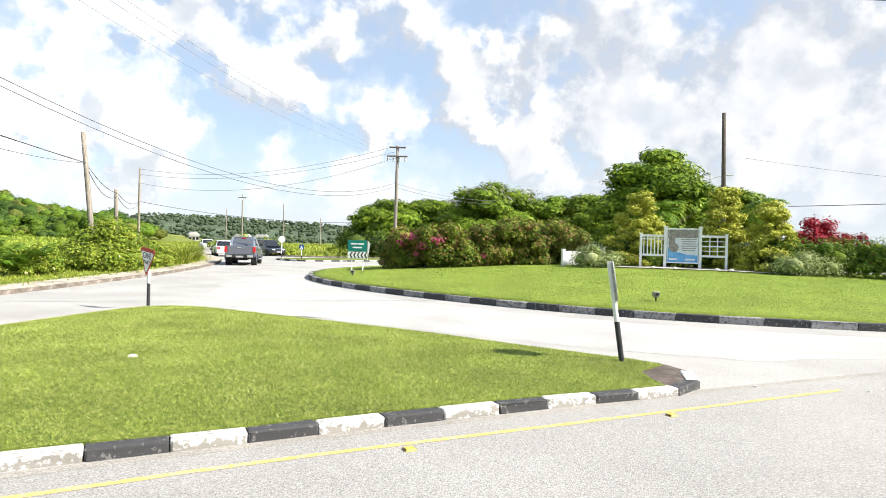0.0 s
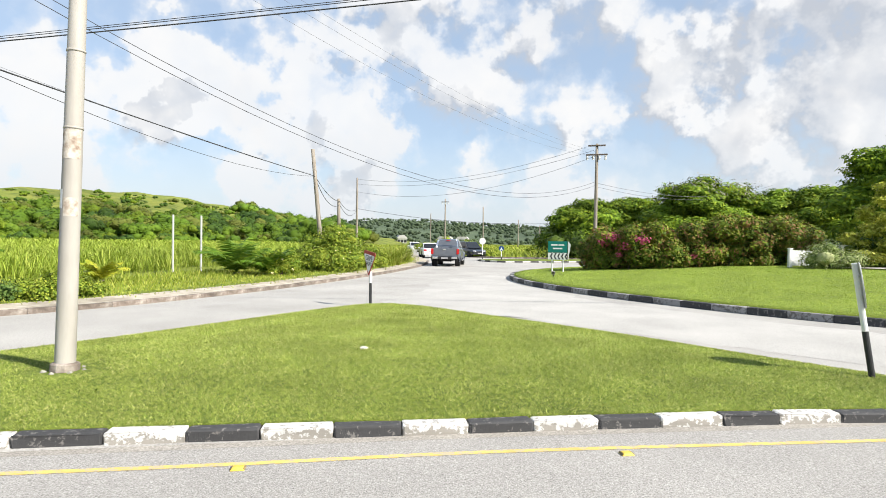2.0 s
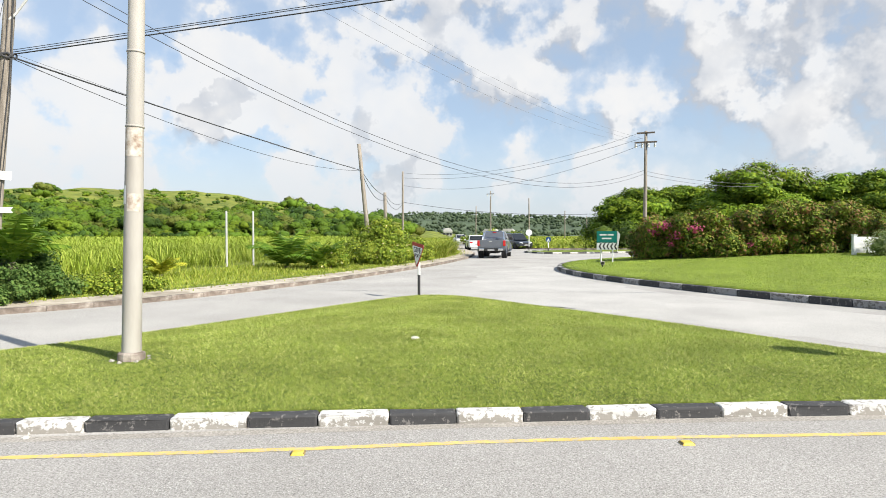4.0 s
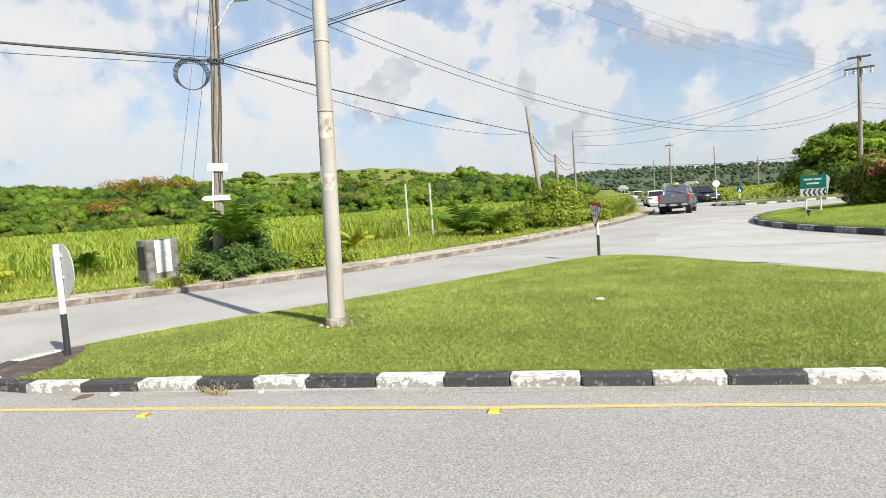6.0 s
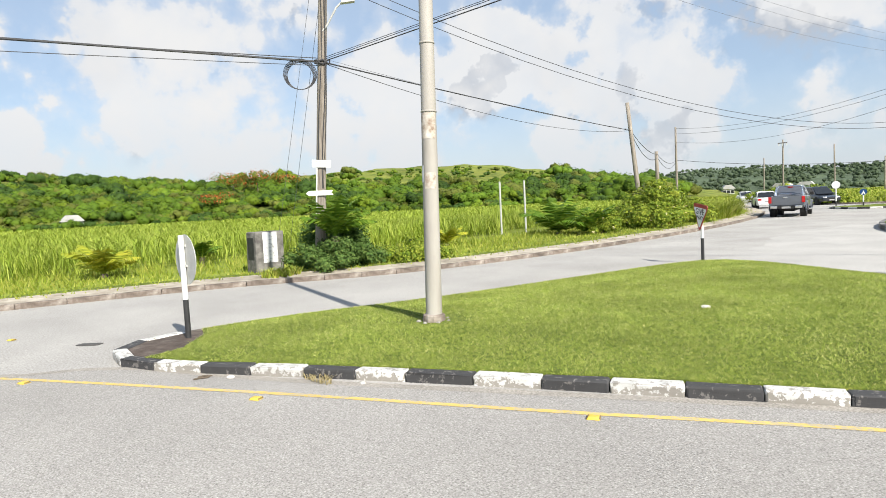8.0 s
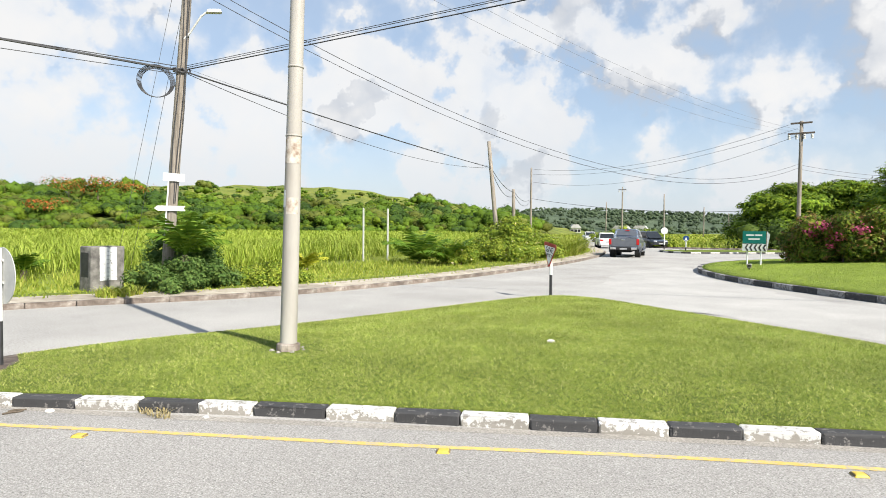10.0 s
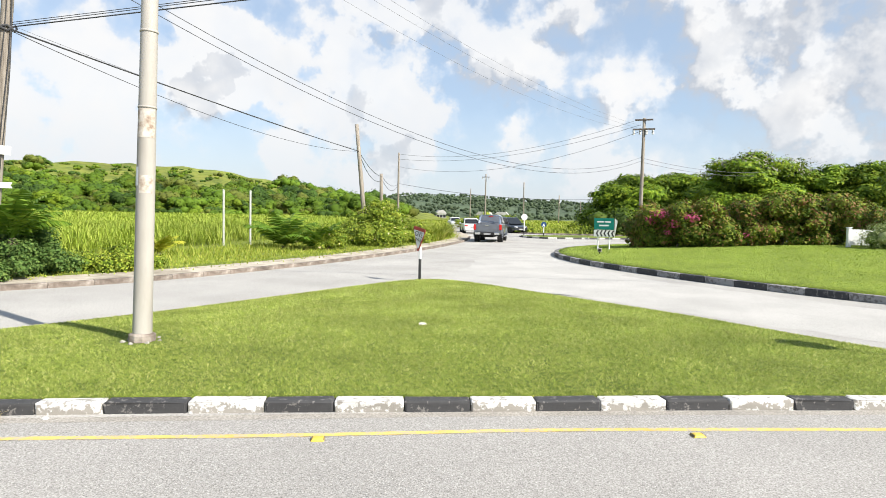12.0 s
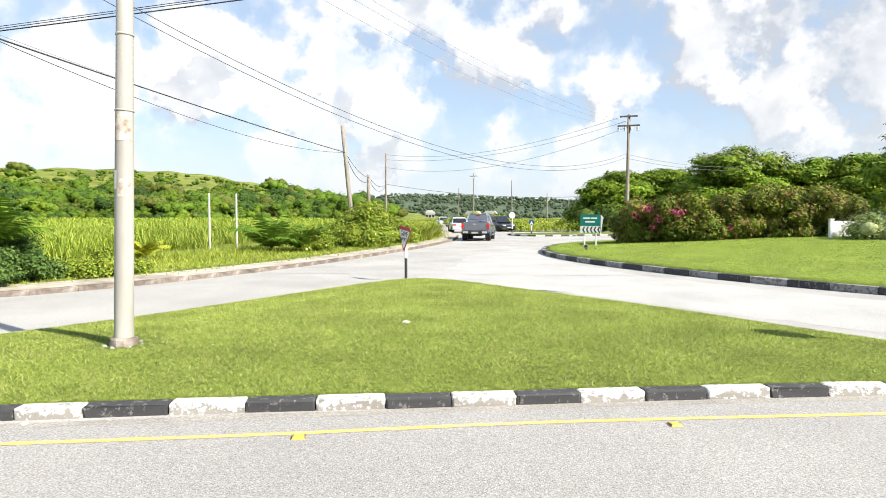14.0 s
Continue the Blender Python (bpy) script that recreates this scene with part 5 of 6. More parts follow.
# direction board on the roundabout
ds = thing("direction_sign", (-4.12, 28.55, rb_z(-4.12, 28.55)), "green direction board over black chevron panel on two legs", "road sign", turn=-4)
for x in (-0.25, 0.25):
    bm = bmesh.new()
    rod(bm, (x, 0, -0.2), (x, 0, 1.3), 0.03, n=10)
    part("leg", bm, SIGN_WHITE, ds)
bm = bmesh.new()
box(bm, (0.86, 0.02, 0.50), (0, -0.05, 1.13), bevel=0.004)
board = part("green_board", bm, SIGN_GREEN, ds, "green board with white writing")
for z, ws in ((1.22, (0.30, 0.26)), (1.06, (0.42,))):
    x = -sum(ws) / 2 - 0.02 * (len(ws) - 1)
    for w in ws:
        bm = bmesh.new()
        box(bm, (w, 0.004, 0.062), (x + w / 2, -0.063, z))
        part("writing_bar", bm, SIGN_WHITE, board)
        x += w + 0.04
bm = bmesh.new()
box(bm, (0.86, 0.02, 0.30), (0, -0.05, 0.715), bevel=0.004)
chev = part("chevron_panel", bm, SIGN_WHITE, ds, "white panel with black chevrons")
for k in range(5):
    x = -0.34 + 0.165 * k
    bm = bmesh.new()
    prism(bm, [(x, 0.715), (x + 0.075, 0.85), (x + 0.14, 0.85), (x + 0.065, 0.715), (x + 0.14, 0.58), (x + 0.075, 0.58)], 0.004, pose(0, -0.0625, 0))
    part("chevron", bm, BLACK_PAINT, chev)
bm = bmesh.new()
prism(bm, [(0.43, 0.45), (0.55, 1.25), (0.43, 1.38)], 0.015, pose(0, 0.12, 0))
part("rear_plate", bm, SIGN_WHITE, ds, "white edge of a second plate behind")


def ground_light(x, y, r=0.09):
    t = thing("ground_light", (x, y, rb_z(x, y)), "small boxy ground spotlight standing in the lawn", "spotlight", "lawn spotlights")
    bm = bmesh.new()
    rod(bm, (0, 0, -0.05), (0, 0, 0.08), 0.02, n=8)
    part("stake", bm, BLACK_PLASTIC, t)
    bm = bmesh.new()
    box(bm, (0.15, 0.12, 0.13), (0, 0, 0.14), (12, 0, 10), 0.012)
    h = part("housing", bm, CONCRETE, t)
    bm = bmesh.new()
    box(bm, (0.10, 0.004, 0.08), (0.01, -0.075, 0.15), (12, 0, 10))
    part("lens", bm, BLACK_PAINT, h)


ground_light(5.13, 16.85)
ground_light(-3.95, 25.8)

# far signs on the far island
for (x, y), back in (((-14.3, 55.8), True), ((-11.5, 51.0), False)):
    t = thing("round_sign", (x, y, 0.12), "plain white disc sign on a post, far island" if back else "dark blue round arrow sign on the far island", "road sign", turn=15)
    h = 1.85 if back else 1.2
    sign_post(t, h - 0.2, 0.3, 0.04)
    d = 0.58 if back else 0.44
    bm = bmesh.new()
    prism(bm, [(d / 2 * math.cos(a), h - d / 2 + d / 2 * math.sin(a)) for a in (2 * math.pi * k / 28 for k in range(28))], 0.02, pose(0, -0.05, 0))
    pl = part("plate", bm, SIGN_WHITE if back else SIGN_BLUE, t)
    if not back:
        bm = bmesh.new()
        prism(bm, [(-0.13, h - 0.40), (-0.05, h - 0.40), (0, h - 0.28), (0.05, h - 0.40), (0.13, h - 0.40), (0, h - 0.12)], 0.006, pose(0, -0.063, 0))
        part("arrow", bm, SIGN_WHITE, pl)

# welcome board between two fence panels
wb = thing("notice_board", (10.0, 27.33, rb_z(10, 27.3) - 0.02), "white framed printed notice board between short white fence panels", "notice board", turn=-21)


def fence_post(x, h, w=0.10):
    bm = bmesh.new()
    box(bm, (w, w, h), (x, 0, h / 2), bevel=0.008)
    box(bm, (w + 0.04, w + 0.04, 0.035), (x, 0, h + 0.012), bevel=0.01)
    return part("post", bm, FENCE, wb)


for x, h, w in ((-1.72, 1.50, 0.10), (-0.71, 1.80, 0.12), (0.70, 1.80, 0.12), (1.72, 1.50, 0.10)):
    fence_post(x, h, w)
bm = bmesh.new()
box(bm, (1.26, 0.03, 1.42), (-0.005, 0, 1.0), bevel=0.004)
pb = part("board", bm, PICTURE_PALE, wb, "pale printed board")
for (w, h), (x, z), m, nm in (((1.2, 0.34), (0, 1.52), PICTURE_DARK, "printed_building"), ((1.2, 0.26), (0, 0.43), PICTURE_BLUE, "printed_band"), ((0.26, 0.34), (-0.44, 1.18), PICTURE_DARK, "printed_building")):
    bm = bmesh.new()
    box(bm, (w, 0.004, h), (x, -0.018, z))
    part(nm, bm, m, pb)
bm = bmesh.new()
prism(bm, [(-0.6, 0.56), (0.6, 0.56), (0.6, 0.60), (0.2, 0.62), (-0.2, 0.72), (-0.6, 0.95)], 0.004, pose(0, -0.019, 0))
part("printed_band", bm, PICTURE_BLUE, pb, "blue printed curve")
bm = bmesh.new()
prism(bm, [(-0.36 + 0.2 * math.cos(a), 0.92 + 0.2 * math.sin(a)) for a in (2 * math.pi * k / 24 for k in range(24))], 0.004, pose(0, -0.0225, 0))
part("printed_disc", bm, PICTURE_DARK, pb)
for i in range(6):
    bm = bmesh.new()
    box(bm, (0.62 - 0.05 * (i % 3), 0.004, 0.035), (0.24, -0.0185, 1.28 - 0.095 * i))
    part("writing_bar", bm, PICTURE_DARK, pb)
for x, w in ((-0.38, 0.34), (0.3, 0.4)):
    bm = bmesh.new()
    box(bm, (w, 0.004, 0.07), (x, -0.0225, 0.42))
    part("writing_bar", bm, SIGN_WHITE, pb)
for z in (0.27, 1.73):
    bm = bmesh.new()
    box(bm, (1.3, 0.05, 0.05), (0, 0, z), bevel=0.006)
    part("rail", bm, FENCE, wb)
for s, kind in ((-1, 0), (1, 1)):
    x0, x1 = (0.77, 1.67) if s > 0 else (-1.67, -0.77)
    for z in (0.58, 1.42):
        bm = bmesh.new()
        box(bm, (x1 - x0, 0.045, 0.09), ((x0 + x1) / 2, 0, z), bevel=0.006)
        part("rail", bm, FENCE, wb)
    if kind == 0:
        for k, x in enumerate(np.linspace(x0 + 0.08, x1 - 0.08, 6)):
            bm = bmesh.new()
            box(bm, (0.035 if k in (0, 5) else 0.05, 0.03, 0.78), (x, 0, 1.0), bevel=0.004)
            part("baluster", bm, FENCE, wb)
        bm = bmesh.new()
        box(bm, (x1 - x0, 0.028, 0.03), ((x0 + x1) / 2, 0, 1.28), bevel=0.004)
        part("rail", bm, FENCE, wb)
    else:
        for x in np.linspace(x0, x1, 4)[1:3]:
            bm = bmesh.new()
            box(bm, (0.04, 0.03, 0.78), (x, 0, 1.0), bevel=0.004)
            part("baluster", bm, FENCE, wb)
        for z, h in ((1.0, 0.06), (0.80, 0.03), (1.21, 0.03)):
            bm = bmesh.new()
            box(bm, (x1 - x0, 0.034, h), ((x0 + x1) / 2, 0, z), bevel=0.004)
            part("rail", bm, FENCE, wb)
# white vinyl post and panel ends by the hedge
for x, y, h in ((5.15, 28.75, 0.75), (7.0, 30.6, 0.95)):
    t = thing("fence_end", (x, y, rb_z(x, y)), "short white vinyl fence post and panel by the hedge", "fence", "white fence ends", turn=24)
    bm = bmesh.new()
    box(bm, (0.13, 0.13, h), (0, 0, h / 2 - 0.02), bevel=0.01)
    box(bm, (0.17, 0.17, 0.04), (0, 0, h), bevel=0.01)
    part("post", bm, FENCE, t)
    bm = bmesh.new()
    box(bm, (1.0, 0.05, h - 0.14), (0.56, 0.0, h / 2), bevel=0.01)
    part("panel", bm, FENCE, t)
# pale gravel bed in front of the board
bm = bmesh.new()
vs = [bm.verts.new((x, y, rb_z(x, y) + 0.035)) for x, y in bed]
f = bm.faces.new(vs[::-1])
f.normal_update()
if f.normal.z < 0:
    f.normal_flip()
bmesh.ops.triangulate(bm, faces=bm.faces)
tagged(part("gravel_bed", bm, GRAVEL), "pale gravel bed in front of the notice board", "gravel", kind="structure")


def stone(x, y, z, s, label, group=""):
    bm = bmesh.new()
    bmesh.ops.create_icosphere(bm, subdivisions=2, radius=s)
    for v in bm.verts:
        n = noise.noise(v.co * (2.2 / s) + Vector((x, y, 0)))
        v.co *= 1 + 0.35 * n
        v.co.z *= 0.5
    bmesh.ops.translate(bm, vec=(x, y, z + s * 0.25), verts=bm.verts)
    return tagged(part("stone", bm, ROCK), label, "stone", group)


stone(-4.15, 8.21, 0.20, 0.058, "flat pale limestone piece lying in the island grass")
for x, y in ((8.7, 27.2), (9.5, 26.9), (11.0, 26.2), (11.5, 26.0)):
    stone(x, y, rb_z(x, y) + 0.02, 0.11, "pale stone lying on the gravel bed", "stones on the gravel bed")
for x, y, s in ((-5.6, 4.0, 0.03), (3.3, 8.35, 0.03), (-6.9, 3.3, 0.04), (4.6, 8.2, 0.025)):
    stone(x, y, 0.0, s, "small pebble lying on the road by the kerb", "pebbles on the road")

# ---- shrubs, hedges, trees ----


def shrub(name, place, label, category, clumps, count, leaf, mat, extra=(), group="", stems=5, seedy=0):
    """A shrub: short stems and an uneven mass of leaves; extra: (count, size, material, fill, name) of flowers."""
    t = thing(name, place, label, category, group)
    c = np.array(clumps, float)
    bm = bmesh.new()
    for k in range(stems):
        q = c[k % len(c)]
        tube(bm, [(q[0] * 0.3, q[1] * 0.3, -0.05), (q[0] * 0.6, q[1] * 0.6, q[2] * 0.5), (q[0], q[1], q[2])], [0.04, 0.03, 0.012], 5)
    part("stems", bm, BARK, t)
    arrays("foliage", *cloud(clumps, count, leaf, fill=0.12, up=0.7), mat, t)
    arrays("inner_foliage", *cores(clumps, 0.58), mat, t)
    for n, s, m, fill, nm, some in extra:
        tagged(arrays(nm, *cloud(some if some is not None else clumps, n, s, fill=fill, up=0.5), m, t), kind="stuff")
    return t


def lumps(n, rx, ry, h, size, low=0.35):
    """Random clumps filling a rough half-ellipsoid."""
    out = []
    for _ in range(n):
        a, r = rng.uniform(0, 2 * np.pi), rng.random() ** 0.6
        s = size * rng.uniform(0.6, 1.4)
        top = h * (1 - 0.45 * r * r) - s * 0.8
        out.append((rx * r * math.cos(a), ry * r * math.sin(a), max(s * 0.7, rng.uniform(low, 1.0) * top), s, s, s * 0.8))
    return out


# long bougainvillea hedge on the roundabout
hedge = []
for x in np.arange(-2.9, 6.4, 0.42):
    h = np.interp(x, [-3, -2, -0.5, 1, 3, 5, 6.4], [1.7, 2.05, 2.0, 2.1, 2.25, 2.2, 2.0])
    y0 = np.interp(x, [-3, -0.6, 1.4, 3.6, 6.4], [29.9, 28.6, 28.9, 30.0, 30.6])
    for k in range(7):
        s = rng.uniform(0.36, 0.60)
        hedge.append((x + rng.normal(0, 0.15), y0 + rng.uniform(0, 1.7), rb_z(x, y0) + rng.uniform(0.08, 1.0) * (h - s * 0.7), s, s, s * 0.8))
hg = thing("bougainvillea_hedge", (0, 0, 0), "long dense bougainvillea hedge with magenta flower patches", "hedge")
bm = bmesh.new()
for x in np.arange(-2.5, 6.4, 0.7):
    yy = float(np.interp(x, [-3, -0.6, 1.4, 3.6, 6.4], [30.4, 29.2, 29.5, 30.6, 31.2]))
    tube(bm, [(x, yy, rb_z(x, yy) - 0.1), (x + 0.1, yy, rb_z(x, yy) + 0.7), (x - 0.1, yy + 0.1, rb_z(x, yy) + 1.5)], [0.05, 0.035, 0.015], 5)
part("stems", bm, BARK, hg)
arrays("foliage", *cloud(hedge, 80000, 0.15, fill=0.08, up=0.5, loose=0.5, frizz=0.10, chips=True), LEAF_HEDGE, hg)
arrays("inner_foliage", *cores(hedge, 0.74, 0.18), LEAF_HEDGE, hg)
pk = [(-1.75, 28.95, 1.95, 0.42, 0.3, 0.22), (-0.5, 28.5, 1.85, 0.32, 0.3, 0.2), (-1.3, 28.9, 1.55, 0.35, 0.3, 0.22), (-2.2, 29.2, 1.7, 0.3, 0.3, 0.22), (-1.5, 28.7, 1.15, 0.15, 0.2, 0.12), (1.5, 28.5, 1.15, 0.12, 0.15, 0.1)]
tagged(arrays("blossom", *cloud(pk, 460, 0.09, fill=0.4, aspect=0.8), PETAL, hg), kind="stuff")

shrub("variegated_shrub", (6.5, 27.95, rb_z(6.7, 28)), "low rounded variegated shrub beside the white fence", "shrub", lumps(16, 1.05, 0.7, 1.15, 0.42), 7000, 0.07, LEAF_SILVER, group="pale rounded shrubs")
shrub("variegated_shrub", (13.7, 24.75, rb_z(13.7, 24.8)), "low rounded silvery green shrub on the lawn", "shrub", lumps(16, 1.05, 0.7, 1.25, 0.42), 7000, 0.07, LEAF_SILVER, group="pale rounded shrubs")


def golden(place, rx, h, label):
    out = []
    for _ in range(85):
        a, u = rng.uniform(0, 6.28), rng.random() ** 1.2
        r = (0.22 + (rx - 0.22) * (1 - u) ** 0.75) * rng.random() ** 0.4
        s = rng.uniform(0.20, 0.40)
        out.append((r * math.cos(a), r * 0.85 * math.sin(a), max(0.2, h * (0.08 + 0.88 * u) - 0.12 * r), s, s, s * 0.5))
    return shrub("golden_shrub", place, label, "shrub", out, 16000, 0.12, LEAF_GOLD, group="golden shrubs")


golden((8.9, 29.6, rb_z(8.9, 29.6)), 1.95, 3.5, "tall golden yellow leafed shrub behind the board")
golden((12.3, 28.4, rb_z(12.3, 28.4)), 1.3, 3.75, "tall golden yellow leafed shrub behind the fence")
golden((13.4, 26.6, rb_z(13.4, 26.6)), 1.45, 3.0, "spreading golden green shrub at the lawn edge")
# two shrubs added to stand for the dark shade behind the fence panels
bk = lumps(24, 2.0, 0.4, 1.3, 0.4)
shrub("shade_shrub", (10.4, 28.4, rb_z(10.4, 28.4)), "low dark green shrub added for the shade behind the notice board", "shrub", bk, 6000, 0.09, LEAF_HEDGE2)
dk = lumps(26, 3.2, 1.0, 2.4, 0.6)
shrub("shade_shrub", (10.8, 30.4, rb_z(10.8, 30.4)), "dark green shrub mass added for the shade in the bed behind", "shrub", dk, 9000, 0.11, LEAF_HEDGE2)
hd = [(x, rng.uniform(-0.5, 0.5), z, 0.5, 0.5, 0.42) for x in np.arange(-0.4, 8, 0.45) for z in (0.35, 0.75, 1.12)]
t = shrub("clipped_hedge", (15.0, 24.9, rb_z(15.3, 24.5)), "clipped green hedge with yellow-green top", "hedge", hd, 30000, 0.085, LEAF_HEDGE2, stems=14)
t.matrix_world = pose(13.9, 26.4, rb_z(15.3, 24.8), 0, 0, -27)
shrub("red_shrub", (16.2, 27.3, rb_z(16.2, 27.3)), "dark red leafed shrub above the hedge", "shrub", lumps(30, 2.0, 0.8, 2.6, 0.36, 0.55), 5500, 0.14, LEAF_RED)


def tree(place, rx, h, low, label, count, leaf, mat=LEAF_TREE, n=46, grey=False, umbrella=0.5):
    """A spreading tree: tapered trunk, forking limbs, and a crown in layered clumps."""
    t = thing("tree", place, label, "tree", "spreading trees behind the roundabout")
    cl = []
    for _ in range(n):
        a, r = rng.uniform(0, 6.28), rng.random() ** 0.55
        s = rx * rng.uniform(0.20, 0.36)
        top = low + (h - low) * (1 - umbrella * r**2.2)
        z = top - s * 0.5 - (h - low) * 0.45 * rng.random() ** 1.5
        cl.append((rx * 0.84 * r * math.cos(a), rx * 0.84 * r * math.sin(a), z, s, s, s * 0.38))
    bm = bmesh.new()
    tube(bm, [(0, 0, -0.3), (0.05, 0, low * 0.5), (0, 0.1, low)], [h * 0.055, h * 0.045, h * 0.04], 9)
    part("trunk", bm, BARK, t, smooth=True)
    for q in cl[:9]:
        bm = bmesh.new()
        tube(bm, [(0, 0.05, low * 0.85), (q[0] * 0.4, q[1] * 0.4, low + (q[2] - low) * 0.55), (q[0], q[1], q[2])], [h * 0.028, h * 0.018, h * 0.006], 6)
        part("limb", bm, BARK, t)
    arrays("crown", *cloud(cl, int(count * 3.0), leaf * 1.2, fill=0.08, up=0.9, loose=0.35, frizz=0.08, chips=True), mat, t)
    arrays("inner_crown", *cores(cl, 0.78, 0.18), mat, t)
    if grey:
        hi = sorted(cl, key=lambda q: -q[2])[: n // 3]
        tagged(arrays("bare_twig", *cloud([(a, b, c + 0.3, d * 1.1, e * 1.1, f_) for a, b, c, d, e, f_ in hi], 2600, leaf, fill=0.3, aspect=0.3), LEAF_GREY, t), kind="stuff")
    return t


tree((-6.2, 75.5, 0), 6.2, 7.2, 1.6, "broad dark green tree with a wide flat crown", 9000, 0.34)
tree((-1.5, 77.5, 0), 5.4, 8.3, 1.8, "broad green tree with a wide crown", 8000, 0.34)
tree((5.6, 70.5, 0), 6.6, 9.0, 1.8, "wide green tree with greyish bare twigs on top", 11000, 0.34, grey=True)
tree((10.8, 73, 0), 5.6, 7.6, 1.6, "dense green tree behind the hedge", 8000, 0.34)
tree((15.4, 71.5, 0), 5.6, 8.5, 1.6, "dark green tree behind the golden shrubs", 8000, 0.34)
tree((20.4, 59, 0), 6.4, 11.4, 2.0, "tall spreading tree with layered bright green crown", 15000, 0.32, umbrella=0.55, n=70)
tree((29.5, 64, 0), 5.0, 8.7, 2.4, "dark green tree behind the bare pole", 7500, 0.36)
tree((24.5, 66, 0), 4.5, 7.0, 2.0, "dense green tree beyond the tall palms", 6000, 0.36)
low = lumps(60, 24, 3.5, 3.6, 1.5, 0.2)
shrub("background_thicket", (9, 66, 0), "thicket under the trees, shade put into its dark green", "thicket", low, 11000, 0.3, LEAF_SHADED, stems=20)


def palm(place, h, n, length, label, mat=FROND, droop=0.9, group="palms", leaflet=0.36):
    """A palm: ringed stem and pinnate fronds, each with its leaflets."""
    t = thing("palm", place, label, "palm", group)
    bm = bmesh.new()
    tube(bm, [(0.03 * math.sin(z * 3), 0, z) for z in np.linspace(-0.1, h, 6)], [0.10 * length**0.5] * 5 + [0.07], 8)
    part("stem", bm, BARK, t)
    for k in range(n):
        a = 2.4 * k + rng.uniform(-0.3, 0.3)
        el = radians(rng.uniform(*((40, 86) if h < 2 else (10, 84))))
        out = Vector((math.cos(a), math.sin(a), 0))
        side = Vector((-math.sin(a), math.cos(a), 0))
        ln = length * rng.uniform(0.75, 1.1)
        pts = []
        p, e = Vector((0, 0, h)), el
        for q in range(9):
            pts.append(p.copy())
            p = p + (out * math.cos(e) + Vector((0, 0, math.sin(e)))) * ln / 8
            e -= droop * (1.35 if h < 2 else 2.0) / 8
        bm = bmesh.new()
        tube(bm, pts, [0.018 * (1 - 0.09 * q) for q in range(9)], 4)
        for q in range(2, 20):
            u = q / 20 * 8
            i = min(7, int(u))
            b = pts[i].lerp(pts[i + 1], u - i)
            d = (pts[i + 1] - pts[i]).normalized()
            l2 = leaflet * length * math.sin(math.pi * min(0.97, 0.12 + q / 20 * 0.88)) ** 0.7
            for s in (-1, 1):
                tip = b + (side * s * 0.8 + d * 0.55 + Vector((0, 0, (-0.42 if h < 2 else -0.25) + rng.uniform(-0.15, 0.2)))) * l2
                w = d * 0.055 * length**0.5
                bm.faces.new((bm.verts.new(b - w * 0.5), bm.verts.new(b + w * 0.5), bm.verts.new(b.lerp(tip, 0.55) + w * 0.55), bm.verts.new(tip)))
        part("frond", bm, mat, t)
    return t


palm((20.6, 40.2, 0.2), 4.2, 22, 1.9, "dark green palm rising behind the shrubs", droop=1.25, leaflet=0.32)
palm((13.9, 40.3, 0.2), 3.7, 18, 2.1, "dark green palm in front of the spreading tree", droop=1.2, leaflet=0.32)
palm((-15.0, 10.1, 0.12), 0.85, 17, 1.3, "bushy young palm by the utility pole")
palm((-16.6, 22.6, 0.12), 0.12, 18, 1.9, "bushy dark green palm at the verge")
palm((-15.1, 22.7, 0.12), 0.1, 13, 1.55, "small bushy palm at the verge")
palm((-19.3, 5.5, 0.12), 0.15, 15, 1.15, "young palm with yellowed fronds", FROND_YELLOW)
palm((-20.3, 8.6, 0.12), 0.3, 11, 0.8, "small young palm in the cane edge")
palm((-17.2, 16.4, 0.12), 0.12, 11, 0.95, "small yellow-green palm in the verge grass", FROND_YELLOW)

# roadside shrubs on the verge
shrub("feathery_shrub", (-14.85, 9.9, 0.12), "low feathery blue-green shrub by the pavement", "shrub", lumps(34, 1.0, 1.3, 0.95, 0.24, 0.2), 11000, 0.075, LEAF_BLUE, group="verge shrubs")
shrub("feathery_shrub", (-16.3, 11.0, 0.12), "tall feathery shrub round the pole foot", "shrub", lumps(20, 0.9, 0.9, 2.0, 0.26, 0.3), 6000, 0.08, LEAF_BLUE, group="verge shrubs")
shrub("verge_shrub", (-14.2, 12.3, 0.12), "bright green leafy weeds by the pavement", "shrub", lumps(18, 0.7, 1.0, 0.72, 0.26), 7000, 0.075, LEAF_SHRUB, group="verge shrubs")
shrub("flowering_shrub", (-15.0, 23.3, 0.12), "leafy shrub dotted with pale yellow flowers", "shrub", lumps(16, 0.6, 0.7, 1.5, 0.36), 6500, 0.09, LEAF_SHRUB, [(45, 0.13, FLOWER, 0.0, "blossom", None)], "flowering shrubs")
shrub("flowering_shrub", (-15.0, 28.0, 0.12), "large leafy shrub dotted with pale yellow flowers", "shrub", lumps(36, 1.4, 1.9, 2.4, 0.5), 17000, 0.11, LEAF_SHRUB, [(90, 0.14, FLOWER, 0.0, "blossom", None)], "flowering shrubs")
shrub("flowering_shrub", (-15.6, 32.0, 0.12), "large dark green shrub on the verge", "shrub", lumps(24, 1.3, 1.8, 1.8, 0.48), 10000, 0.11, LEAF_SHRUB, group="flowering shrubs")


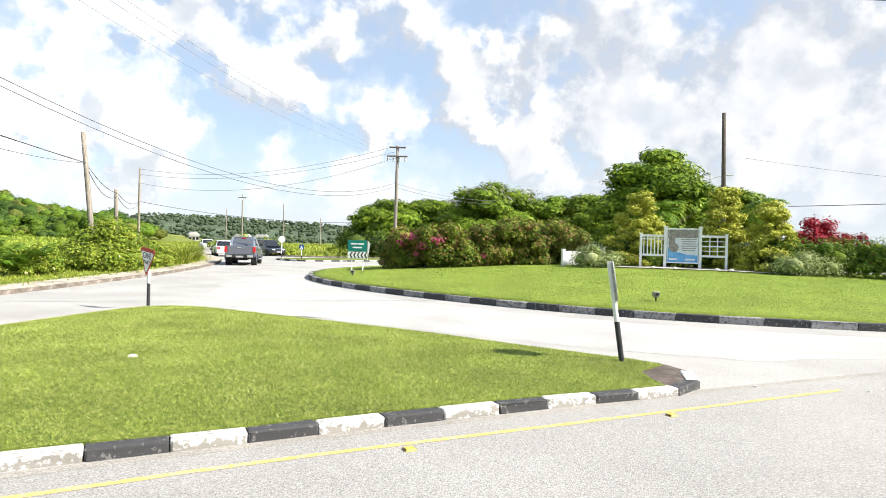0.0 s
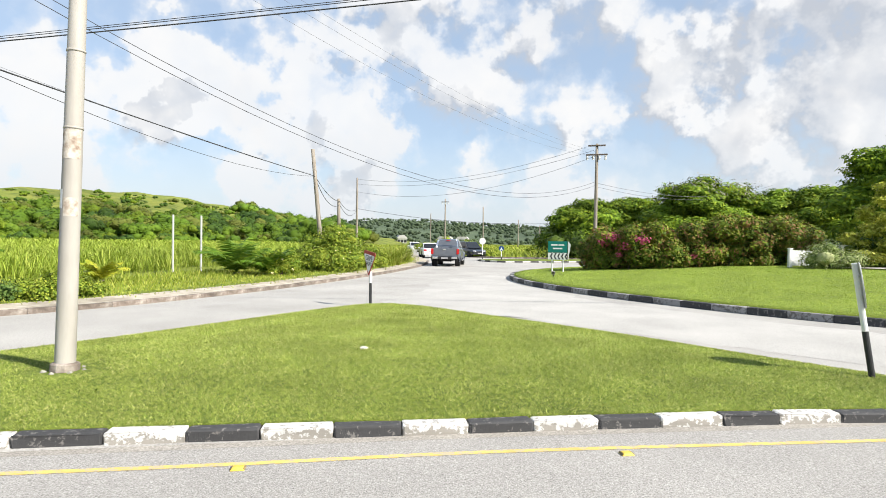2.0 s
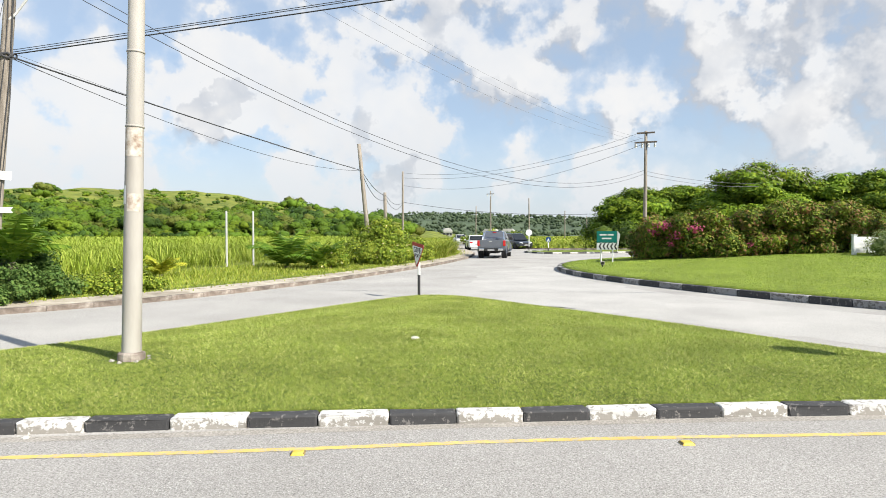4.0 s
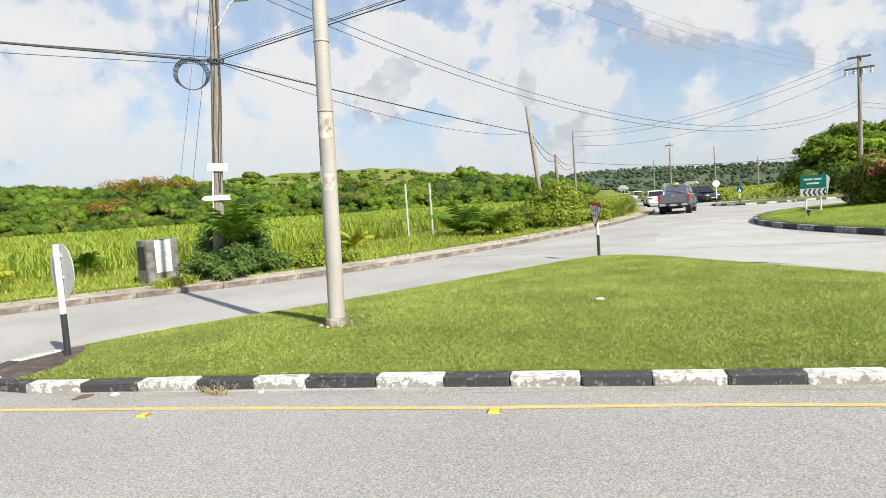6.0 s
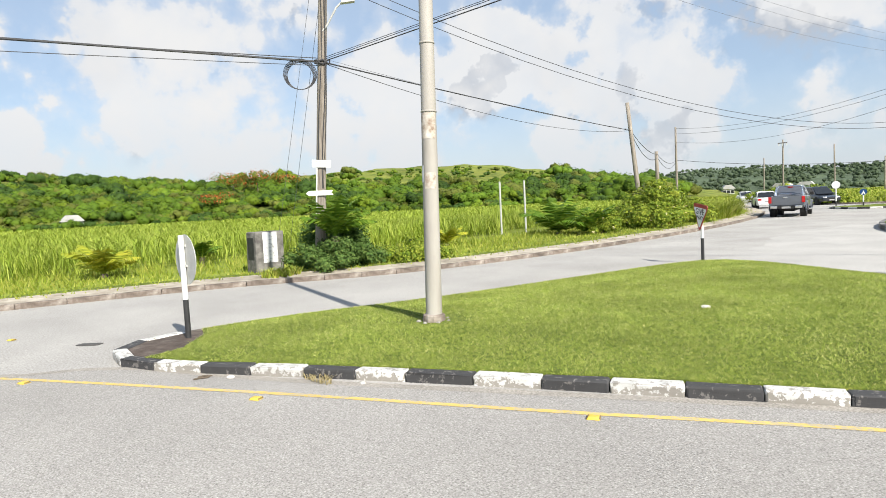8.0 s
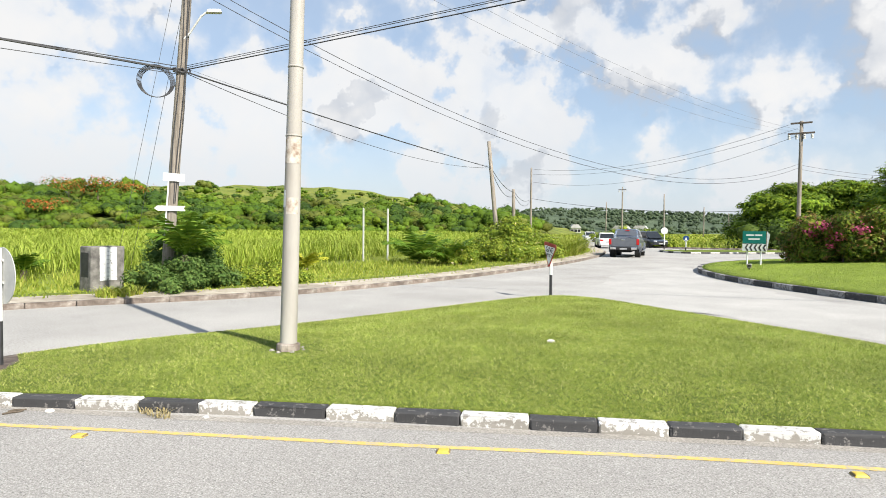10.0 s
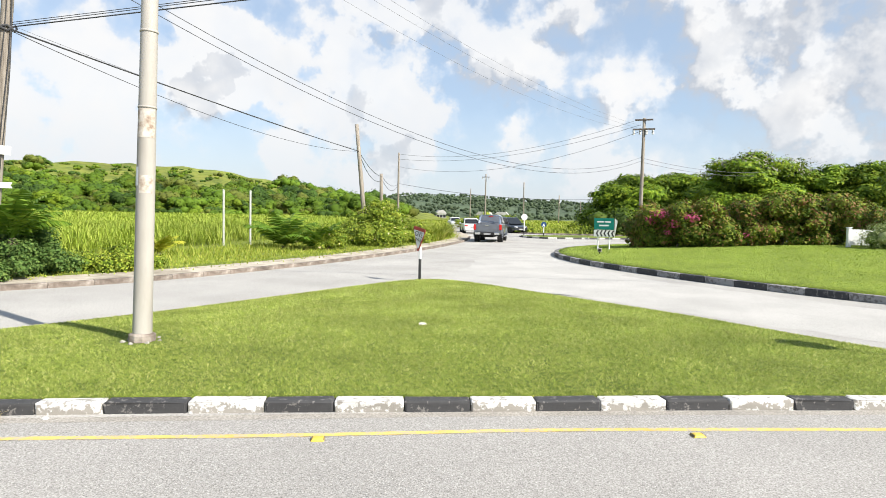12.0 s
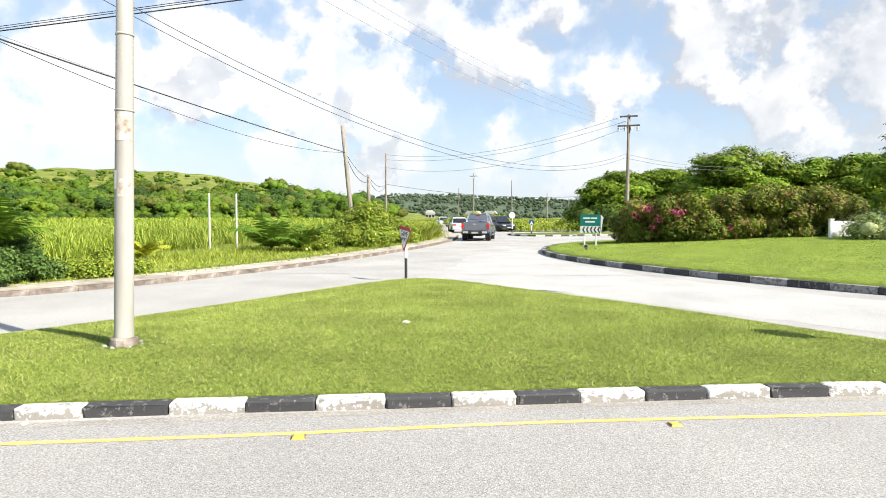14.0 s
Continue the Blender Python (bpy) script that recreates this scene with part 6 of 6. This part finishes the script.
def tall_grass(place, rx, ry, count, length, label, width=0.045, mat=WEED):
    a, r = rng.uniform(0, 6.28, count), np.sqrt(rng.random(count))
    p = np.c_[rx * r * np.cos(a), ry * r * np.sin(a), np.zeros(count)]
    t = thing("tall_grass", place, label, "grass", "tall grass clumps")
    arrays("blade_tuft", *arcs(p, length, width, 0.55, 3, 0.5), mat, t)


for y, x, ln in ((36, -16.2, 1.5), (39, -17.2, 1.5), (42, -18.0, 1.6), (46, -19.6, 1.6), (50, -21.4, 1.6), (34, -17.5, 1.6)):
    tall_grass((x, y, 0.1), 1.5, 2.1, 1500, ln, "tall yellow-green grass clump beside the road", 0.06)
tall_grass((-14.62, 8.2, 0.1), 0.35, 0.5, 260, 0.38, "grass tuft growing over the kerb", 0.03)
tall_grass((-6.05, 3.8, 0.0), 0.22, 0.08, 90, 0.085, "dry weed growing in the gutter", 0.008, DRYWEED)
for x, y, rx, h in ((-24, 84, 3, 2.2), (-17, 66, 1.6, 1.2), (-9, 70, 1.4, 1.5), (-6, 72, 1.8, 1.7), (-38, 120, 4, 3), (-14, 92, 2.5, 1.5), (-2, 84, 2.6, 2.2), (-27, 77, 2.0, 1.6)):
    shrub("pasture_bush", (x, y, -0.05), "rounded green bush in the rough pasture", "shrub", lumps(16, rx, rx * 0.8, h, h * 0.28), 2400, 0.22, LEAF_SHRUB, group="pasture bushes")
# leafy weeds at the far field edge
for k in range(16):
    y = 27 + 1.6 * k + rng.uniform(-1, 1)
    x = float(np.interp(y, [4, 12, 20, 30, 40, 60], [-17.5, -15.5, -15.8, -16.6, -18.6, -26])) - rng.uniform(0.2, 1.6)
    shrub("verge_weed", (x, y, 0.12), "low leafy green weeds at the field edge", "weed", lumps(7, 0.7, 0.8, rng.uniform(0.6, 1.1), 0.3), 1100, 0.11, LEAF_SHRUB, group="verge weeds", stems=3)

# ---- vehicles and far houses ----


def loft(bm, sections):
    """Joins rings of points with the same count, front to back, with end caps."""
    rings = [[bm.verts.new(p) for p in s] for s in sections]
    n = len(rings[0])
    for a, b in zip(rings, rings[1:]):
        for k in range(n):
            bm.faces.new((a[k], a[(k + 1) % n], b[(k + 1) % n], b[k]))
    bm.faces.new(rings[0][::-1])
    bm.faces.new(rings[-1])
    bmesh.ops.recalc_face_normals(bm, faces=bm.faces)
    return bm


def body_ring(y, half, z0, z1, r=0.10, tuck=0.05):
    """A rounded cross-section of a car's lower body at y."""
    return [(-half + tuck, y, z0), (half - tuck, y, z0), (half, y, z0 + 0.12), (half, y, (z0 + z1) / 2 + 0.05), (half - 0.03, y, z1 - r * 0.6), (half - r, y, z1), (-half + r, y, z1), (-half + 0.03, y, z1 - r * 0.6), (-half, y, (z0 + z1) / 2 + 0.05), (-half, y, z0 + 0.12)]


def wheel(parent, x, y, r, w):
    s = 1 if x > 0 else -1
    bm = bmesh.new()
    prof = [(r * 0.66, -w / 2), (r * 0.93, -w / 2), (r, -w / 2 + 0.03), (r, w / 2 - 0.03), (r * 0.93, w / 2), (r * 0.66, w / 2)]
    n = 28
    rings = [[bm.verts.new((x + d, y + q * math.cos(a), r + q * math.sin(a))) for q, d in prof] for a in (2 * math.pi * k / n for k in range(n))]
    for k in range(n):
        a, b = rings[k], rings[(k + 1) % n]
        for j in range(len(prof)):
            i = (j + 1) % len(prof)
            bm.faces.new((a[j], a[i], b[i], b[j]))
    t = part("wheel", bm, TYRE, parent, "black tyre on a pale alloy rim")
    bm = bmesh.new()
    face = x + s * (w / 2 - 0.035)
    rod(bm, (face - s * 0.05, y, r), (face, y, r), r * 0.2, n=12)
    for k in range(6):
        a = 2 * math.pi * k / 6
        box(bm, (0.03, 0.075, r * 0.6), (face - s * 0.015, y + math.sin(a) * r * 0.36, r + math.cos(a) * r * 0.36), (-math.degrees(a), 0, 0), 0.006)
    tube(bm, [(face - s * 0.02, y + r * 0.64 * math.cos(a), r + r * 0.64 * math.sin(a)) for a in np.linspace(0, 2 * math.pi, 25)], 0.02, 5)
    part("rim", bm, ALLOY, t)
    # black disc stands in for the shade behind the spokes
    bm = bmesh.new()
    rod(bm, (face - s * 0.09, y, r), (face - s * 0.07, y, r), r * 0.66, n=20)
    part("brake_shadow", bm, BLACK_PLASTIC, t)


def arch(parent, x, y, r):
    s = 1 if x > 0 else -1
    bm = bmesh.new()
    tube(bm, [(x + s * 0.015, y + r * math.cos(a), r * 0.86 + r * math.sin(a)) for a in np.linspace(-0.15, math.pi + 0.15, 15)], 0.05, 6)
    part("wheel_arch", bm, CAR_GREY, parent)
    bm = bmesh.new()
    rod(bm, (x - s * 0.30, y, r * 0.86), (x + s * 0.008, y, r * 0.86), r * 0.97, n=24)
    part("wheel_well", bm, BLACK_PLASTIC, parent)


# the pickup: y points forward
pk = thing("pickup_truck", (-13.05, 41.2, 0.0), "slate grey double-cab pickup truck with chrome roll bar", "pickup truck", turn=11)
W = 0.91
bm = bmesh.new()
loft(bm, [body_ring(y, h, a, b) for y, h, a, b in ((-2.58, 0.86, 0.62, 1.16), (-2.5, W - 0.02, 0.52, 1.19), (-1.0, W, 0.48, 1.19), (0.0, W, 0.46, 1.17), (1.1, W, 0.46, 1.14), (1.9, W - 0.02, 0.46, 1.08), (2.4, 0.84, 0.5, 0.98), (2.62, 0.70, 0.55, 0.86))])
part("body", bm, CAR_GREY, pk, smooth=False)
bm = bmesh.new()
loft(bm, [[(-0.80, -0.75, 1.15), (0.80, -0.75, 1.15), (0.80, 1.28, 1.15), (-0.80, 1.28, 1.15)], [(-0.78, -0.70, 1.25), (0.78, -0.70, 1.25), (0.78, 1.12, 1.25), (-0.78, 1.12, 1.25)], [(-0.66, -0.52, 1.70), (0.66, -0.52, 1.70), (0.66, 0.42, 1.70), (-0.66, 0.42, 1.70)], [(-0.56, -0.40, 1.78), (0.56, -0.40, 1.78), (0.56, 0.30, 1.78), (-0.56, 0.30, 1.78)]])
part("cab", bm, CAR_GREY, pk)
for s in (-1, 1):
    for y0, y1, top0, top1 in ((-0.52, 0.02, -0.42, 0.0), (0.09, 0.92, 0.07, 0.46)):
        bm = bmesh.new()
        vs = [bm.verts.new((s * (0.795 - 0.005), y0, 1.24)), bm.verts.new((s * 0.79, y1, 1.24)), bm.verts.new((s * 0.685, top1, 1.64)), bm.verts.new((s * 0.685, top0, 1.64))]
        f = bm.faces.new(vs)
        r = bmesh.ops.extrude_face_region(bm, geom=[f])
        bmesh.ops.translate(bm, vec=(s * 0.012, 0, 0.004), verts=[v for v in r["geom"] if isinstance(v, bmesh.types.BMVert)])
        bmesh.ops.recalc_face_normals(bm, faces=bm.faces)
        part("side_window", bm, DARK_GLASS, pk, "dark tinted side glass")
    for y in (-0.42, 0.32):
        bm = bmesh.new()
        box(bm, (0.03, 0.16, 0.035), (s * (W + 0.01), y, 1.03), bevel=0.008)
        part("door_handle", bm, CHROME, pk, "chrome handle")
    bm = bmesh.new()
    box(bm, (0.2, 0.12, 0.17), (s * 0.98, 0.86, 1.27), bevel=0.03)
    part("wing_mirror", bm, BLACK_PLASTIC, pk)
    bm = bmesh.new()
    tube(bm, [(s * 0.94, -0.72, 0.42), (s * 0.97, -0.6, 0.38), (s * 0.97, 1.0, 0.38), (s * 0.94, 1.12, 0.42)], 0.045, 8)
    part("side_step", bm, CHROME, pk, "chrome side step")
    bm = bmesh.new()
    box(bm, (0.16, 0.10, 0.36), (s * 0.83, -2.565, 0.98), bevel=0.02)
    part("tail_light", bm, RED_LAMP, pk, "tall red tail light")
    bm = bmesh.new()
    box(bm, (0.30, 0.16, 0.16), (s * 0.62, 2.50, 0.86), (0, 0, -s * 22), 0.03)
    part("headlight", bm, CLEAR_LAMP, pk)
    for y in (-1.62, 1.50):
        arch(pk, s * (W - 0.01), y, 0.46)
        wheel(pk, s * 0.80, y, 0.385, 0.25)
    bm = bmesh.new()
    tube(bm, [(s * 0.70, -1.75, 1.2), (s * 0.68, -1.5, 1.42), (s * 0.66, -1.05, 1.66), (s * 0.60, -0.85, 1.72)], 0.035, 8)
    tube(bm, [(s * 0.70, -1.0, 1.2), (s * 0.66, -0.95, 1.5), (s * 0.58, -0.88, 1.73)], 0.035, 8)
    part("roll_bar", bm, CHROME, pk, "polished roll bar side")
bm = bmesh.new()
tube(bm, [(-0.58, -0.88, 1.73), (0, -0.88, 1.75), (0.58, -0.88, 1.73)], 0.035, 8)
tube(bm, [(-0.66, -0.95, 1.3), (0.66, -0.95, 1.3)], 0.025, 8)
part("roll_bar", bm, CHROME, pk, "polished roll bar hoop")
bm = bmesh.new()
prism(bm, [(-0.66, 1.24), (0.66, 1.24), (0.58, 1.62), (-0.58, 1.62)], 0.012, pose(0, -0.655, 0) @ Matrix.Translation((0, 0, 1.24)) @ pose(0, 0, 0, -21, 0, 0) @ Matrix.Translation((0, 0, -1.24)))
part("rear_window", bm, DARK_GLASS, pk, "dark rear cab window")
bm = bmesh.new()
box(bm, (0.26, 0.05, 0.05), (0, -0.56, 1.68), bevel=0.01)
part("brake_light", bm, RED_LAMP, pk, "high red brake light")
bm = bmesh.new()
prism(bm, [(-0.70, 1.22), (0.70, 1.22), (0.58, 1.68), (-0.58, 1.68)], 0.012, pose(0, 1.17, 0) @ Matrix.Translation((0, 0, 1.22)) @ pose(0, 0, 0, 57, 0, 0) @ Matrix.Translation((0, 0, -1.22)))
part("windscreen", bm, DARK_GLASS, pk)
bm = bmesh.new()
box(bm, (1.42, 0.05, 0.50), (0, -2.575, 0.93), bevel=0.015)
tg = part("tailgate", bm, CAR_GREY, pk)
bm = bmesh.new()
box(bm, (0.2, 0.03, 0.06), (-0.05, -2.61, 1.1), bevel=0.008)
part("tailgate_handle", bm, CHROME, tg)
bm = bmesh.new()
box(bm, (1.40, 1.52, 0.02), (0, -1.74, 1.185))
part("bed_opening", bm, BLACK_PLASTIC, pk, "dark load bed")
bm = bmesh.new()
box(bm, (1.70, 0.24, 0.18), (0, -2.64, 0.56), bevel=0.03)
bp = part("rear_bumper", bm, BLACK_PLASTIC, pk, "rear bumper with chrome ends")
for s in (-1, 1):
    bm = bmesh.new()
    box(bm, (0.36, 0.06, 0.15), (s * 0.62, -2.75, 0.58), bevel=0.02)
    part("bumper_end", bm, CHROME, bp)
bm = bmesh.new()
box(bm, (0.44, 0.012, 0.11), (0, -2.768, 0.55))
part("number_plate", bm, PLATE_PALE, bp)
bm = bmesh.new()
box(bm, (1.5, 0.16, 0.3), (0, 2.60, 0.62), bevel=0.04)
part("front_bumper", bm, CAR_GREY, pk)
bm = bmesh.new()
box(bm, (0.8, 0.06, 0.2), (0, 2.64, 0.80), bevel=0.02)
part("grille", bm, CHROME, pk)
bm = bmesh.new()
box(bm, (0.7, 4.4, 0.16), (0, 0, 0.40))
part("chassis", bm, BLACK_PLASTIC, pk)


def car(name, place, turn, label, paint, length=4.3, width=1.7, h=1.45, estate=False, group=""):
    t = thing(name, place, label, "car", group, turn=turn)
    a, w = length / 2, width / 2
    bm = bmesh.new()
    loft(bm, [body_ring(y, q, z0, z1) for y, q, z0, z1 in ((-a, w - 0.12, 0.40, 0.84), (-a + 0.12, w - 0.03, 0.28, 0.92), (-a * 0.4, w, 0.24, 0.93), (a * 0.3, w, 0.24, 0.92), (a * 0.75, w - 0.03, 0.26, 0.80), (a - 0.1, w - 0.09, 0.30, 0.70), (a, w - 0.2, 0.38, 0.62))])
    part("body", bm, paint, t)
    r0 = -a + (0.15 if estate else 0.75)
    r1 = -a + (0.45 if estate else 1.25)
    bm = bmesh.new()
    loft(bm, [[(-w + 0.1, r0, 0.90), (w - 0.1, r0, 0.90), (w - 0.1, a * 0.52, 0.90), (-w + 0.1, a * 0.52, 0.90)], [(-w + 0.22, r1, h - 0.06), (w - 0.22, r1, h - 0.06), (w - 0.22, a * 0.12, h - 0.06), (-w + 0.22, a * 0.12, h - 0.06)], [(-w + 0.32, r1 + 0.1, h), (w - 0.32, r1 + 0.1, h), (w - 0.32, a * 0.05, h), (-w + 0.32, a * 0.05, h)]])
    part("roof", bm, paint, t)
    for y0, y1, z1 in ((r0, r1, -1), (a * 0.52, a * 0.12, 1)):
        bm = bmesh.new()
        vs = [bm.verts.new(p) for p in ((-w + 0.17, y0 + z1 * 0.008, 0.95), (w - 0.17, y0 + z1 * 0.008, 0.95), (w - 0.26, y1 + z1 * 0.02, h - 0.09), (-w + 0.26, y1 + z1 * 0.02, h - 0.09))]
        f = bm.faces.new(vs)
        r = bmesh.ops.extrude_face_region(bm, geom=[f])
        bmesh.ops.translate(bm, vec=(0, z1 * 0.015, 0.012), verts=[v for v in r["geom"] if isinstance(v, bmesh.types.BMVert)])
        bmesh.ops.recalc_face_normals(bm, faces=bm.faces)
        part("windscreen" if z1 > 0 else "rear_window", bm, DARK_GLASS, t)
    for s in (-1, 1):
        for u0, u1 in ((0.10, 0.47), (0.51, 0.92)):
            lo = [r0 + (a * 0.52 - r0) * u for u in (u0, u1)]
            hi = [r1 + (a * 0.12 - r1) * u for u in (u0, u1)]
            bm = bmesh.new()
            vs = [bm.verts.new(p) for p in ((s * (w - 0.105), lo[0], 0.95), (s * (w - 0.105), lo[1], 0.95), (s * (w - 0.205), hi[1], h - 0.1), (s * (w - 0.205), hi[0], h - 0.1))]
            f = bm.faces.new(vs)
            r = bmesh.ops.extrude_face_region(bm, geom=[f])
            bmesh.ops.translate(bm, vec=(s * 0.012, 0, 0.003), verts=[v for v in r["geom"] if isinstance(v, bmesh.types.BMVert)])
            bmesh.ops.recalc_face_normals(bm, faces=bm.faces)
            part("side_window", bm, DARK_GLASS, t)
        for y in (-a * 0.6, a * 0.62):
            bm = bmesh.new()
            rod(bm, (s * (w - 0.28), y, 0.33), (s * (w + 0.004), y, 0.33), 0.36, n=22)
            part("wheel_well", bm, BLACK_PLASTIC, t)
            wheel(t, s * (w - 0.08), y, 0.30, 0.19)
        bm = bmesh.new()
        box(bm, (0.28, 0.08, 0.15), (s * (w - 0.26), -a + 0.02, 0.76), bevel=0.02)
        part("tail_light", bm, RED_LAMP, t)
        bm = bmesh.new()
        box(bm, (0.32, 0.10, 0.13), (s * (w - 0.34), a - 0.06, 0.64), (0, 0, -s * 18), 0.03)
        part("headlight", bm, CLEAR_LAMP, t)
        bm = bmesh.new()
        box(bm, (0.16, 0.09, 0.11), (s * (w + 0.06), a * 0.38, 0.97), bevel=0.025)
        part("wing_mirror", bm, paint, t)
    for y, z in ((-a - 0.01, 0.6), (a - 0.0, 0.42)):
        bm = bmesh.new()
        box(bm, (0.42, 0.02, 0.11), (0, y, z))
        part("number_plate", bm, PLATE_PALE, t)
    bm = bmesh.new()
    box(bm, (width * 0.8, 0.1, 0.16), (0, -a + 0.02, 0.40), bevel=0.03)
    part("bumper", bm, paint, t)
    bm = bmesh.new()
    box(bm, (0.7, 0.05, 0.12), (0, a - 0.01, 0.56), bevel=0.02)
    part("grille", bm, BLACK_PLASTIC, t)
    return t


car("saloon_car", (-20.3, 58.2, 0.0), 25, "white saloon car driving away on the pale road", CAR_WHITE)
car("saloon_car", (-31.5, 84.5, 0.0), 208, "white saloon car approaching on the pale road", CAR_WHITE)
car("dark_car", (-17.6, 63.6, 0.004), 222, "dark blue family car at the junction mouth", CAR_DARK, 4.5, 1.78, 1.62, True)


def house(x, y, z, w, d, h, turn):
    t = thing("house", (x, y, z), "small pale walled house far across the fields", "house", "far houses", turn=turn)
    bm = bmesh.new()
    box(bm, (w, d, h), (0, 0, h / 2))
    part("wall", bm, HOUSE_WALL, t)
    bm = bmesh.new()
    prism(bm, [(-w / 2 - 0.4, h), (w / 2 + 0.4, h), (w / 2 - 1.0, h + 1.5), (-w / 2 + 1.0, h + 1.5)], d + 0.8)
    part("roof", bm, HOUSE_ROOF, t)
    for k in range(3):
        bm = bmesh.new()
        box(bm, (1.1, 0.1, 1.1), (-w / 3 + k * w / 3, -d / 2 - 0.02, h * 0.55))
        part("window", bm, DARK_GLASS, t)


for b, r, w, tn in ((15.8, 300, 6, 10), (17.4, 310, 7, 5), (21.5, 260, 4, 30), (8.0, 300, 6, -5), (77, 172, 4.5, 80)):
    house(-math.sin(radians(b)) * r, math.cos(radians(b)) * r, 0.0, w, 5, 2.4, tn)
